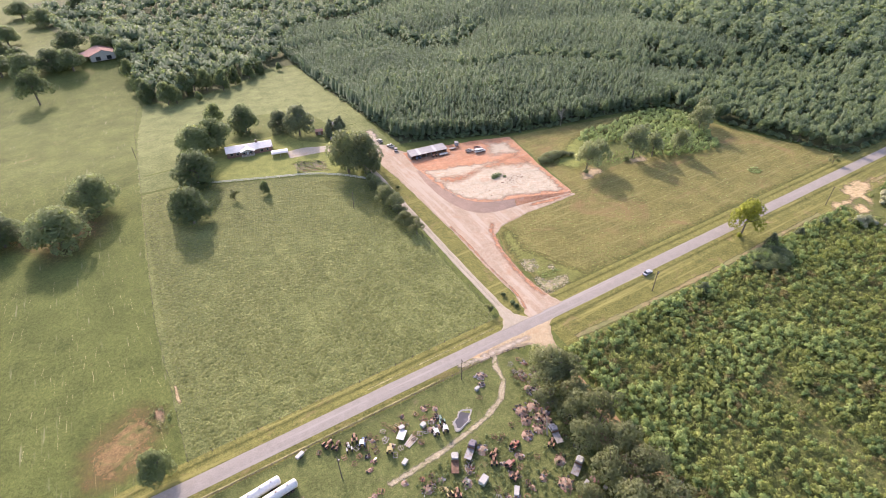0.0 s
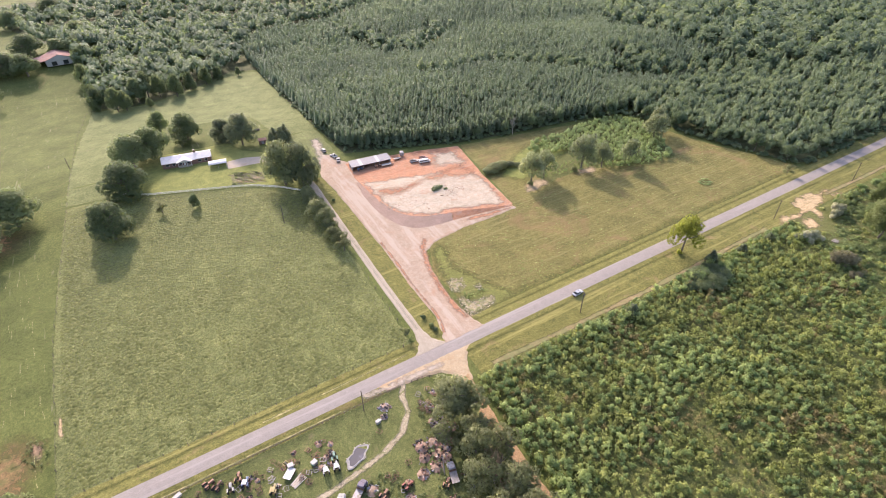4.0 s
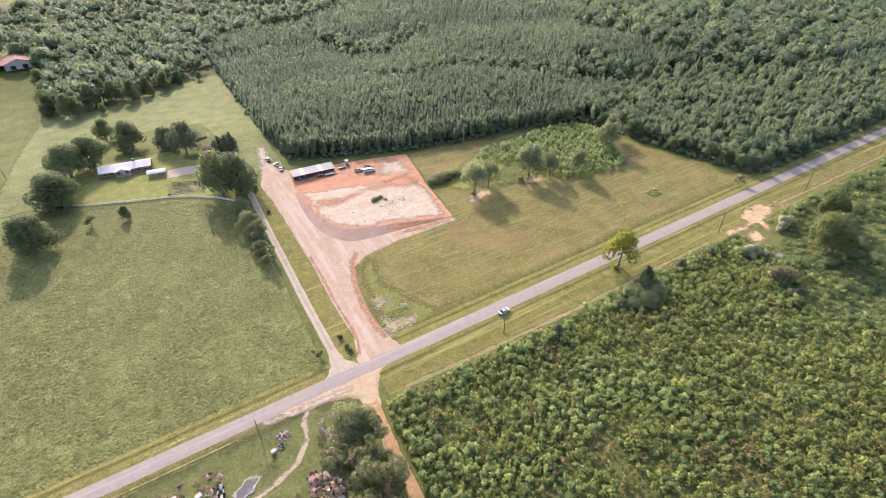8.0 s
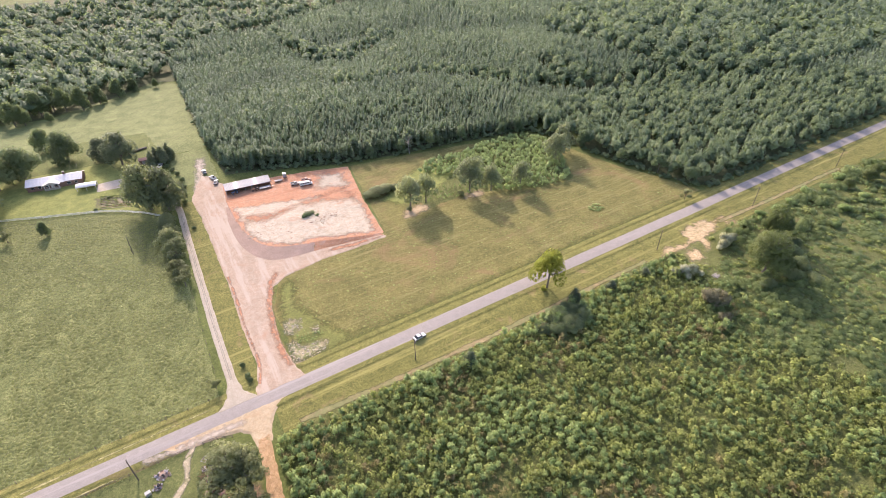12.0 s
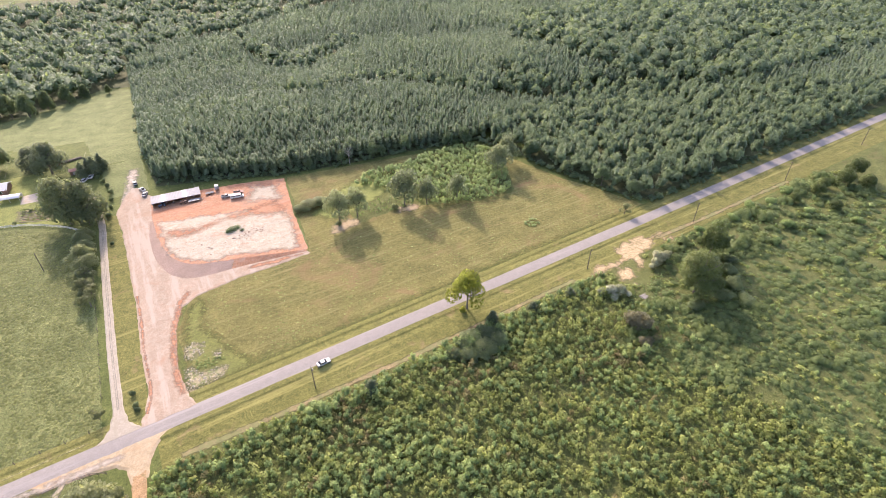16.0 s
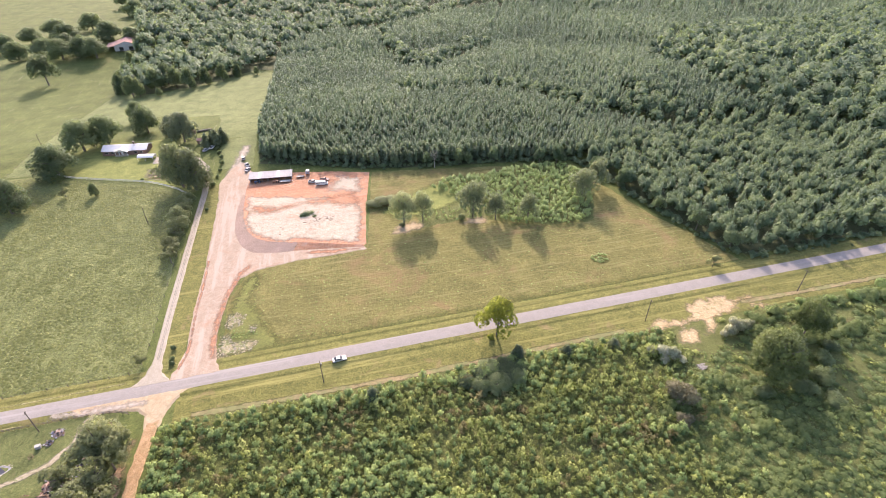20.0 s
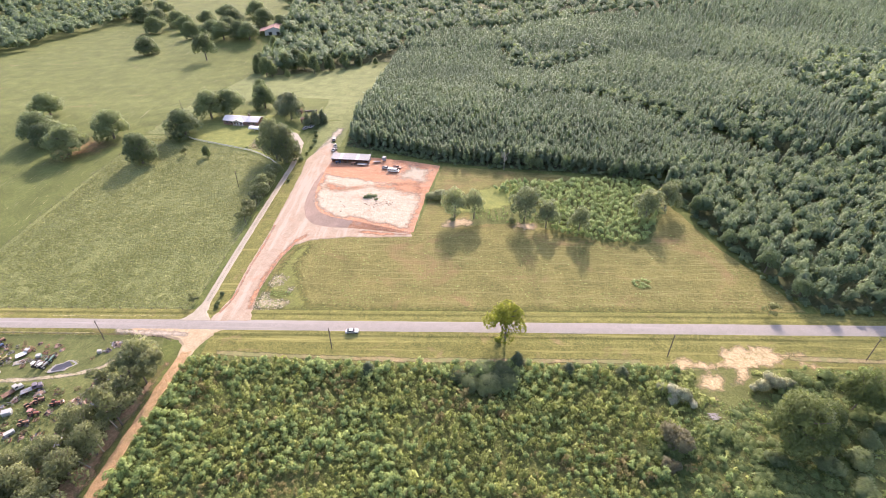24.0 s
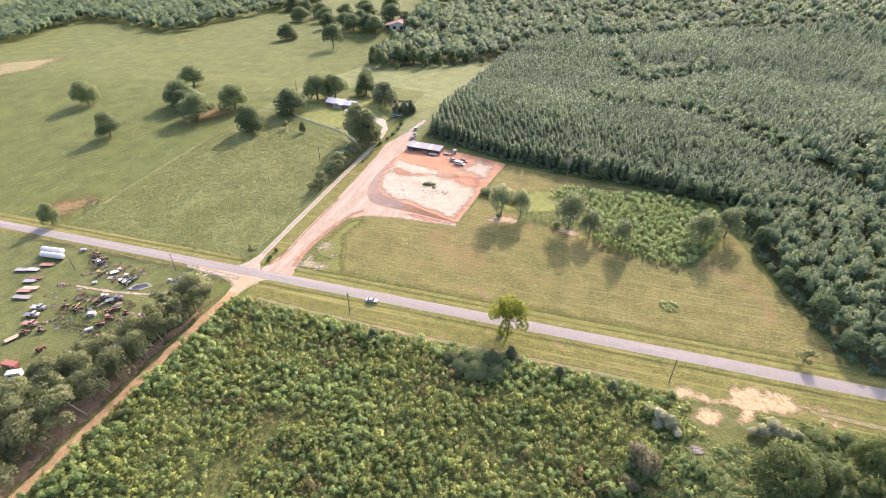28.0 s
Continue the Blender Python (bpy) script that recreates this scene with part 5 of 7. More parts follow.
for x, y, h, r in ((-173, 447, 15.7, 10.2), (-140, 437, 14.7, 9.17), (-153, 447, 14.6, 10), (-116, 475, 11.4, 7.04), (-138, 484, 14.8, 10.4), (-103, 574, 16.3, 10.6), (-205, 638, 17, 12), (-175, 720, 17, 13), (-229, 488, 15.5, 9.71), (-194, 467, 14.9, 10.3), (-207, 560, 16.6, 11.7), (-262, 540, 15.9, 11), (-301, 538, 16, 11), (-289, 577, 16, 11), (-357, 610, 17, 12)):
    tree("oak", "oak", x, y, h, r, "spreading oak in the far hilltop pasture", "tree", "oaks in the far pasture")
for x, y, h, r in ((-346, 650, 17, 12), (-394, 628, 16, 12), (-330, 600, 15, 10), (-135, 790, 16, 13), (-200, 790, 17, 13), (-102, 497, 10.7, 7.13), (-239, 619, 16, 12), (-180, 482, 12.7, 8.17), (-253, 583, 15, 9.97)):
    tree("oak", "oak", x, y, h, r, "spreading oak in the far hilltop pasture", "tree", "oaks in the far pasture")
for x, y, h, r in ((-22, 193, 15, 6.5), (-30, 205, 11, 5)):
    tree("oak", "cedar", x, y, h, r, "tall dense dark tree behind the farmhouse", "tree")
for x, y, h, r in ((-7.6, 181.5, 9, 3.2), (-2.2, 182, 10.5, 3.8), (1.5, 186, 9.5, 3.4), (-5, 187, 8.5, 3.0)):
    tree("cedar", "cedar", x, y, h, r, "dark upright cedar by the sheds", "tree", "cedars by the sheds")
for x, y, h, r, kind in ((-10, 99, 9.0, 5.0, "open"), (-8.6, 105, 7.5, 4.0, "open"), (-9.6, 111, 8.0, 3.8, "leafy"), (-8.8, 92, 8.0, 4.4, "open"), (-9.4, 86, 6.0, 3.2, "thin"), (-8.6, 118, 6.0, 3.2, "leafy"), (-9.2, 96, 5.0, 3.4, "leafy")):
    tree(kind, "lane_oak", x, y, h, r, "straggling hedgerow tree along the lane fence", "tree", "hedgerow by the lane")
for x, y, h, r in ((-10.2, 79, 6.6, 3.4), (-9.2, 75, 5.4, 2.8)):
    tree("open", "grey_leaf", x, y, h, r, "thin greyish tree beside the lane fence", "tree", "hedgerow by the lane")
for x, y, h, r in ((-9, 69, 6, 3.4), (-8.5, 76, 5, 3.0), (-9, 12, 3.4, 1.7)):
    tree("thin", "grey_leaf", x, y, h, r, "thin greyish sapling beside the lane fence", "tree", "hedgerow by the lane")
tree("oak", "oak", -57.5, 138.5, 6.0, 1.9, "small round tree alone in the pasture", "tree")
tree("thin", "grey_leaf", -72, 141, 4.5, 2.2, "thin sapling in the pasture", "tree")
tree("open", "grey_leaf", -98, 144, 9, 3.5, "tall ragged tree at the pasture corner", "tree")
for x, y, h, r in ((1, 133, 2.4, 1.8), (2.5, 141, 1.8, 1.4), (3, 148, 2.2, 1.6), (3.4, 156, 2.6, 1.8), (2.2, 164, 2.4, 1.9), (0.6, 170, 2.2, 1.6), (-1.5, 176, 2.4, 1.7), (-37, 149, 1.6, 1.2), (-31, 158, 1.5, 0.9), (-24, 155, 1.5, 0.9)):
    tree("bush", "oak", x, y, h, r, "low round garden shrub in grass", "shrub", "garden shrubs", "shrub")
for x, y in ((0.6, 16.6), (0.9, 11.4), (1.3, 9.2), (0.9, 108)):
    tree("bush", "oak", x, y, 2.0, 1.3, "small dark shrub between the drives", "shrub", "shrubs between the drives", "shrub")
for x, y, h, r in ((92, 70, 17, 6.0), (101, 71, 15.5, 4.8), (124.5, 68.5, 18, 6.6), (134, 63.5, 13, 4.6), (147.5, 58, 14.5, 4.4), (180, 70, 15.5, 6.0), (191, 77.5, 14.5, 5.2)):
    tree("open", "field_leaf", x, y, h, r * 1.05, "slender field tree with an open pale crown", "tree", "trees of the scrub island")
for x, y, h, r in ((80, 90, 2.8, 4.2), (84.5, 90.5, 3.6, 5.0), (89.5, 91, 3.4, 4.6), (93.5, 90, 2.6, 3.4), (97, 88, 2.2, 2.6), (119, 68, 2.6, 2.0), (91, 69, 2.4, 1.8)):
    tree("leafy", "lane_oak", x, y, h, r * 0.85, "low tangled bramble mound at the field edge", "shrub", "brambles", "bramble_mound")
tree("open", "light_leaf", 112, -6.2, 17.5, 6.2, "yellow-green roadside tree with forked trunk", "tree", name="tree", lift=0.06)
tree("bush", "light_leaf", 109.6, -6.8, 2.6, 1.6, "low yellow-green suckers under the roadside tree", "shrub", name="shrub", lift=0.06)
for x, y, h, r in ((115.5, -17.5, 7.0, 2.6), (66, -22, 6.0, 2.8), (132, -20, 4.8, 2.2), (149, -21, 4.6, 2.4)):
    tree("cedar", "cedar", x, y, h, r, "dark upright young cedar standing out of the thicket", "tree", "cedars in the thicket")
for x, y, h, r in ((102, -22, 4.6, 3.6), (108, -25, 5.0, 4.2), (114, -23, 4.4, 3.2), (104.5, -21, 5.6, 4.2), (109.5, -21.5, 5.4, 4.0), (106, -26.5, 5.4, 4.6), (112, -25.5, 4.8, 3.8), (100.5, -26, 4.6, 3.6), (96, -23, 4.0, 3.0)):
    tree("leafy", "oak", x, y, h * 0.75, r, "blue-green bush at the rim of the thicket", "shrub", "blue-green bushes", "shrub")
tree("thin", "grey_leaf", 208, 7.6, 5.2, 2.4, "small bushy tree at the road edge", "tree", lift=0.1)
for x, y, h, r in ((191, -44, 17.5, 8.0), (214, -33, 17, 5.4), (201, -40, 11.5, 4.2)):
    tree("leafy", "brush_leaf", x, y, h, r, "broad leafy tree rising out of the brush", "tree", "trees in the brush")
for x, y, h, r in ((197, -52, 5, 4.6), (184, -50, 4.4, 3.6), (206, -50, 5.2, 4.6), (203, -58, 3.6, 4.4), (212, -44, 4.6, 4.0), (219, -40, 4.0, 3.8)):
    tree("bush", "oak", x, y, h, r, "dark creeper-clad bush below the brush trees", "shrub", "bushes in the brush", "shrub")
for x, y, h, r in ((226, -19, 3.2, 2.6), (238, -20, 2.6, 2.4), (247, -21, 3.0, 3.0), (262, -19, 3.4, 3.2), (274, -22, 2.8, 2.8), (289, -20, 3.6, 3.4), (302, -21, 3.0, 3.0), (318, -23, 3.8, 3.4), (246, -42, 3.4, 3.0), (262, -37, 4.2, 3.4), (270, -48, 3.0, 3.2), (281, -36, 3.6, 3.0), (255, -62, 2.8, 3.4), (292, -52, 3.4, 3.0), (277, -70, 2.6, 3.2), (237, -88, 3.0, 3.4)):
    tree("bush", "sapling", x, y, h, r, "round green bush standing out of low creepers", "shrub", "bushes in the brush", "shrub")
for x, y, h, r in ((284, -27, 5.0, 2.6), (299, -29, 6.5, 3.4), (308, -27, 5.5, 3.0), (319, -31, 9.0, 4.4), (333, -29, 9.5, 4.6), (326, -38, 7.0, 3.6), (294, -41, 4.6, 2.8)):
    tree("leafy", "brush_leaf", x, y, h, r, "leafy young tree in the scrub beside the road verge", "tree", "trees in the brush")
for x, y, h, r in ((158.5, -46, 8.6, 5.6), (155, -53, 4.0, 3.0)):
    tree("bush", "brown_leaf", x, y, h, r, "dull brownish bushy tree in the brush", "tree", "trees in the brush")
for x, y, h, r in ((160.5, -26.5, 3.0, 2.4), (163, -28.4, 4.6, 2.6), (165.8, -30.6, 5.2, 3.0), (162.6, -31, 2.6, 2.0), (167.6, -32.4, 2.8, 2.0), (191, -25.5, 4.4, 2.8), (194, -24.2, 5.2, 3.0), (196.8, -25.2, 4.4, 2.6), (199.6, -23.6, 2.8, 2.2), (188.6, -25.6, 2.4, 1.8)):
    tree("bush", "silver_leaf", x, y, h * 1.25, r, "silver-grey rounded shrub beside bare dirt", "shrub", "silver shrubs", "shrub")
ROW = "tall dusty grey-green tree by the clay track"
for x, y, h, r in ((-13.4, -22.5, 14, 7.0), (-10.5, -27, 11, 4.8), (-12, -34, 11, 4.6), (-15, -38, 12, 5), (-10, -43, 13, 5), (-17, -47, 12, 5), (-12, -53, 13, 5.2), (-20, -57, 12, 5), (-13, -62, 14, 5.5)):
    tree("open" if (x * 3 + y) % 3 < 1.4 else "thin", "grey_leaf", x + (2.6 if x > -17 else 1.0), y, h, r * 1.0, ROW, "tree", "tree row by the clay track")
for x, y, h, r in ((-21, -66, 13, 5.5), (-14, -72, 13, 5.5), (-24, -76, 13, 5.5), (-15, -82, 14, 6), (-26, -87, 13, 6), (-16, -93, 13, 6), (-33, -82, 12, 5.5), (-22, -99, 14, 6), (-36, -95, 13, 6), (-13, -105, 13, 6), (-30, -108, 13, 6), (-34, -71, 10, 4.5), (-28, -60, 9, 4), (-41, -84, 12, 6), (-46, -95, 13, 6.5), (-40, -105, 12, 6), (-52, -106, 12, 6), (-11, -24, 11, 5), (-19, -31, 9, 4.5), (-18, -89, 12, 6), (-25, -70, 12, 5.5), (-29, -98, 12, 6)):
    tree("open" if (x * 3 + y) % 3 < 1.4 else "thin", "grey_leaf", x + (2.6 if x > -17 else 1.0), y, h, r * 1.0, ROW, "tree", "tree row by the clay track")
for x, y, h in ((-13.5, -49, 10), (-13, -60, 11), (-16, -67, 9), (-18, -84, 10), (-23, -38, 7), (-8.5, -44, 9), (-8.0, -52, 10), (-9.0, -57, 9), (-8.5, -68, 11), (-9.5, -77, 10), (-10, -90, 11), (-9.5, -34, 8)):
    e = thing("dead_tree", x, y, x * 40 % 360, "bare leaning grey dead tree among the row", "tree", "tree row by the clay track", 0.0)
    e.rotation_euler[0] = radians(14 + y % 5)
    part("trunk", C(C(nb(), (0, 0, -0.2), (0.1, 0, h * 0.6), 0.22, 0.14, 7), (0.1, 0, h * 0.6), (0.4, 0.2, h), 0.14, 0.05, 6), M["dead_wood"], e)
    for k in range(4):
        z = h * (0.5 + 0.11 * k)
        part("branch", C(nb(), (0.12, 0, z), (math.cos(k * 2.2) * 1.6, math.sin(k * 2.2) * 1.6, z + 0.8), 0.07, 0.02, 5), M["dead_wood"], e)


def edge_pines():
    rng = np.random.default_rng(21)
    crowns = []
    for k in range(6):
        v, f, n = pine_pattern(rng, 5, 7, 0.20, 190, 0.036)
        crowns.append(tri_mesh("crown", v, f, M["pine"], np.full(len(v), 0.25 + 0.1 * k), n))
    tm = bpy.data.meshes.new("trunk")
    bm = C(nb(), (0, 0, -0.01), (0, 0, 0.85), 0.014, 0.003, 7)
    bm.to_mesh(tm)
    bm.free()
    tm.materials.append(M["bark"])
    for i, (x, y, h) in enumerate(EDGE_PINES):
        e = thing("pine_tree", float(x), float(y), i * 77 % 360, "young pine at the edge of the plantation", "pine tree", "pines at the plantation edge", 0.1)
        e.scale = (h, h, h)
        link_part("trunk", tm, e)
        link_part("crown", crowns[i % 6], e)


edge_pines()
for x, y, h, r in ((114, 122.5, 8, 2.4), (131, 119, 9.5, 3.0), (136, 118, 7, 2.4), (150, 116.5, 9.5, 2.6), (174, 110, 8, 3.0), (183, 107, 10.5, 3.4), (199, 92, 8.5, 3.4), (204, 74, 10, 3.6), (209, 50, 8, 3.0), (217, 32, 10, 3.8), (223, 17, 8.5, 3.4), (97, 127, 6.5, 2.2)):
    tree("open" if int(x) % 3 else "leafy", "wood_leaf", x, y, h, r, "bright broadleaf tree at the forest edge", "tree", "broadleaf trees at the forest edge", lift=0.1)
for x, y, h, r in ((-97, 366, 13, 4.6), (-95, 345, 13, 4.2), (-93, 330, 14, 4.4), (-82, 317, 14, 4.6), (-76, 315, 12, 3.8), (-67, 330, 15, 4.6), (-61, 311, 6, 2.2), (-52, 333, 14, 4.4), (-41, 325, 14, 4.2), (-30, 336, 12, 3.8), (-17, 342, 12, 3.8), (-6, 352, 9, 3.0), (10, 352, 6, 2.0), (-100, 400, 14, 4.6), (-101, 440, 14, 4.6), (-102, 470, 14, 4.6), (-60, 340, 16, 5.0)):
    tree("oak", "oak", x, y, h, r, "broadleaf tree standing before the woods", "tree", "trees at the edge of the woods")
e = thing("dead_tree", 117.5, 119.5, 20, "bare grey dead tree at the forest edge", "tree")
bm = limb_mesh(np.random.default_rng(8), 0.35, 11, 0.02, 0.8, 0.95, True)
part("trunk", bm, M["dead_wood"], e)
e.scale = (4.6, 4.6, 12)


# ---- surfaces of built things ----
def corrugated(name, colour, pitch=0.25, rough=0.45, wear=None, amount=0.62):
    m = paint(name, colour, rough, 0.0, wear, 1.2, amount)
    nt = m.node_tree
    tc = nt.nodes.new("ShaderNodeTexCoord")
    w = nt.nodes.new("ShaderNodeTexWave")
    w.inputs["Scale"].default_value = 1.0 / pitch / 3.14
    nt.links.new(tc.outputs["Object"], w.inputs["Vector"])
    bump_on(nt, nt.nodes["Principled BSDF"], w.outputs["Fac"], 0.03)
    return m


M["roof_white"] = corrugated("white_roof_metal", (0.74, 0.71, 0.69), 0.6, 0.65, (0.62, 0.57, 0.52), 0.66)
M["roof_grey"] = corrugated("weathered_roof_metal", (0.36, 0.345, 0.335), 0.7, 0.7, (0.43, 0.38, 0.34), 0.62)
M["roof_red"] = corrugated("faded_red_roof", (0.36, 0.20, 0.165), 0.7, 1.0, (0.42, 0.29, 0.25), 0.55)
M["roof_clear"] = paint("skylight_sheet", (0.50, 0.50, 0.48), 0.5)
M["brick_wall"] = paint("brown_brick_wall", (0.22, 0.13, 0.10), 0.9, 0, None, 5.0, 0.6, 0.02)
M["white_paint"] = paint("white_paint", (0.70, 0.69, 0.66), 0.5, 0, (0.58, 0.55, 0.5), 2.0, 0.68)
M["off_white"] = paint("dirty_white_paint", (0.44, 0.43, 0.40), 0.5, 0, (0.42, 0.36, 0.30), 2.5, 0.62)
M["glass"] = paint("dark_window_glass", (0.03, 0.035, 0.04), 0.08)
M["wood_grey"] = paint("weathered_boards", (0.36, 0.33, 0.30), 0.85, 0, (0.26, 0.23, 0.2), 3.0, 0.55, 0.01)
M["wood_brown"] = paint("brown_boards", (0.20, 0.12, 0.08), 0.85, 0, None, 3.0)
M["wood_new"] = paint("bare_lumber", (0.50, 0.40, 0.27), 0.8, 0, None, 3.0)
M["post"] = paint("old_post_wood", (0.15, 0.12, 0.095), 0.9, 0, None, 4.0)
M["steel"] = paint("dull_steel", (0.32, 0.32, 0.33), 0.45, 0.6, (0.24, 0.13, 0.08), 3.0, 0.58)
M["rust"] = paint("rusted_iron", (0.175, 0.10, 0.068), 0.9, 0.1, (0.26, 0.155, 0.10), 4.0, 0.5, 0.01)
M["rubber"] = paint("tyre_rubber", (0.025, 0.025, 0.026), 0.85)
M["silver"] = paint("silver_car_paint", (0.52, 0.53, 0.55), 0.3, 0.35)
M["red"] = paint("faded_red_paint", (0.38, 0.13, 0.095), 0.6, 0, (0.28, 0.14, 0.09), 2.5, 0.55)
M["orange"] = paint("faded_orange_paint", (0.42, 0.22, 0.135), 0.6, 0, (0.30, 0.17, 0.11), 2.5, 0.54)
M["yellow"] = paint("faded_yellow_paint", (0.44, 0.35, 0.15), 0.6, 0, (0.34, 0.20, 0.11), 2.5, 0.62)
M["blue"] = paint("faded_blue_paint", (0.14, 0.20, 0.31), 0.55, 0, (0.28, 0.16, 0.11), 2.5, 0.62)
M["teal"] = paint("faded_green_paint", (0.18, 0.32, 0.25), 0.6, 0, (0.28, 0.16, 0.11), 2.5, 0.6)
M["grey_paint"] = paint("grey_paint", (0.34, 0.34, 0.36), 0.55, 0, (0.28, 0.16, 0.11), 2.5, 0.58)
M["pink"] = paint("sun_faded_red_paint", (0.42, 0.23, 0.19), 0.65, 0, (0.34, 0.18, 0.12), 2.5, 0.58)
M["plum"] = paint("dull_purple_paint", (0.20, 0.17, 0.21), 0.55, 0, (0.28, 0.16, 0.11), 2.5, 0.6)
M["lamp_red"] = paint("red_lamp_plastic", (0.4, 0.03, 0.02), 0.3)
M["lamp_clear"] = paint("clear_lamp_plastic", (0.75, 0.75, 0.72), 0.2)
M["liner"] = paint("pale_liner", (0.24, 0.235, 0.235), 0.8, 0, (0.36, 0.34, 0.31), 1.5, 0.5, 0.02)
M["pond"] = paint("dark_pond_liner", (0.04, 0.04, 0.055), 0.5, 0, (0.10, 0.10, 0.125), 0.5, 0.6)
M["stone"] = paint("pale_stone", (0.47, 0.405, 0.31), 0.9, 0, None, 4.0, 0.6, 0.02)
M["dry_hay"] = paint("dry_hay", (0.42, 0.37, 0.19), 0.9, 0, (0.30, 0.28, 0.12), 1.0, 0.5)
M["clod"] = paint("clay_clod", (0.36, 0.25, 0.18), 0.95, 0, None, 4.0)


# ---- buildings ----
def gable(bm, x0, x1, y0, y1, z, ridge, over=0.4, thick=0.12):
    """Two roof planes with thickness over a rectangle, the ridge along x."""
    ym = (y0 + y1) / 2
    for a, s in ((y0 - over, -1), (y1 + over, 1)):
        drop = (ridge - z) * over / (ym - y0)
        v = [(x0 - over, a, z - drop), (x1 + over, a, z - drop), (x1 + over, ym, ridge), (x0 - over, ym, ridge)]
        lo = [bm.verts.new(p) for p in v]
        hi = [bm.verts.new((p[0], p[1], p[2] + thick)) for p in v]
        bm.faces.new(lo)
        bm.faces.new(hi[::-1])
        for i in range(4):
            bm.faces.new((lo[i], hi[i], hi[(i + 1) % 4], lo[(i + 1) % 4]))
    return bm


def walls(parent, x0, x1, y0, y1, h, mat, thick=0.2):
    """Four walls, butted at the corners."""
    for c, s in (((x0 + x1) / 2, y0 + thick / 2), (x1 - x0, thick)), (((x0 + x1) / 2, y1 - thick / 2), (x1 - x0, thick)), ((x0 + thick / 2, (y0 + y1) / 2), (thick, y1 - y0 - 2 * thick)), ((x1 - thick / 2, (y0 + y1) / 2), (thick, y1 - y0 - 2 * thick)):
        part("wall", B(nb(), (*c, h / 2 - 0.15), (*s, h + 0.3)), mat, parent)


def gable_end(parent, x, y0, y1, z, ridge, mat, thick=0.2):
    bm = nb()
    ym = (y0 + y1) / 2
    a = [bm.verts.new((x - thick / 2, *p)) for p in ((y0, z), (y1, z), (ym, ridge))]
    b = [bm.verts.new((x + thick / 2, *p)) for p in ((y0, z), (y1, z), (ym, ridge))]
    bm.faces.new(a)
    bm.faces.new(b[::-1])
    for i in range(3):
        bm.faces.new((a[i], b[i], b[(i + 1) % 3], a[(i + 1) % 3]))
    part("gable_wall", bm, mat, parent)


def window(parent, x, y, z, w, h, face=-1):
    f = part("window", B(nb(), (x, y + face * 0.03, z), (w + 0.16, 0.08, h + 0.16)), M["white_paint"], parent)
    part("pane", B(nb(), (x, y + face * 0.08, z), (w, 0.03, h)), M["glass"], f, "dark glass pane")


def farmhouse():
    e = thing("farmhouse", -53, 188.5, -8, "long low brick farmhouse with a white metal roof and porch", "house")
    L = 12.3
    walls(e, -L, L, -4.6, 4.6, 2.7, M["brick_wall"])
    for x in (-L + 0.1, L - 0.1):
        gable_end(e, x, -4.6, 4.6, 2.7, 4.35, M["brick_wall"])
    part("roof", gable(nb(), -L, 4.2, -4.6, 4.6, 2.72, 4.42), M["roof_white"], e)
    part("roof", gable(nb(), 5.0, L, -4.2, 5.0, 2.72, 4.40), M["roof_white"], e, "set-back white metal roof over the end wing")
    part("roof_valley", B(nb(), (4.6, 0, 4.30), (1.4, 0.5, 0.16)), M["roof_white"], e)
    ch = part("chimney", B(nb(), (4.4, 0.5, 4.7), (0.9, 0.7, 2.4)), M["brick_wall"], e, "red-brown brick chimney")
    part("chimney_cap", B(nb(), (4.4, 0.5, 5.95), (1.1, 0.9, 0.14)), M["stone"], ch)
    porch = part("porch_roof", B(nb(), (-1.2, -6.0, 2.62), (7.0, 0.25, 0.2)), M["white_paint"], e, "white front porch beam under a gable")
    bm = nb()
    for s in (-1, 1):
        v = [(-1.2, -6.6, 4.1), (-1.2, -0.6, 4.1), (-1.2 + s * 4.0, -0.6, 2.6), (-1.2 + s * 4.0, -6.6, 2.6)]
        lo, hi = [bm.verts.new(p) for p in v], [bm.verts.new((p[0], p[1], p[2] + 0.1)) for p in v]
        bm.faces.new(lo)
        bm.faces.new(hi[::-1])
        for i in range(4):
            bm.faces.new((lo[i], hi[i], hi[(i + 1) % 4], lo[(i + 1) % 4]))
    part("porch_gable", bm, M["roof_white"], porch)
    bm = nb()
    bm.faces.new([bm.verts.new(p) for p in ((-4.6, -6.1, 2.7), (2.2, -6.1, 2.7), (-1.2, -6.1, 3.95))])
    bmesh.ops.solidify(bm, geom=bm.faces[:], thickness=0.1)
    part("porch_face", bm, M["white_paint"], porch)
    part("porch_floor", B(nb(), (-1.2, -5.5, 0.12), (7.0, 2.0, 0.45)), M["stone"], e)
    for x in (-4.4, -2.3, -0.1, 2.0):
        part("porch_post", B(nb(), (x, -6.0, 1.4), (0.22, 0.22, 2.3)), M["white_paint"], e, "white square porch post")
    for x, w in ((-9.8, 1.6), (-6.6, 1.4), (-3.2, 1.2), (0.6, 1.2), (6.4, 1.6), (9.6, 1.2)):
        window(e, x, -4.62, 1.6, w, 1.2)
    for x in (-8, -3, 3, 8):
        window(e, x, 4.62, 1.6, 1.2, 1.1, 1)
    d = part("door", B(nb(), (-1.3, -4.66, 1.05), (1.0, 0.1, 2.1)), M["white_paint"], e)
    part("handle", B(nb(), (-0.95, -4.76, 1.0), (0.08, 0.1, 0.08)), M["steel"], d)


farmhouse()


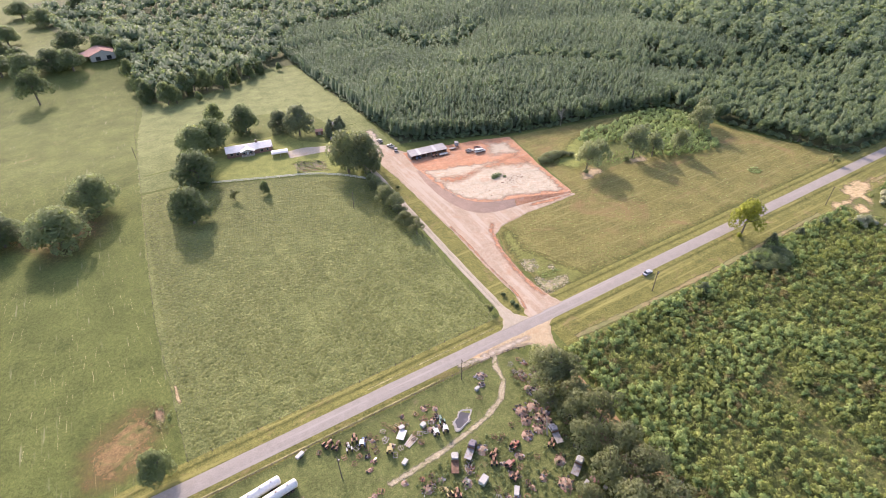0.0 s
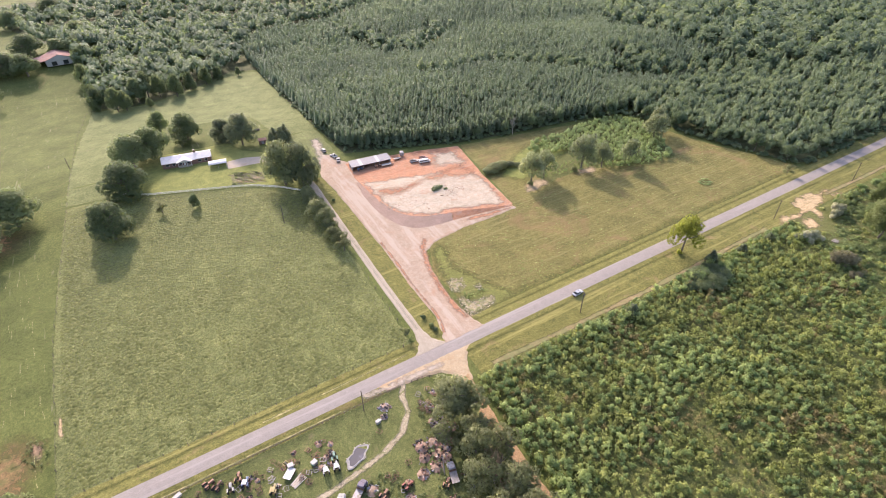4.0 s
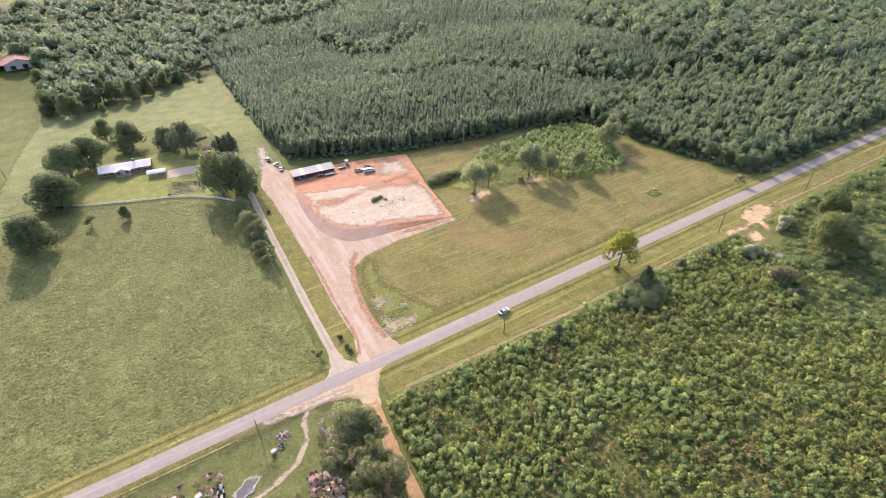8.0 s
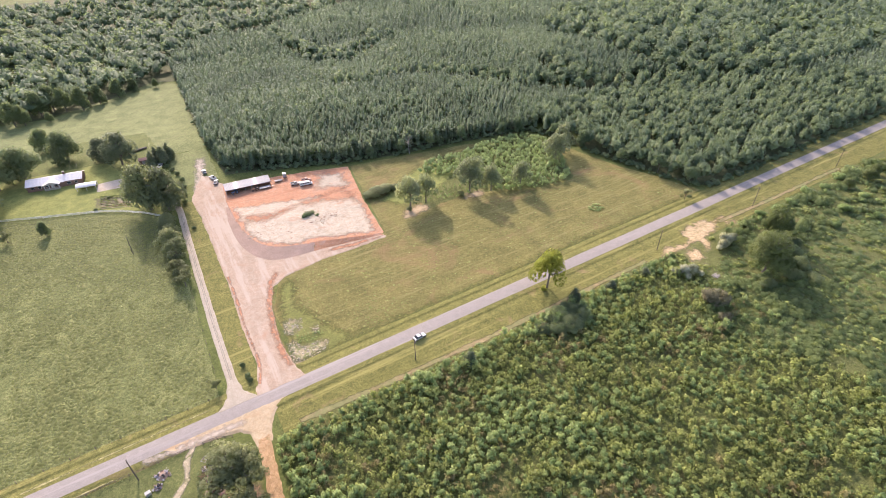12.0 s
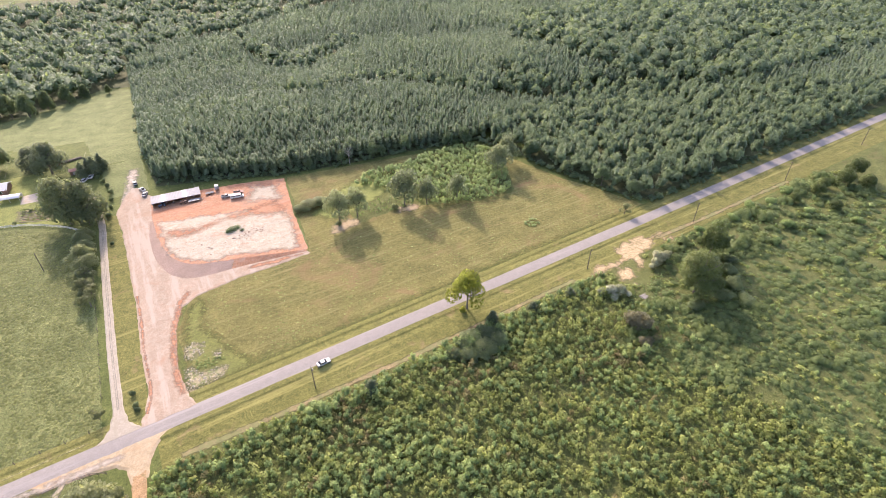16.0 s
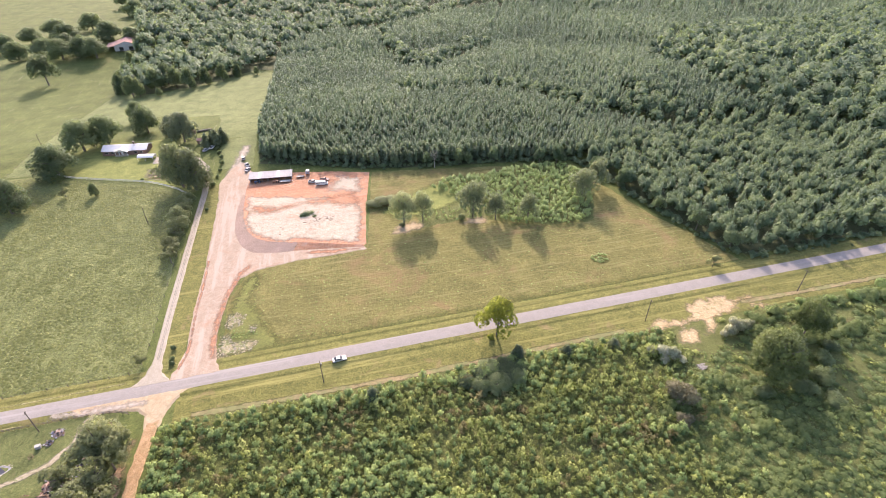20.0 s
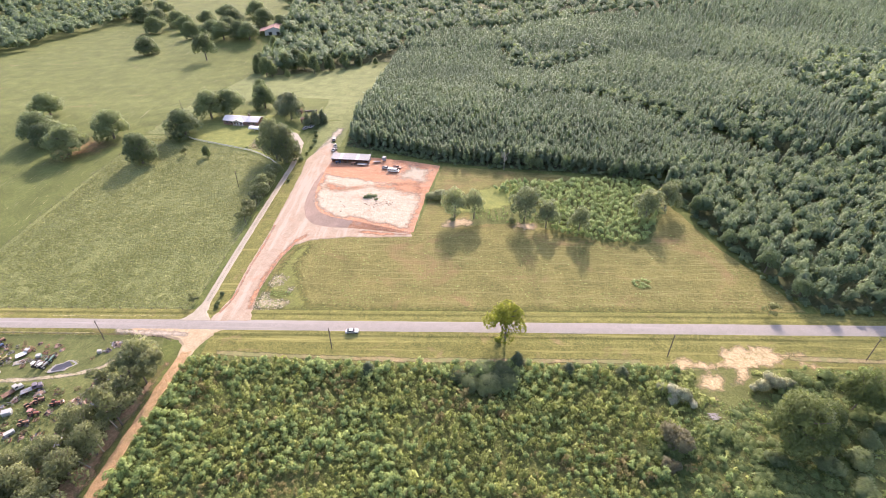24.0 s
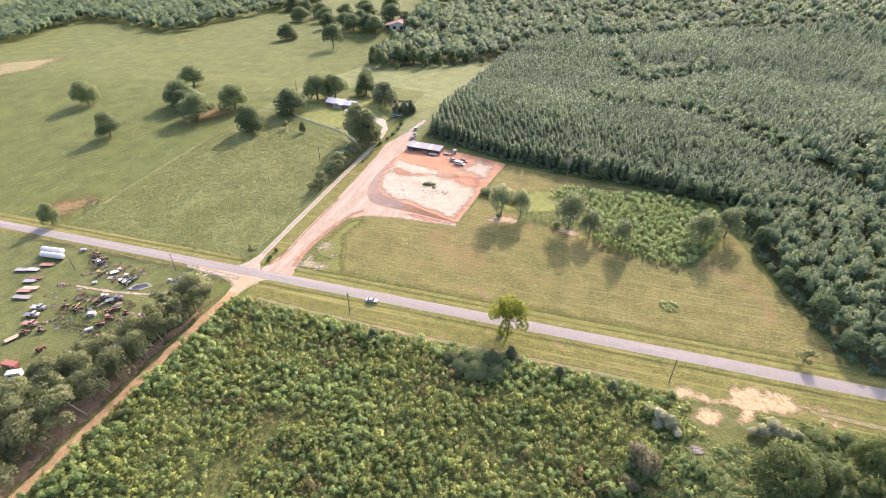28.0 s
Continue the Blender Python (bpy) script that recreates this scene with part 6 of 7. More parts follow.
def carport():
    e = thing("carport", -39.5, 174.5, -10, "white metal carport with an arched roof beside the house", "carport", lift=0.1)
    bm = nb()
    n = 8
    arc = [math.pi * (0.18 + 0.64 * i / n) for i in range(n + 1)]
    rim = [(math.cos(a) * 3.0, math.sin(a) * 1.9 + 1.06) for a in arc] + [(math.cos(a) * 2.94, math.sin(a) * 1.9 + 1.0) for a in arc[::-1]]
    ends = [[bm.verts.new((x, y, z)) for y, z in rim] for x in (-4.6, 4.6)]
    m = len(rim)
    for i in range(m):
        bm.faces.new((ends[0][i], ends[0][(i + 1) % m], ends[1][(i + 1) % m], ends[1][i]))
    for ring in ends:
        for i in range(n):
            bm.faces.new((ring[i], ring[i + 1], ring[m - 2 - i], ring[m - 1 - i]))
    part("roof", bm, M["roof_white"], e)
    for x in (-4.2, 0, 4.2):
        for y in (-2.5, 2.5):
            part("post", B(nb(), (x, y, 0.95), (0.12, 0.12, 2.0)), M["white_paint"], e)
    part("back_panel", B(nb(), (0, 2.55, 1.2), (8.8, 0.06, 1.4)), M["white_paint"], e)


carport()


def machine_shed():
    e = thing("machine_shed", 31, 131.2, -4, "long open-fronted machine shed with a grey metal roof", "shed", lift=0.12)
    L, y0, y1 = 10.8, -2.6, 2.6
    part("back_wall", B(nb(), (0, y1, 1.45), (2 * L, 0.12, 3.2)), M["roof_grey"], e)
    for x in (-L + 0.06, L - 0.06):
        part("end_wall", B(nb(), (x, (y0 + y1) / 2 + 0.4, 1.15), (0.12, y1 - y0 - 1.0, 2.6)), M["roof_grey"], e)
    for i in range(8):
        x = -L + 0.1 + i * (2 * L - 0.2) / 7
        part("post", B(nb(), (x, y0 + 0.15, 1.1), (0.2, 0.2, 2.5)), M["wood_grey"], e)
    slope = math.degrees(math.atan2(0.7, y1 - y0))
    bays = 14
    for i in range(bays):
        x = -L - 0.3 + (i + 0.5) * (2 * L + 0.6) / bays
        part("roof_sheet", B(nb(), (x, (y0 + y1) / 2 - 0.1, 2.82 + 0.012 * (i % 2)), ((2 * L + 0.6) / bays + 0.05, y1 - y0 + 1.2, 0.07), slope), M["roof_clear"] if i in (3, 9) else M["roof_grey"], e, "pale translucent roof sheet" if i in (3, 9) else "")
    part("fascia", B(nb(), (0, y0 - 0.66, 2.34), (2 * L + 0.6, 0.06, 0.24)), M["roof_grey"], e)


machine_shed()


def small_shed(x, y, rz, w, d, h, wall, roof, label, name="shed"):
    e = thing(name, x, y, rz, label, "shed")
    walls(e, -w / 2, w / 2, -d / 2, d / 2, h, wall, 0.12)
    for s in (-1, 1):
        gable_end(e, s * (w / 2 - 0.06), -d / 2, d / 2, h, h + d * 0.22, wall, 0.12)
    part("roof", gable(nb(), -w / 2, w / 2, -d / 2, d / 2, h + 0.02, h + d * 0.24, 0.3, 0.08), roof, e)
    part("door", B(nb(), (0, -d / 2 - 0.03, min(2.0, h) / 2), (1.4, 0.06, min(2.0, h))), M["wood_grey"], e)


small_shed(-11.5, 188.5, -8, 4.2, 3.2, 2.2, M["wood_brown"], M["roof_red"], "small red-brown wooden shed")
small_shed(-1, 193, 15, 5, 4, 2.3, M["wood_grey"], M["roof_grey"], "grey board shed behind dark cedars")
small_shed(-20, 205, 0, 5, 3.5, 2.2, M["wood_brown"], M["roof_red"], "low brown shed with a rusty roof")


e = thing("log_pile", -12.5, 208, 14, "long low pile of logs and boards in the grass", "log pile", lift=0.05)
for k in range(7):
    part("log", C(nb(), (-4.5 + 0.3 * (k % 3), (k % 4 - 1.5) * 0.55, 0.28 + 0.45 * (k // 4)), (4.2 - 0.5 * (k % 2), (k % 4 - 1.4) * 0.55, 0.28 + 0.45 * (k // 4)), 0.27, 0.22, 9), M["dead_wood"] if k % 2 else M["bark"], e)


def barn():
    e = thing("barn", -117, 458, -82, "far pale barn with a faded red metal roof", "barn")
    walls(e, -12, 12, -6, 6, 4.0, M["off_white"])
    for x in (-11.9, 11.9):
        gable_end(e, x, -6, 6, 4.0, 7.0, M["off_white"])
    part("roof", gable(nb(), -12, 12, -6, 6, 4.02, 7.1, 0.5), M["roof_red"], e)
    part("lean_to_roof", B(nb(), (-2, -8.2, 3.2), (22, 4.6, 0.12), 14), M["roof_red"], e)
    for x in (-11, -6, -1, 4, 8):
        part("post", B(nb(), (x, -10.0, 1.25), (0.2, 0.2, 2.7)), M["wood_grey"], e)
    for x in (-6, 4):
        part("door", B(nb(), (x, -6.06, 1.5), (3.2, 0.1, 3.0)), M["wood_brown"], e)

    # Dark glass slabs on the gable wall paint the shade inside two doorways.
    for y in (-2.6, 2.4):
        part("doorway_shade", B(nb(), (12.04, y, 1.4), (0.12, 2.2, 2.8)), M["glass"], e, "dark slab painting the shade of an open doorway")
    e.scale = (0.9, 1.7, 1.15)


barn()


# ---- poles and fences ----
def pole(x, y, h, lean=0.0, box=False, lift=0.1):
    e = thing("utility_pole", x, y, 0, "weathered wooden utility pole in grass", "utility pole", "utility poles", lift)
    e.rotation_euler[1] = radians(lean)
    part("shaft", C(nb(), (0, 0, -0.4), (0, 0, h), 0.17, 0.11, 10), M["post"], e)
    part("crossarm", B(nb(), (0, 0, h - 0.5), (0.12, 1.6, 0.12)), M["post"], e)
    for k in (-0.7, 0, 0.7):
        part("insulator", C(nb(), (0, k, h - 0.44), (0, k, h - 0.22), 0.05, 0.035, 6), M["stone"], e)
    if box:
        part("transformer", C(nb(), (0.34, 0, h - 1.9), (0.34, 0, h - 1.0), 0.22, 0.22, 10), M["steel"], e, "grey steel transformer can")


for x, y, h, lean, box in ((51.3, -11, 10, 0, True), (166.3, -12.4, 10, 0, False), (230, -13, 10, 0.5, False), (300, -13, 10, 0, False), (372, -13, 10, 0, False), (-34, -8.0, 9.5, 0, False), (-80, -19, 10, -1, True), (-25, 103, 9, 1, False), (-155, -7.5, 10, 0, False), (-110, 217, 7, 0, False)):
    pole(x, y, h, lean, box)


def along(line, gap):
    out = []
    for a, b in zip(line, line[1:]):
        a, b = Vector(a), Vector(b)
        n = max(1, round((b - a).length / gap))
        out += [a.lerp(b, k / n) for k in range(n)]
    return out + [Vector(line[-1])]


def fence(name, line, gap, h, label, rails, mat, rail_mat, post_r=0.09, rail=(0.04, 0.02), lift=0.05):
    pts = along(line, gap)
    e = thing(name, pts[0].x, pts[0].y, 0, label, "fence", lift=0.0)
    o = e.location
    P = [Vector((p.x, p.y, float(rise(p.x, p.y)) + lift)) - o for p in pts]
    shape = bpy.data.meshes.new("post")
    bm = C(nb(), (0, 0, -0.3), (0, 0, h), post_r, post_r * 0.9, 6)
    bm.to_mesh(shape)
    bm.free()
    shape.materials.append(mat)
    for p in P:
        link_part("post", shape, e).location = p
    for z in rails:
        for p, q in zip(P, P[1:]):
            d = q - p
            bm = nb()
            B(bm, ((p + q) / 2 + Vector((0, 0, z)))[:], (d.length + 0.02, rail[1], rail[0]), 0, -math.degrees(math.atan2(d.z, d.xy.length)), math.degrees(math.atan2(d.y, d.x)))
            part("rail", bm, rail_mat, e)


fence("board_fence", [(-87, 169), (-76, 162), (-56, 154), (-35, 146), (-27, 141.5), (-17, 133.5), (-7, 122.5)], 3.2, 1.25, "white three-board fence along the farmhouse lawn", (0.35, 0.72, 1.1), M["white_paint"], M["white_paint"], 0.09, (0.2, 0.05))
fence("wire_fence", [(-116, 8.2), (-76, 8.0), (-37, 8.2), (-12, 8.2), (-8.2, 14), (-7.6, 60), (-7.4, 118)], 6.5, 1.4, "wire fence on dark wooden posts round the pasture", (0.5, 1.1), M["post"], M["post"], 0.1, (0.02, 0.02))
fence("wire_fence", [(-116, 10), (-116.5, 45), (-117, 75), (-113, 141), (-109, 216), (-108, 269), (-102, 326)], 8, 1.4, "wire fence on dark posts between meadow and pasture", (0.6, 1.1), M["post"], M["post"], 0.09, (0.02, 0.02))
fence("pole_fence", [(-125, -5.4), (-92, -5.4), (-57, -5.5), (-36, -5.6), (-21, -5.8)], 3.6, 1.2, "old dark pole fence along the scrap yard", (0.5, 1.0), M["post"], M["post"], 0.09, (0.09, 0.07))
fence("pole_fence", [(-16.5, -6.2), (-12.5, -6.6), (-8.5, -8.4)], 2.2, 1.3, "short pole fence beside the yard gate", (0.5, 1.05), M["post"], M["post"], 0.1, (0.1, 0.08))


# ---- vehicles ----
def wheel(parent, x, y, z, r, w, rim_mat):
    t = part("wheel", nb(), M["rubber"], parent)
    bm = nb()
    C(bm, (x, y - w / 2, z), (x, y + w / 2, z), r, r, 14)
    bmesh.ops.bevel(bm, geom=[q for q in bm.edges], offset=min(0.04, w * 0.2), segments=1, affect="EDGES")
    bm.to_mesh(t.data)
    bm.free()
    s = 1 if y > 0 else -1
    part("rim", C(nb(), (x, y + s * (w / 2 - 0.03), z), (x, y + s * (w / 2 + 0.02), z), r * 0.6, r * 0.5, 10), rim_mat, t)


def car(x, y, rz, mat, label, name="car", kind="suv", lift=0.05, group=""):
    e = thing(name, x, y, rz, label, "car" if kind != "pickup" else "pickup truck", group, lift)
    W = 0.92
    low = [(-2.3, 0.35), (2.25, 0.35), (2.36, 0.55), (2.3, 0.82), (1.15, 0.98), (-2.2, 1.02), (-2.36, 0.8), (-2.38, 0.5)]
    bm = prism(nb(), low, -W, W)
    bmesh.ops.bevel(bm, geom=bm.edges[:], offset=0.07, segments=1, affect="EDGES")
    body = part("body", bm, mat, e)
    top = {"suv": [(-2.05, 0.98), (1.05, 0.95), (0.35, 1.58), (-1.75, 1.62)], "pickup": [(-0.75, 0.98), (1.05, 0.95), (0.45, 1.62), (-0.55, 1.66)], "sedan": [(-1.75, 0.98), (1.1, 0.95), (0.35, 1.42), (-0.95, 1.44)]}[kind]
    bm = prism(nb(), top, -W + 0.1, W - 0.1)
    for v in bm.verts:
        if v.co.z > 1.2:
            v.co.y *= 0.86
    bmesh.ops.bevel(bm, geom=bm.edges[:], offset=0.05, segments=1, affect="EDGES")
    cabin = part("cabin", bm, M["glass"], e, "dark glazed cabin")
    zs = max(p[1] for p in top)
    xs = [p[0] for p in top if p[1] > 1.3]
    part("roof", B(nb(), ((min(xs) + max(xs)) / 2, 0, zs), (max(xs) - min(xs) - 0.02, 1.38, 0.07), bev=0.02), mat, cabin)
    for px, pz in ((min(xs) - 0.05, 1.3), (0.1 * min(xs), 1.3), (0.65, 1.25)):
        for s in (-1, 1):
            part("pillar", B(nb(), (px, s * 0.775, pz), (0.09, 0.05, 0.62), 0, 0, 0), mat, cabin)
    if kind == "pickup":
        part("bed_floor", B(nb(), (-1.5, 0, 1.04), (1.5, 1.5, 0.04)), M["rubber"], body)
        for s in (-1, 1):
            part("bed_side", B(nb(), (-1.5, s * 0.82, 1.15), (1.6, 0.1, 0.28)), mat, body)
        part("tailgate", B(nb(), (-2.3, 0, 1.15), (0.08, 1.7, 0.28)), mat, body)
    for s in (-1, 1):
        part("headlight", B(nb(), (2.31, s * 0.66, 0.72), (0.1, 0.36, 0.16)), M["lamp_clear"], body)
        part("tail_light", B(nb(), (-2.36, s * 0.74, 0.8), (0.08, 0.22, 0.26)), M["lamp_red"], body)
        part("mirror", B(nb(), (0.85, s * 1.0, 1.05), (0.14, 0.18, 0.12)), mat, body)
    part("bumper", B(nb(), (2.36, 0, 0.45), (0.14, 1.7, 0.2), bev=0.03), M["rubber"], body)
    part("bumper", B(nb(), (-2.38, 0, 0.45), (0.14, 1.7, 0.2), bev=0.03), M["rubber"], body)
    for wx in (-1.45, 1.45):
        for s in (-1, 1):
            wheel(e, wx, s * 0.84, 0.34, 0.34, 0.22, M["steel"])
    return e


car(57.0, -3.2, 6, M["silver"], "silver car parked on the grass verge", lift=0.33, kind="sedan")
car(-4.5, 178.8, 75, M["white_paint"], "white pickup truck parked by the cedars", "pickup_truck", "pickup")
car(-7.6, 176.5, 60, M["silver"], "silver car parked beside the sheds")
car(17.4, 150, 110, M["white_paint"], "white pickup truck parked at the forest corner", "pickup_truck", "pickup", 0.2)
car(14.8, 159, 95, M["off_white"], "pale car parked along the clay drive", lift=0.2)
car(18.0, 144.5, 70, M["grey_paint"], "grey car parked at the forest corner", lift=0.2, kind="sedan")


def van(x, y, rz, mat, label):
    e = thing("van", x, y, rz, label, "van")
    bm = prism(nb(), [(-3.2, 0.4), (3.1, 0.4), (3.25, 0.95), (2.5, 1.15), (1.8, 1.95), (-3.1, 2.05), (-3.25, 1.2)], -1.0, 1.0)
    bmesh.ops.bevel(bm, geom=bm.edges[:], offset=0.09, segments=1, affect="EDGES")
    body = part("body", bm, mat, e)
    for s in (-1, 1):
        for k in range(4):
            part("side_window", B(nb(), (-2.4 + k * 1.15, s * 1.0, 1.5), (0.95, 0.05, 0.5)), M["glass"], body)
        part("headlight", B(nb(), (3.22, s * 0.7, 0.8), (0.08, 0.3, 0.18)), M["lamp_clear"], body)
        part("tail_light", B(nb(), (-3.24, s * 0.85, 1.0), (0.06, 0.16, 0.4)), M["lamp_red"], body)
        for wx in (-1.9, 2.0):
            wheel(e, wx, s * 0.9, 0.36, 0.36, 0.24, M["steel"])
    part("windscreen", B(nb(), (2.17, 0, 1.56), (0.06, 1.6, 0.85), 0, -42), M["glass"], body)
    part("rear_window", B(nb(), (-3.2, 0, 1.55), (0.05, 1.4, 0.5)), M["glass"], body)
    return e


def trailer(x, y, rz, L, W, mat, label, name="flat_trailer", bed=None, group="", lift=0.05, load=None):
    e = thing(name, x, y, rz, label, "trailer", group, lift)
    part("deck", B(nb(), (0, 0, 0.72), (L, W, 0.12)), bed or M["wood_grey"], e)
    for s in (-1, 1):
        part("side_rail", B(nb(), (0, s * (W / 2 + 0.03), 0.66), (L, 0.08, 0.18)), mat, e)
        for dx in (-0.45, 0.45):
            wheel(e, dx, s * (W / 2 - 0.12), 0.36, 0.36, 0.22, M["rust"])
    part("axle_beam", B(nb(), (0, 0, 0.5), (1.3, W * 0.6, 0.14)), mat, e)
    part("drawbar", B(nb(), (L / 2 + 0.7, 0, 0.6), (1.5, 0.14, 0.12)), mat, e)
    part("jack", B(nb(), (L / 2 + 1.2, 0, 0.3), (0.1, 0.1, 0.7)), M["steel"], e)
    if load:
        for k in range(4):
            part("load_board", B(nb(), (0.2 * (k - 1.5), (k - 1.5) * W / 4.5, 0.84 + 0.05 * (k % 2)), (L * 0.86, W / 5, 0.1)), load, e)
    return e


def box_trailer(x, y, rz, L, W, H, mat, label, name="box_trailer", group="", lift=0.05):
    e = thing(name, x, y, rz, label, "trailer", group, lift)
    part("body", B(nb(), (0, 0, 0.6 + H / 2), (L, W, H), bev=0.08), mat, e)
    part("roof", B(nb(), (0, 0, 0.63 + H), (L - 0.1, W - 0.1, 0.06)), mat, e)
    part("door", B(nb(), (L * 0.2, -W / 2 - 0.02, 0.6 + H * 0.45), (0.8, 0.05, H * 0.8)), M["off_white"], e)
    part("window", B(nb(), (-L * 0.2, -W / 2 - 0.02, 0.6 + H * 0.6), (L * 0.2, 0.05, H * 0.25)), M["glass"], e)
    for s in (-1, 1):
        wheel(e, -0.2, s * (W / 2 - 0.12), 0.36, 0.36, 0.22, M["rust"])
    part("drawbar", B(nb(), (L / 2 + 0.6, 0, 0.55), (1.2, 0.14, 0.12)), M["steel"], e)


def tank_trailer(x, y, rz, L, r, mat, label, group=""):
    e = thing("tank_trailer", x, y, rz, label, "tank", group)
    bm = nb()
    C(bm, (-L / 2, 0, r + 0.7), (L / 2, 0, r + 0.7), r, r, 18)
    for s in (-1, 1):
        C(bm, (s * L / 2, 0, r + 0.7), (s * (L / 2 + 0.35), 0, r + 0.7), r, r * 0.55, 18)
    part("tank", bm, mat, e, "", False)
    for k in (-0.3, 0, 0.3):
        part("hatch", C(nb(), (k * L, 0, 2 * r + 0.65), (k * L, 0, 2 * r + 0.85), 0.3, 0.28, 10), M["steel"], e)
    part("chassis", B(nb(), (0, 0, 0.62), (L, 0.9, 0.24)), M["rust"], e)
    for dx in (-L * 0.36, -L * 0.36 + 1.3):
        for s in (-1, 1):
            wheel(e, dx, s * 0.95, 0.5, 0.5, 0.35, M["rust"])
    for s in (-1, 1):
        part("landing_leg", B(nb(), (L * 0.28, s * 0.6, 0.3), (0.14, 0.14, 0.7)), M["steel"], e)


def tractor(x, y, rz, mat, label, group="old tractors", cab=None, size=1.0):
    e = thing("tractor", x, y, rz, label, "tractor", group)
    e.scale = (size, size, size)
    part("hood", B(nb(), (0.85, 0, 1.1), (1.7, 0.7, 0.6), bev=0.08), mat, e)
    part("grille", B(nb(), (1.72, 0, 1.05), (0.06, 0.6, 0.5)), M["steel"], e)
    part("chassis", B(nb(), (0.3, 0, 0.72), (2.6, 0.42, 0.36)), M["rust"], e)
    for s in (-1, 1):
        wheel(e, -0.75, s * 0.75, 0.75, 0.75, 0.42, mat)
        wheel(e, 1.35, s * 0.6, 0.42, 0.42, 0.26, mat)
        part("fender", B(nb(), (-0.75, s * 0.75, 1.55), (1.1, 0.4, 0.08)), mat, e)
    part("seat", B(nb(), (-0.7, 0, 1.35), (0.45, 0.5, 0.14), bev=0.03), M["rubber"], e)
    part("seat_back", B(nb(), (-0.95, 0, 1.55), (0.1, 0.5, 0.4)), M["rubber"], e)
    part("steering_wheel", C(nb(), (0.0, 0, 1.62), (0.04, 0, 1.66), 0.22, 0.22, 10), M["rubber"], e)
    part("exhaust", C(nb(), (0.9, 0.2, 1.4), (0.9, 0.2, 2.2), 0.05, 0.05, 6), M["rust"], e)
    if cab:
        part("canopy", B(nb(), (-0.6, 0, 2.5), (1.5, 1.4, 0.1), bev=0.03), cab, e)
        for dx in (-1.2, 0.05):
            for s in (-1, 1):
                part("canopy_post", B(nb(), (dx, s * 0.6, 1.95), (0.07, 0.07, 1.1)), M["steel"], e)


def truck(x, y, rz, mat, label, bed=None, group="old trucks"):
    """An old flatbed lorry."""
    e = thing("old_truck", x, y, rz, label, "truck", group)
    part("frame", B(nb(), (-0.3, 0, 0.75), (6.0, 0.9, 0.22)), M["rust"], e)
    hood = part("hood", B(nb(), (2.1, 0, 1.25), (1.2, 1.7, 0.8), bev=0.12), mat, e)
    cab = part("cab", B(nb(), (0.85, 0, 1.6), (1.4, 1.9, 1.5), bev=0.14), mat, e)
    part("windscreen", B(nb(), (1.57, 0, 1.95), (0.06, 1.5, 0.55)), M["glass"], cab)
    for s in (-1, 1):
        part("side_window", B(nb(), (0.9, s * 0.96, 1.95), (0.8, 0.05, 0.5)), M["glass"], cab)
        part("headlight", C(nb(), (2.7, s * 0.6, 1.2), (2.76, s * 0.6, 1.2), 0.13, 0.12, 8), M["lamp_clear"], hood)
        part("wing", B(nb(), (2.05, s * 0.9, 0.9), (1.1, 0.36, 0.3), bev=0.06), mat, e)
        wheel(e, 2.05, s * 0.85, 0.45, 0.45, 0.26, M["rust"])
        wheel(e, -1.9, s * 0.85, 0.45, 0.45, 0.34, M["rust"])
    part("bed", B(nb(), (-1.75, 0, 1.0), (3.5, 2.1, 0.14)), bed or M["wood_grey"], e)
    part("headboard", B(nb(), (-0.02, 0, 1.5), (0.08, 2.1, 0.9)), M["rust"], e)
    part("bumper", B(nb(), (2.8, 0, 0.7), (0.12, 1.8, 0.2)), M["steel"], e)


def implement(x, y, rz, mat, label, seed, group="farm implements"):
    """A rusty tool carrier: frame bars, tines or discs, a hitch."""
    rng = random.Random(seed)
    e = thing("farm_implement", x, y, rz, label, "farm machine", group)
    e.scale = (0.68, 0.68, 0.68)
    L, W = rng.uniform(1.8, 2.8), rng.uniform(1.4, 2.2)
    for s in (-1, 1):
        part("frame_bar", B(nb(), (0, s * W / 2, 0.6), (L, 0.12, 0.14)), mat, e)
    for k in range(3):
        part("cross_bar", B(nb(), (-L / 2 + 0.1 + k * (L - 0.2) / 2, 0, 0.66), (0.12, W, 0.12)), mat, e)
    for k in range(5):
        yy = -W / 2 + 0.15 + k * (W - 0.3) / 4
        if seed % 2:
            part("disc", C(nb(), (-0.2, yy - 0.02, 0.32), (-0.2, yy + 0.02, 0.32), 0.3, 0.3, 10), M["steel"], e)
        else:
            part("tine", C(nb(), (-0.3, yy, 0.6), (-0.05, yy, 0.02), 0.05, 0.03, 5), M["rust"], e)
    part("hitch", C(C(nb(), (L / 2, 0.4, 0.7), (L / 2 + 0.6, 0, 1.2), 0.05, 0.05, 6), (L / 2, -0.4, 0.7), (L / 2 + 0.6, 0, 1.2), 0.05, 0.05, 6), mat, e)
    if seed % 3 == 0:
        for s in (-1, 1):
            wheel(e, 0.5, s * (W / 2 + 0.15), 0.35, 0.35, 0.2, M["rust"])


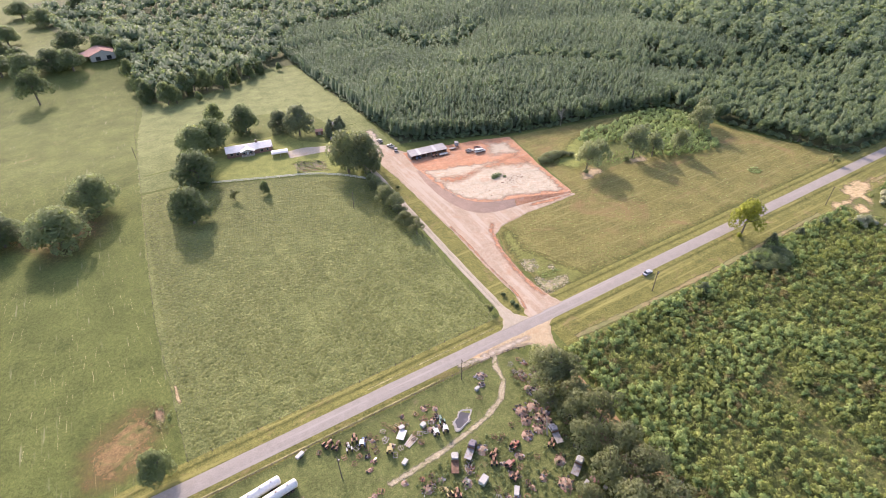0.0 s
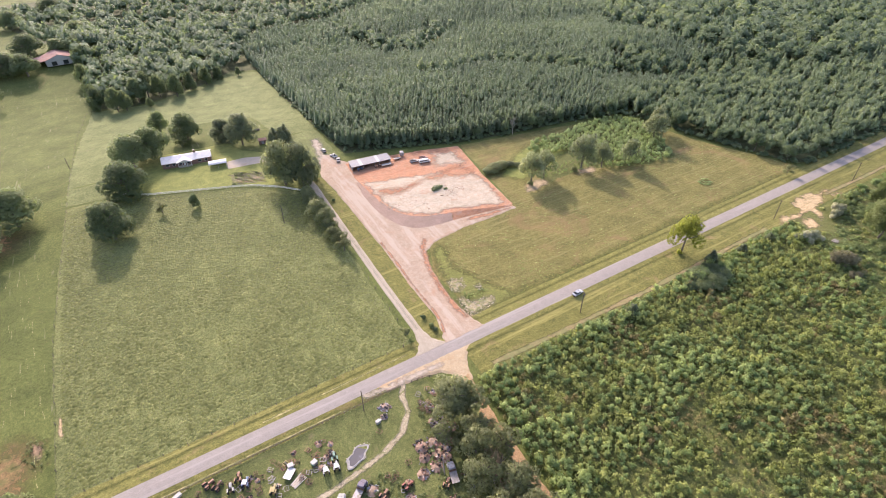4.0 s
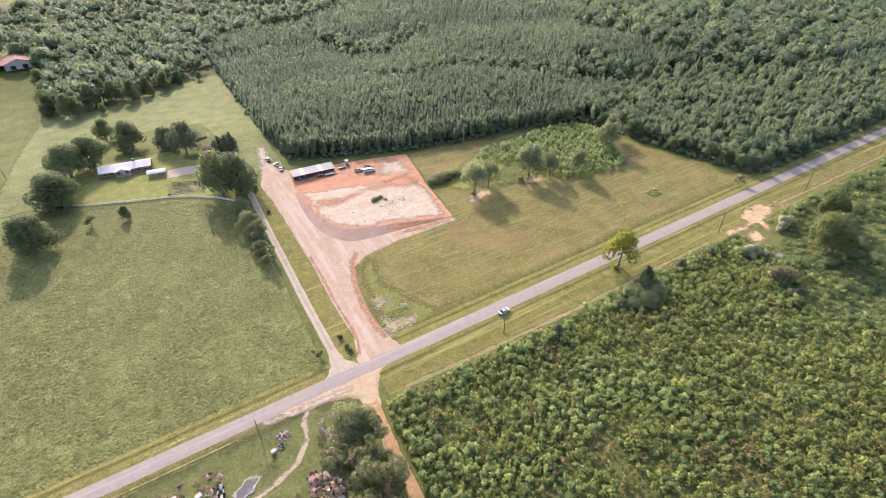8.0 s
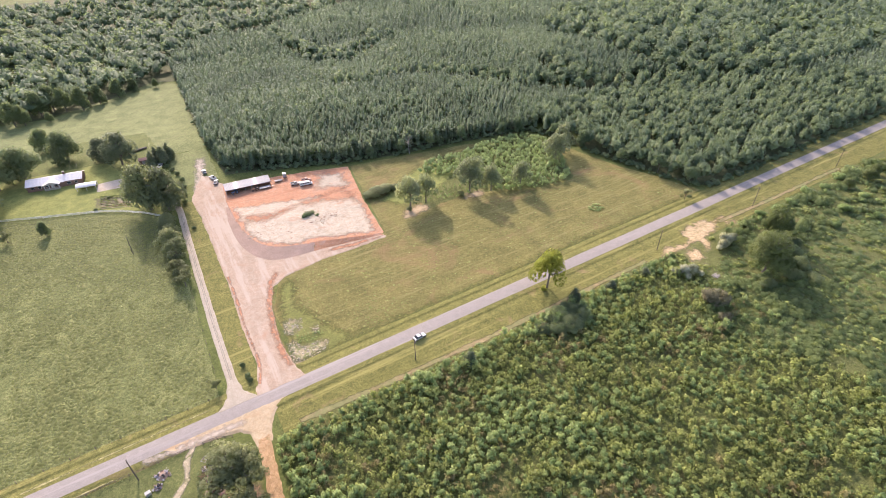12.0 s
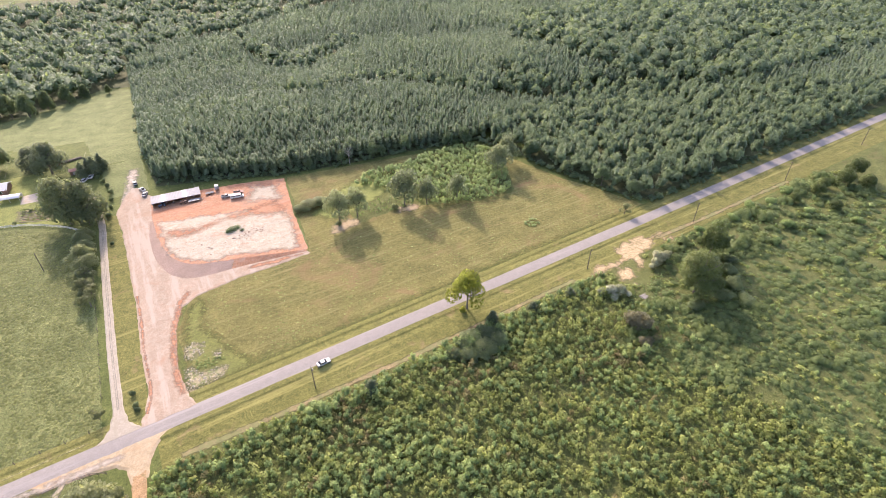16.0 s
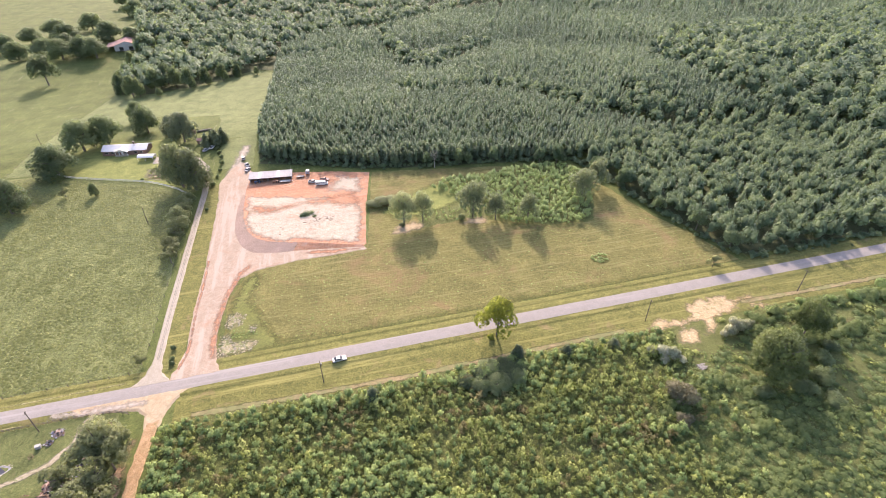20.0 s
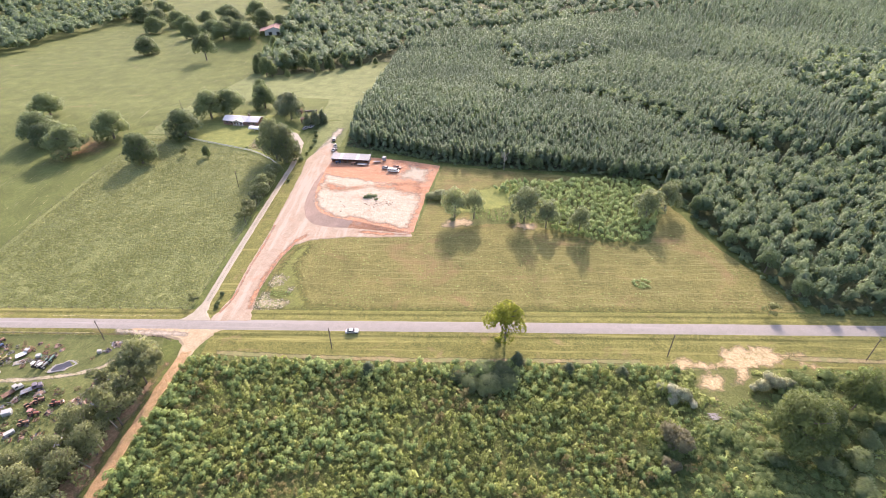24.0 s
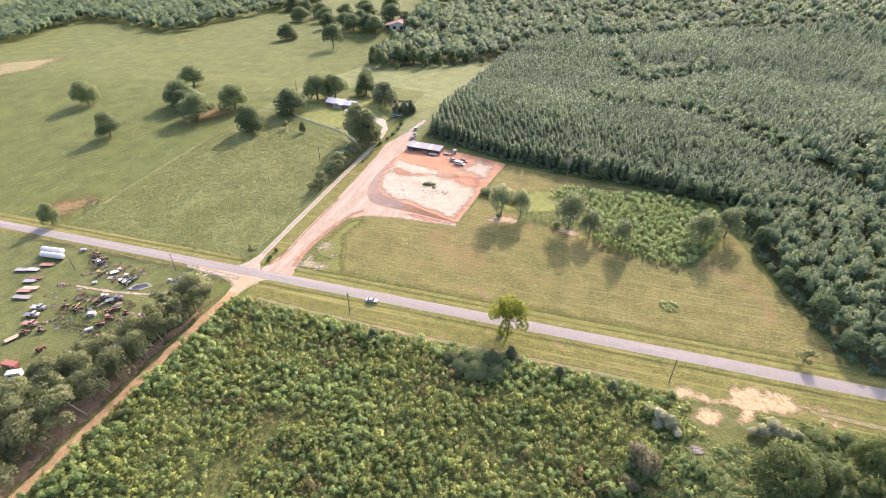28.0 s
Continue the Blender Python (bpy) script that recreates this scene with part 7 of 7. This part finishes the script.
def scrap_heap(x, y, rz, r, mats, label, seed, n=26):
    """A tangled pile: bars, sheets, drums and wheels, every piece a part, stacked from the ground up."""
    rng = random.Random(seed)
    e = thing("scrap_heap", x, y, rz, label, "scrap heap", "scrap heaps")
    for k in range(n):
        a, d = rng.uniform(0, 6.28), r * math.sqrt(rng.random())
        z = max(0.1, (1 - d / r) * r * 0.42 * rng.uniform(0.5, 1.1))
        p = (math.cos(a) * d, math.sin(a) * d * 0.75, z)
        t = (rng.uniform(-35, 35), rng.uniform(-35, 35), rng.uniform(0, 180))
        m = M[rng.choice(mats)]
        w = rng.random()
        if w < 0.4:
            L = rng.uniform(0.9, 2.2)
            part("bar", B(nb(), p, (L, 0.09, 0.09), *t), m, e)
        elif w < 0.72:
            part("sheet", B(nb(), p, (rng.uniform(0.5, 1.2), rng.uniform(0.3, 0.7), 0.05), *t), m, e)
        elif w < 0.86:
            q = Vector(p) + Vector((math.cos(t[2]) * 0.5, math.sin(t[2]) * 0.5, rng.uniform(-0.1, 0.4)))
            part("drum", C(nb(), p, q[:], 0.24, 0.24, 10), m, e)
        else:
            part("tyre", C(nb(), p, (p[0] + 0.05, p[1] + 0.05, p[2] + 0.2), 0.34, 0.34, 12), M["rubber"], e)
    part("base", C(nb(), (0, 0, -0.05), (0, 0, r * 0.22), r * 0.8, r * 0.3, 9), M["clod"], e, "earth and rubbish under the pile")


def crate(x, y, rz, s, mat, label, name="metal_cabinet", cat="cabinet"):
    e = thing(name, x, y, rz, label, cat, "cabinets in the scrap yard")
    part("body", B(nb(), (0, 0, s[2] / 2), s, bev=0.05), mat, e)
    part("lid", B(nb(), (0, 0, s[2] + 0.03), (s[0] + 0.06, s[1] + 0.06, 0.07), bev=0.02), M["off_white"], e)
    part("door", B(nb(), (0, -s[1] / 2 - 0.02, s[2] / 2), (s[0] * 0.8, 0.05, s[2] * 0.8)), M["off_white"], e)


def scrap_yard():
    tank_trailer(-100.5, -12.0, 187, 10.5, 1.25, M["white_paint"], "long white cylindrical tank on a chassis", "white tanks")
    tank_trailer(-97.0, -15.2, 187, 11.0, 1.25, M["white_paint"], "long white cylindrical tank beside another", "white tanks")
    TR = "old {} tractor rusting in the scrap yard grass"
    for x, y, rz, c, cab in ((-80, -7.6, 20, "orange", None), (-72.5, -10, 70, "orange", None), (-71, -12.6, 60, "blue", "white_paint"), (-75, -12, 80, "off_white", None), (-47.5, -18, 80, "teal", None), (-65, -18.5, 60, "yellow", "yellow"), (-51, -20.5, 85, "off_white", "white_paint"), (-48, -21, 75, "off_white", "white_paint"),
                             (-40, -35, 30, "orange", None), (-38, -40, 10, "red", "pink"), (-41.5, -37, 60, "orange", None), (-24, -41, 40, "orange", None), (-57, -38, 95, "yellow", None), (-55, -39.5, 70, "orange", None), (-39, -43.5, 20, "orange", None), (-50, -60, 80, "red", None), (-44, -67, 40, "red", None), (-62, -39, 20, "yellow", None), (-78, -9.5, 40, "rust", None), (-59, -52.5, 0, "pink", None), (-33.5, -36, 10, "red", None), (-64, -55, 30, "red", None)):
        word = {"off_white": "white", "rust": "rusty", "pink": "faded red", "teal": "green"}.get(c, c)
        tractor(x, y, rz, M[c], TR.format(word), cab=M[cab] if cab else None, size=0.95)
    for x, y, rz, c, bed in ((-45, -30.5, 40, "plum", "steel"), (-51, -31.5, 60, "off_white", "rust"), (-21, -39, 75, "grey_paint", "wood_grey"), (-22, -57, 60, "pink", "rust"), (-22, -50, 30, "off_white", "steel"), (-70, -47, 15, "off_white", "steel"), (-71.5, -43, 10, "grey_paint", "off_white"), (-66, -51, 10, "pink", "pink")):
        truck(x, y, rz, M[c], "old {} flatbed truck in the scrap yard".format({"off_white": "white", "grey_paint": "grey", "pink": "faded red", "plum": "purple"}[c]), M[bed])
    for x, y, rz, L, c, bed, word in ((-95, -20, 8, 6, "orange", "orange", "orange"), (-87, -34.5, 8, 6.5, "orange", "wood_new", "tan"), (-85, -40, 4, 7.5, "rust", "wood_grey", "grey"), (-91, -28.5, 5, 6, "rust", "rust", "rusty"), (-98, -24.5, 5, 5.5, "steel", "off_white", "white"), (-103, -26, 5, 5.5, "steel", "grey_paint", "grey"), (-60, -16, 35, 3.4, "steel", "white_paint", "white"), (-88, -36.5, 8, 5.5, "red", "pink", "faded red"), (-66, -59, 60, 4.5, "rust", "wood_new", "tan"), (-92, -31, 10, 5, "steel", "grey_paint", "grey")):
        trailer(x, y, rz + 9, L, 2.2, M[c], word + " flat farm trailer standing in grass", bed=M[bed], group="flat trailers")
    box_trailer(-47, -72, 30, 4.6, 2.3, 2.0, M["white_paint"], "white boxy camper trailer in grass")
    box_trailer(-53, -69, 5, 6.0, 2.3, 1.4, M["red"], "long red box trailer in grass", "red_trailer")
    box_trailer(-88, -6.9, 25, 2.6, 1.2, 0.7, M["off_white"], "small off-white trailer beside the pole fence")
    for x, y, rz, s, c in ((-47, -40, 25, (2.6, 1.8, 1.5), "white_paint"), (-32, -14, 10, (1.4, 1.0, 1.1), "off_white"), (-63, -24, 30, (1.8, 1.2, 0.8), "off_white"), (-23.5, -55, 20, (1.6, 1.0, 1.2), "off_white"), (-41, -47, 50, (2.6, 1.3, 1.0), "white_paint"), (-20, -58.5, 0, (1.0, 0.9, 1.0), "teal"), (-59, -14, 0, (1.6, 1.2, 1.2), "pink"), (-53, -16.5, 20, (1.6, 1.3, 1.2), "teal")):
        crate(x, y, rz, s, M[c], "{} metal cabinet standing in grass".format({"white_paint": "white", "off_white": "dirty white", "teal": "green", "pink": "faded red"}[c]))
    RUSTY, MIXED = ["rust", "rust", "rust", "steel", "pink"], ["steel", "grey_paint", "rust", "off_white", "plum"]
    for i, (x, y, r, mix, n) in enumerate(((-28, -10, 2.2, MIXED, 30), (-29.5, -13, 1.6, MIXED, 18), (-24.6, -27.6, 2.6, RUSTY, 40), (-20.6, -28.2, 2.6, RUSTY, 40), (-25.4, -31, 2.2, RUSTY, 30), (-21.4, -32, 2.6, RUSTY, 40), (-18.6, -31.5, 2.0, MIXED, 26), (-23.6, -35.2, 2.4, RUSTY, 30), (-28, -35, 2.4, RUSTY, 26), (-28, -52, 2.8, RUSTY, 34), (-42, -32, 2.4, MIXED, 26), (-61, -34, 2.0, RUSTY, 22), (-51, -38, 2.0, MIXED, 22), (-16, -17, 1.6, RUSTY, 16), (-17.5, -22, 2.0, MIXED, 20), (-25, -46, 2.2, RUSTY, 24), (-20, -34, 2.4, RUSTY, 26), (-34, -39, 1.8, RUSTY, 18), (-76, -29, 2.0, MIXED, 18))):
        scrap_heap(x, y, i * 50, r, mix, "tangled heap of {} scrap metal on grass".format("rusty" if mix is RUSTY else "grey and rusty"), 40 + i, n)
    for i, (x, y, c) in enumerate(((-67, -13, "rust"), (-53, -17.5, "rust"), (-56, -21, "rust"), (-60, -12.3, "yellow"), (-68, -11, "rust"), (-13.5, -11, "orange"), (-17, -11.5, "steel"), (-15.5, -15.5, "orange"), (-62, -19.5, "steel"), (-57, -13.5, "rust"), (-33, -17, "rust"), (-36, -42, "orange"), (-45, -44, "rust"), (-53, -45, "grey_paint"), (-62, -43, "rust"), (-48, -35, "rust"), (-58, -36, "yellow"), (-30, -42, "rust"), (-27, -57, "red"), (-31, -47, "orange"), (-65, -15, "steel"), (-83, -8.6, "rust"), (-74, -34, "steel"), (-36, -32, "rust"), (-30, -30, "rust"), (-51, -47, "rust"), (-54, -50, "off_white"))):
        implement(x, y, i * 67, M[c], "{} farm implement lying in grass".format({"off_white": "white", "grey_paint": "grey", "steel": "grey steel", "rust": "rusty"}.get(c, "faded " + c)), i)
    rng = random.Random(77)
    for i in range(126):
        x, y = (rng.uniform(-78, -46), rng.uniform(-21, -9)) if i >= 96 else (rng.uniform(-62, -32), rng.uniform(-50, -30)) if i < 44 else (rng.uniform(-19, -10.5), rng.uniform(-46, -13)) if i < 74 else (rng.uniform(-72, -48), rng.uniform(-19, -10)) if i < 84 else (rng.uniform(-92, -60), rng.uniform(-46, -28))
        if i % 3 == 0:
            scrap_heap(x, y, i * 31, rng.uniform(0.9, 1.5), RUSTY if i % 2 else MIXED, "small pile of rusty machine parts in weeds", 300 + i, 9)
        else:
            implement(x, y, i * 47, M[("rust", "rust", "rust", "orange", "steel", "red")[i % 6]], "rusty machine frame half hidden in weeds", 50 + i)
    e = thing("lumber_stack", -17.6, -27.0, 108, "long weathered boards dumped beside the scrap heaps", "lumber")
    for k in range(6):
        part("board", B(nb(), (rng.uniform(-2.4, 2.4), (k - 2.5) * 0.5, 0.2 + 0.08 * (k % 3)), (3.4 - 0.3 * (k % 3), 0.24, 0.08), 0, rng.uniform(-6, 6), rng.uniform(-14, 14)), M["wood_grey"], e)
    e = thing("lumber_stack", -58.5, -19, 25, "loose stack of pale boards on the grass", "lumber")
    for k in range(7):
        part("board", B(nb(), (0, (k - 3) * 0.32, 0.1 + 0.05 * (k % 2)), (4.2 - 0.2 * (k % 3), 0.24, 0.08), 0, 0, k * 1.5 - 4), M["wood_new"] if k % 2 else M["off_white"], e)
    e = thing("garden_pond", -41.5, -20.5, 20, "small dark lined pond ringed with stones", "pond")
    bm = nb()
    shore = [1.0 + 0.22 * math.sin(2 * a + 0.6) + 0.12 * math.sin(5 * a + 2.0) for a in np.linspace(0, 6.283, 34, endpoint=False)]
    vs = [bm.verts.new((math.cos(a) * 3.4 * k, math.sin(a) * 2.1 * k, 0.1)) for a, k in zip(np.linspace(0, 6.283, 34, endpoint=False), shore)]
    bm.faces.new(vs)
    part("water", bm, M["pond"], e, "dark still water")
    bm = nb()
    ring = [[bm.verts.new((math.cos(a) * 3.4 * k * f, math.sin(a) * 2.1 * k * f, z)) for a, k in zip(np.linspace(0, 6.283, 34, endpoint=False), shore)] for f, z in ((0.86, 0.13), (1.0, 0.20), (1.16, 0.06))]
    for lo, hi in zip(ring, ring[1:]):
        for k in range(34):
            bm.faces.new((lo[k], hi[k], hi[(k + 1) % 34], lo[(k + 1) % 34]))
    part("liner", bm, M["liner"], e, "pale grey pond liner folded over the rim")
    rng = random.Random(3)
    for k in range(34):
        a = 6.283 * k / 34 + rng.uniform(-0.08, 0.08)
        s = rng.uniform(0.08, 0.34)
        bm = nb()
        bmesh.ops.create_icosphere(bm, subdivisions=1, radius=s, matrix=Matrix.Translation((math.cos(a) * shore[k] * rng.uniform(3.4, 4.2), math.sin(a) * shore[k] * rng.uniform(2.1, 2.7), 0.12)) @ Matrix.Diagonal((1, 0.8, 0.55, 1)))
        for v in bm.verts:
            v.co += Vector((rng.uniform(-1, 1), rng.uniform(-1, 1), rng.uniform(-1, 1))) * 0.06
        part("stone", bm, M["stone"], e)


scrap_yard()


# ---- things on the clay pad ----
def pad_z(x, y):
    return float(rise(x, y)) + pad_height(x, y)


def at_pad(e, x, y):
    e.location.z = pad_z(x, y) + 0.02


def pad_things():
    e = van(57, 117.5, -8, M["white_paint"], "long white passenger van parked on the pad")
    at_pad(e, 57, 117.5)
    e = car(58.5, 121.5, -6, M["pink"], "faded red pickup truck parked on the pad", "pickup_truck", "pickup", 0.22)
    at_pad(e, 58.5, 121.5)
    e = car(52.5, 120.8, -10, M["off_white"], "white pickup truck parked on the pad", "pickup_truck", "pickup", 0.22)
    at_pad(e, 52.5, 120.8)
    box_trailer(50, 131, 80, 2.4, 1.8, 1.8, M["grey_paint"], "small grey box trailer by the pines", lift=0.15)
    tractor(33.5, 126.6, 180, M["orange"], "orange tractor parked before the shed", "machines by the shed", size=1.0)
    tractor(24, 129, 200, M["blue"], "blue tractor under the shed roof", "machines by the shed", size=1.0)
    for x, y in ((29, 129.5), (27, 129)):
        implement(x, y, 80, M["rust"], "rusty implement under the shed roof", int(x), "machines by the shed")
    trailer(38.2, 125.6, -4, 5.5, 2.0, M["steel"], "low trailer loaded with pale boards by the shed", lift=0.2, load=M["off_white"])
    trailer(46, 128.5, -4, 4.0, 1.8, M["rust"], "low rusty trailer on the clay by the pines", lift=0.2)
    rng = random.Random(9)
    e = thing("brush_pile", 48.5, 89.5, 0, "heap of cut green brush on pale clay", "brush pile", z=pad_z(48.5, 89.5))
    v, f, n = leaf_cloud(np.random.default_rng(4), [(0, 0, 0.4, 2.2, 0.45), (2.4, 0.8, 0.3, 1.5, 0.45), (-2.0, -0.6, 0.3, 1.5, 0.45), (3.6, -2.4, 0.2, 1.0, 0.4)], 340, 0.26, 0.9, -0.3, 0.7)
    link_part("leaves", tri_mesh("leaves", v, f, M["oak"], np.full(len(v), 0.4), n), e)
    for k in range(8):
        a = rng.uniform(0, 6.28)
        part("stick", C(nb(), (math.cos(a), math.sin(a), 0.1), (math.cos(a) * 3, math.sin(a) * 2.4, rng.uniform(0.2, 0.9)), 0.06, 0.03, 5), M["dead_wood"], e)
    for k in range(46):
        x, y = (rng.gauss(54, 4.5), rng.gauss(82.5, 2.2)) if k < 34 else (rng.uniform(24, 38), rng.uniform(76, 92))
        s = rng.uniform(0.14, 0.42)
        e = thing("clay_clod", x, y, rng.uniform(0, 360), "lump of dark dug earth on pale clay", "clod", "clods on the pad", z=pad_z(x, y))
        bm = nb()
        bmesh.ops.create_icosphere(bm, subdivisions=1, radius=s, matrix=Matrix.Translation((0, 0, s * 0.25)) @ Matrix.Diagonal((1.3, 0.9, 0.6, 1)))
        for v in bm.verts:
            v.co += Vector((rng.uniform(-1, 1), rng.uniform(-1, 1), rng.uniform(-1, 1))) * s * 0.25
        part("lump", bm, M["clod"], e)


pad_things()

e = thing("board_stack", 173, -36, 10, "low broken stack of grey weathered boards in weeds", "lumber", lift=0.1)
for k in range(8):
    part("board", B(nb(), (0.5 * math.sin(k * 2.3), (k - 3.5) * 0.3, 0.28 + 0.07 * (k % 3)), (2.3 + 0.9 * (k * 7 % 4) / 3, 0.24, 0.05), 0, 2.0 * math.sin(k), 7 * math.sin(k * 1.7)), M["wood_grey"], e)
for x in (-0.9, 0.8):
    part("bearer", B(nb(), (x, 0, 0.12), (0.15, 2.4, 0.24)), M["wood_grey"], e)

for k in range(9):
    e = thing("crop_row", -28.3, 146.9 + k * 1.55, -22, "low green crop row in brown soil", "crop row", "crop rows", 0.12)
    rng2 = np.random.default_rng(60 + k)
    for a in np.sort(rng2.uniform(-7.6 + k % 2, 7.4 - k % 3, 24 if k > 4 else 7 if k in (0, 2) else 12)):
        v, f, n = leaf_cloud(rng2, [(0, 0, 0, rng2.uniform(0.2, 0.55), 0.6)], 14, 0.18, 0.9, -0.3, 0.7, OCTA)
        plant = link_part("plant", tri_mesh("plant", v, f, M["thicket"] if k % 3 else M["grey_leaf"], np.full(len(v), 0.3 + 0.07 * k), n), e)
        plant.location = (float(a), float(rng2.uniform(-0.35, 0.35)), 0.10)
    part("ridge", B(nb(), (0.3 * math.sin(k), 0, 0.0), (14.2 - 0.5 * (k % 3), 0.7, 0.10), bev=0.04), M["earth"] if k in (1, 3) else M["soil"], e)


def loose_stones():
    rng = np.random.default_rng(31)
    bits = []
    for k in range(5):
        v, f = OCTA
        bits.append((v * (1 + rng.uniform(-0.3, 0.3, v.shape)) * np.array([1, 0.8, 0.5]), f))
    xs, ys = [], []
    for spot in ([(17, 24), (18, 29), (21, 30.5), (25, 27.5), (23.5, 23), (18.5, 21.5)], [(25.5, 22.5), (29, 22), (29.5, 19), (26, 18)], [(15.5, 9), (16, 19), (19, 19), (20.5, 15.5), (30, 13.5), (27.5, 9.5), (21, 8)]):
        x, y = points_in(spot, 0.8, rng, 0.6)
        k = np.array([noise.noise(Vector((a * 0.5, b * 0.5, 3.0))) for a, b in zip(x, y)]) + rng.uniform(-0.3, 0.3, len(x)) > -0.12
        xs.append(x[k])
        ys.append(y[k])
    x, y = np.concatenate(xs), np.concatenate(ys)
    s = rng.uniform(0.12, 0.55, len(x)) * rng.uniform(0.6, 1.1, len(x))
    wood("loose_stones", "scattered pale stones among weeds", "stones", M["stone"], [spread(bits, x, y, s, s, rng.uniform(0, 6.28, len(x)), rng, z=rise(x, y) + 0.1)])
    x, y = points_in(PAD_OUT + PAD_IN[::-1], 0.75, rng, 0.5)
    s = rng.uniform(0.07, 0.24, len(x))
    near = np.array([min(math.hypot(a - p[0], b - p[1]) for p in PAD_IN) for a, b in zip(x, y)])
    top = np.array([pad_height(a, b) for a, b in zip(x, y)])
    wood("bank_rubble", "broken clods and stones on the gravel bank", "rubble", M["clod"], [spread(bits, x, y, s, s, rng.uniform(0, 6.28, len(x)), rng, z=rise(x, y) + np.clip(top * (1 - near / 4.2), 0.2, 2.0))])
    x, y = points_in([(20, 17), (24, 15.5), (29, 15.5), (29, 18.5), (25, 19), (24, 23), (20, 21)], 1.1, rng, 0.5)
    s = rng.uniform(0.3, 0.8, len(x))
    x2, y2 = points_in([(167, -27), (180, -31), (190, -29), (187, -40), (178, -46), (166, -43)], 1.15, rng, 0.5)
    k = np.hypot(x2 - 173, y2 + 36) > 2.4
    x, y, s = np.r_[x, x2[k]], np.r_[y, y2[k]], np.r_[s, rng.uniform(0.25, 0.75, int(k.sum()))]
    wood("low_weeds", "low green weeds on open ground", "weeds", M["sapling"], [spread(BUSHES, x, y, s * 1.4, s * 0.7, rng.uniform(0, 6.28, len(x)), rng, z=rise(x, y) + 0.06)])
    vs, fs = [], []
    for k in range(210):
        cx, cy = rng.uniform(-215, -119), rng.uniform(6, 118)
        a, n = radians(90 + 0.32 * (cx + 135) + rng.normal(0, 4)), int(rng.uniform(3, 8))
        for q in range(n):
            if rng.random() < 0.75:
                px, py = cx + math.cos(a) * q * 0.95 + rng.normal(0, 0.06), cy + math.sin(a) * q * 0.95
                w, o = rng.uniform(0.05, 0.15), len(vs)
                ex, ey = math.cos(a) * rng.uniform(0.35, 0.6), math.sin(a) * rng.uniform(0.35, 0.6)
                nx, ny = -math.sin(a) * w, math.cos(a) * w
                z = float(rise(px, py)) + 0.03
                vs += [(px - ex, py - ey, z), (px + nx, py + ny, z), (px + ex, py + ey, z), (px - nx, py - ny, z), (px, py, z + 0.10)]
                fs += [(o, o + 3, o + 4), (o + 3, o + 2, o + 4), (o + 2, o + 1, o + 4), (o + 1, o, o + 4)]
    tagged(new("straw_wisps", mesh_of("straw_wisps", vs, fs, M["dry_hay"])), "thin lines of pale hay left on the mown meadow", "hay", kind="stuff")
    area = [(20, 12), (210, 12), (196, 70), (176, 50), (90, 62), (74, 56), (28, 50), (20, 36)]
    x, y = points_in(area, 4.2, rng, 0.5)
    k = rng.uniform(size=len(x)) < 0.5
    x, y = x[k], y[k]
    s = rng.uniform(0.18, 0.62, len(x))
    cx, cy = points_in([(163, 22), (170, 22), (171, 28), (164, 28)], 1.6, rng, 0.5)
    x, y, s = np.r_[x, cx], np.r_[y, cy], np.r_[s, np.full(len(cx), 1.5)]
    wood("field_weeds", "scattered dark weeds in the open field", "weeds", M["scrub"], [spread(BUSHES, x, y, s * 1.2, s * 0.6, rng.uniform(0, 6.28, len(x)), rng)])
    x, y = points_in([(-21, -22), (-19, -12), (-10, -13), (-9, -40), (-13, -62), (-30, -62), (-34, -50), (-26, -40)], 1.5, rng, 0.5)
    x2, y2 = points_in([(-64, -30), (-36, -28), (-30, -40), (-34, -52), (-60, -48)], 1.4, rng, 0.5)
    x3, y3 = points_in([(-116, -4.6), (-24, -4.8), (-24, -6.2), (-116, -6.4)], 0.65, rng, 0.4)
    x4, y4 = points_in([(-125, 28), (-124, 33.5), (-119, 34), (-116.8, 27), (-119, 22), (-123, 24)], 1.5, rng, 0.5)
    k = np.hypot(x4 + 121, y4 - 28) > 2.4
    x2, y2 = np.r_[x2, x4[k]], np.r_[y2, y4[k]]
    x, y = np.r_[x, x2, x3], np.r_[y, y2, y3]
    s = np.r_[rng.uniform(0.45, 1.35, len(x) - len(x3)), rng.uniform(0.18, 0.5, len(x3))]
    wood("yard_weeds", "rank weeds growing through the scrap", "weeds", M["oak"], [spread(BUSHES, x, y, s, s * 0.9, rng.uniform(0, 6.28, len(x)), rng)])


loose_stones()
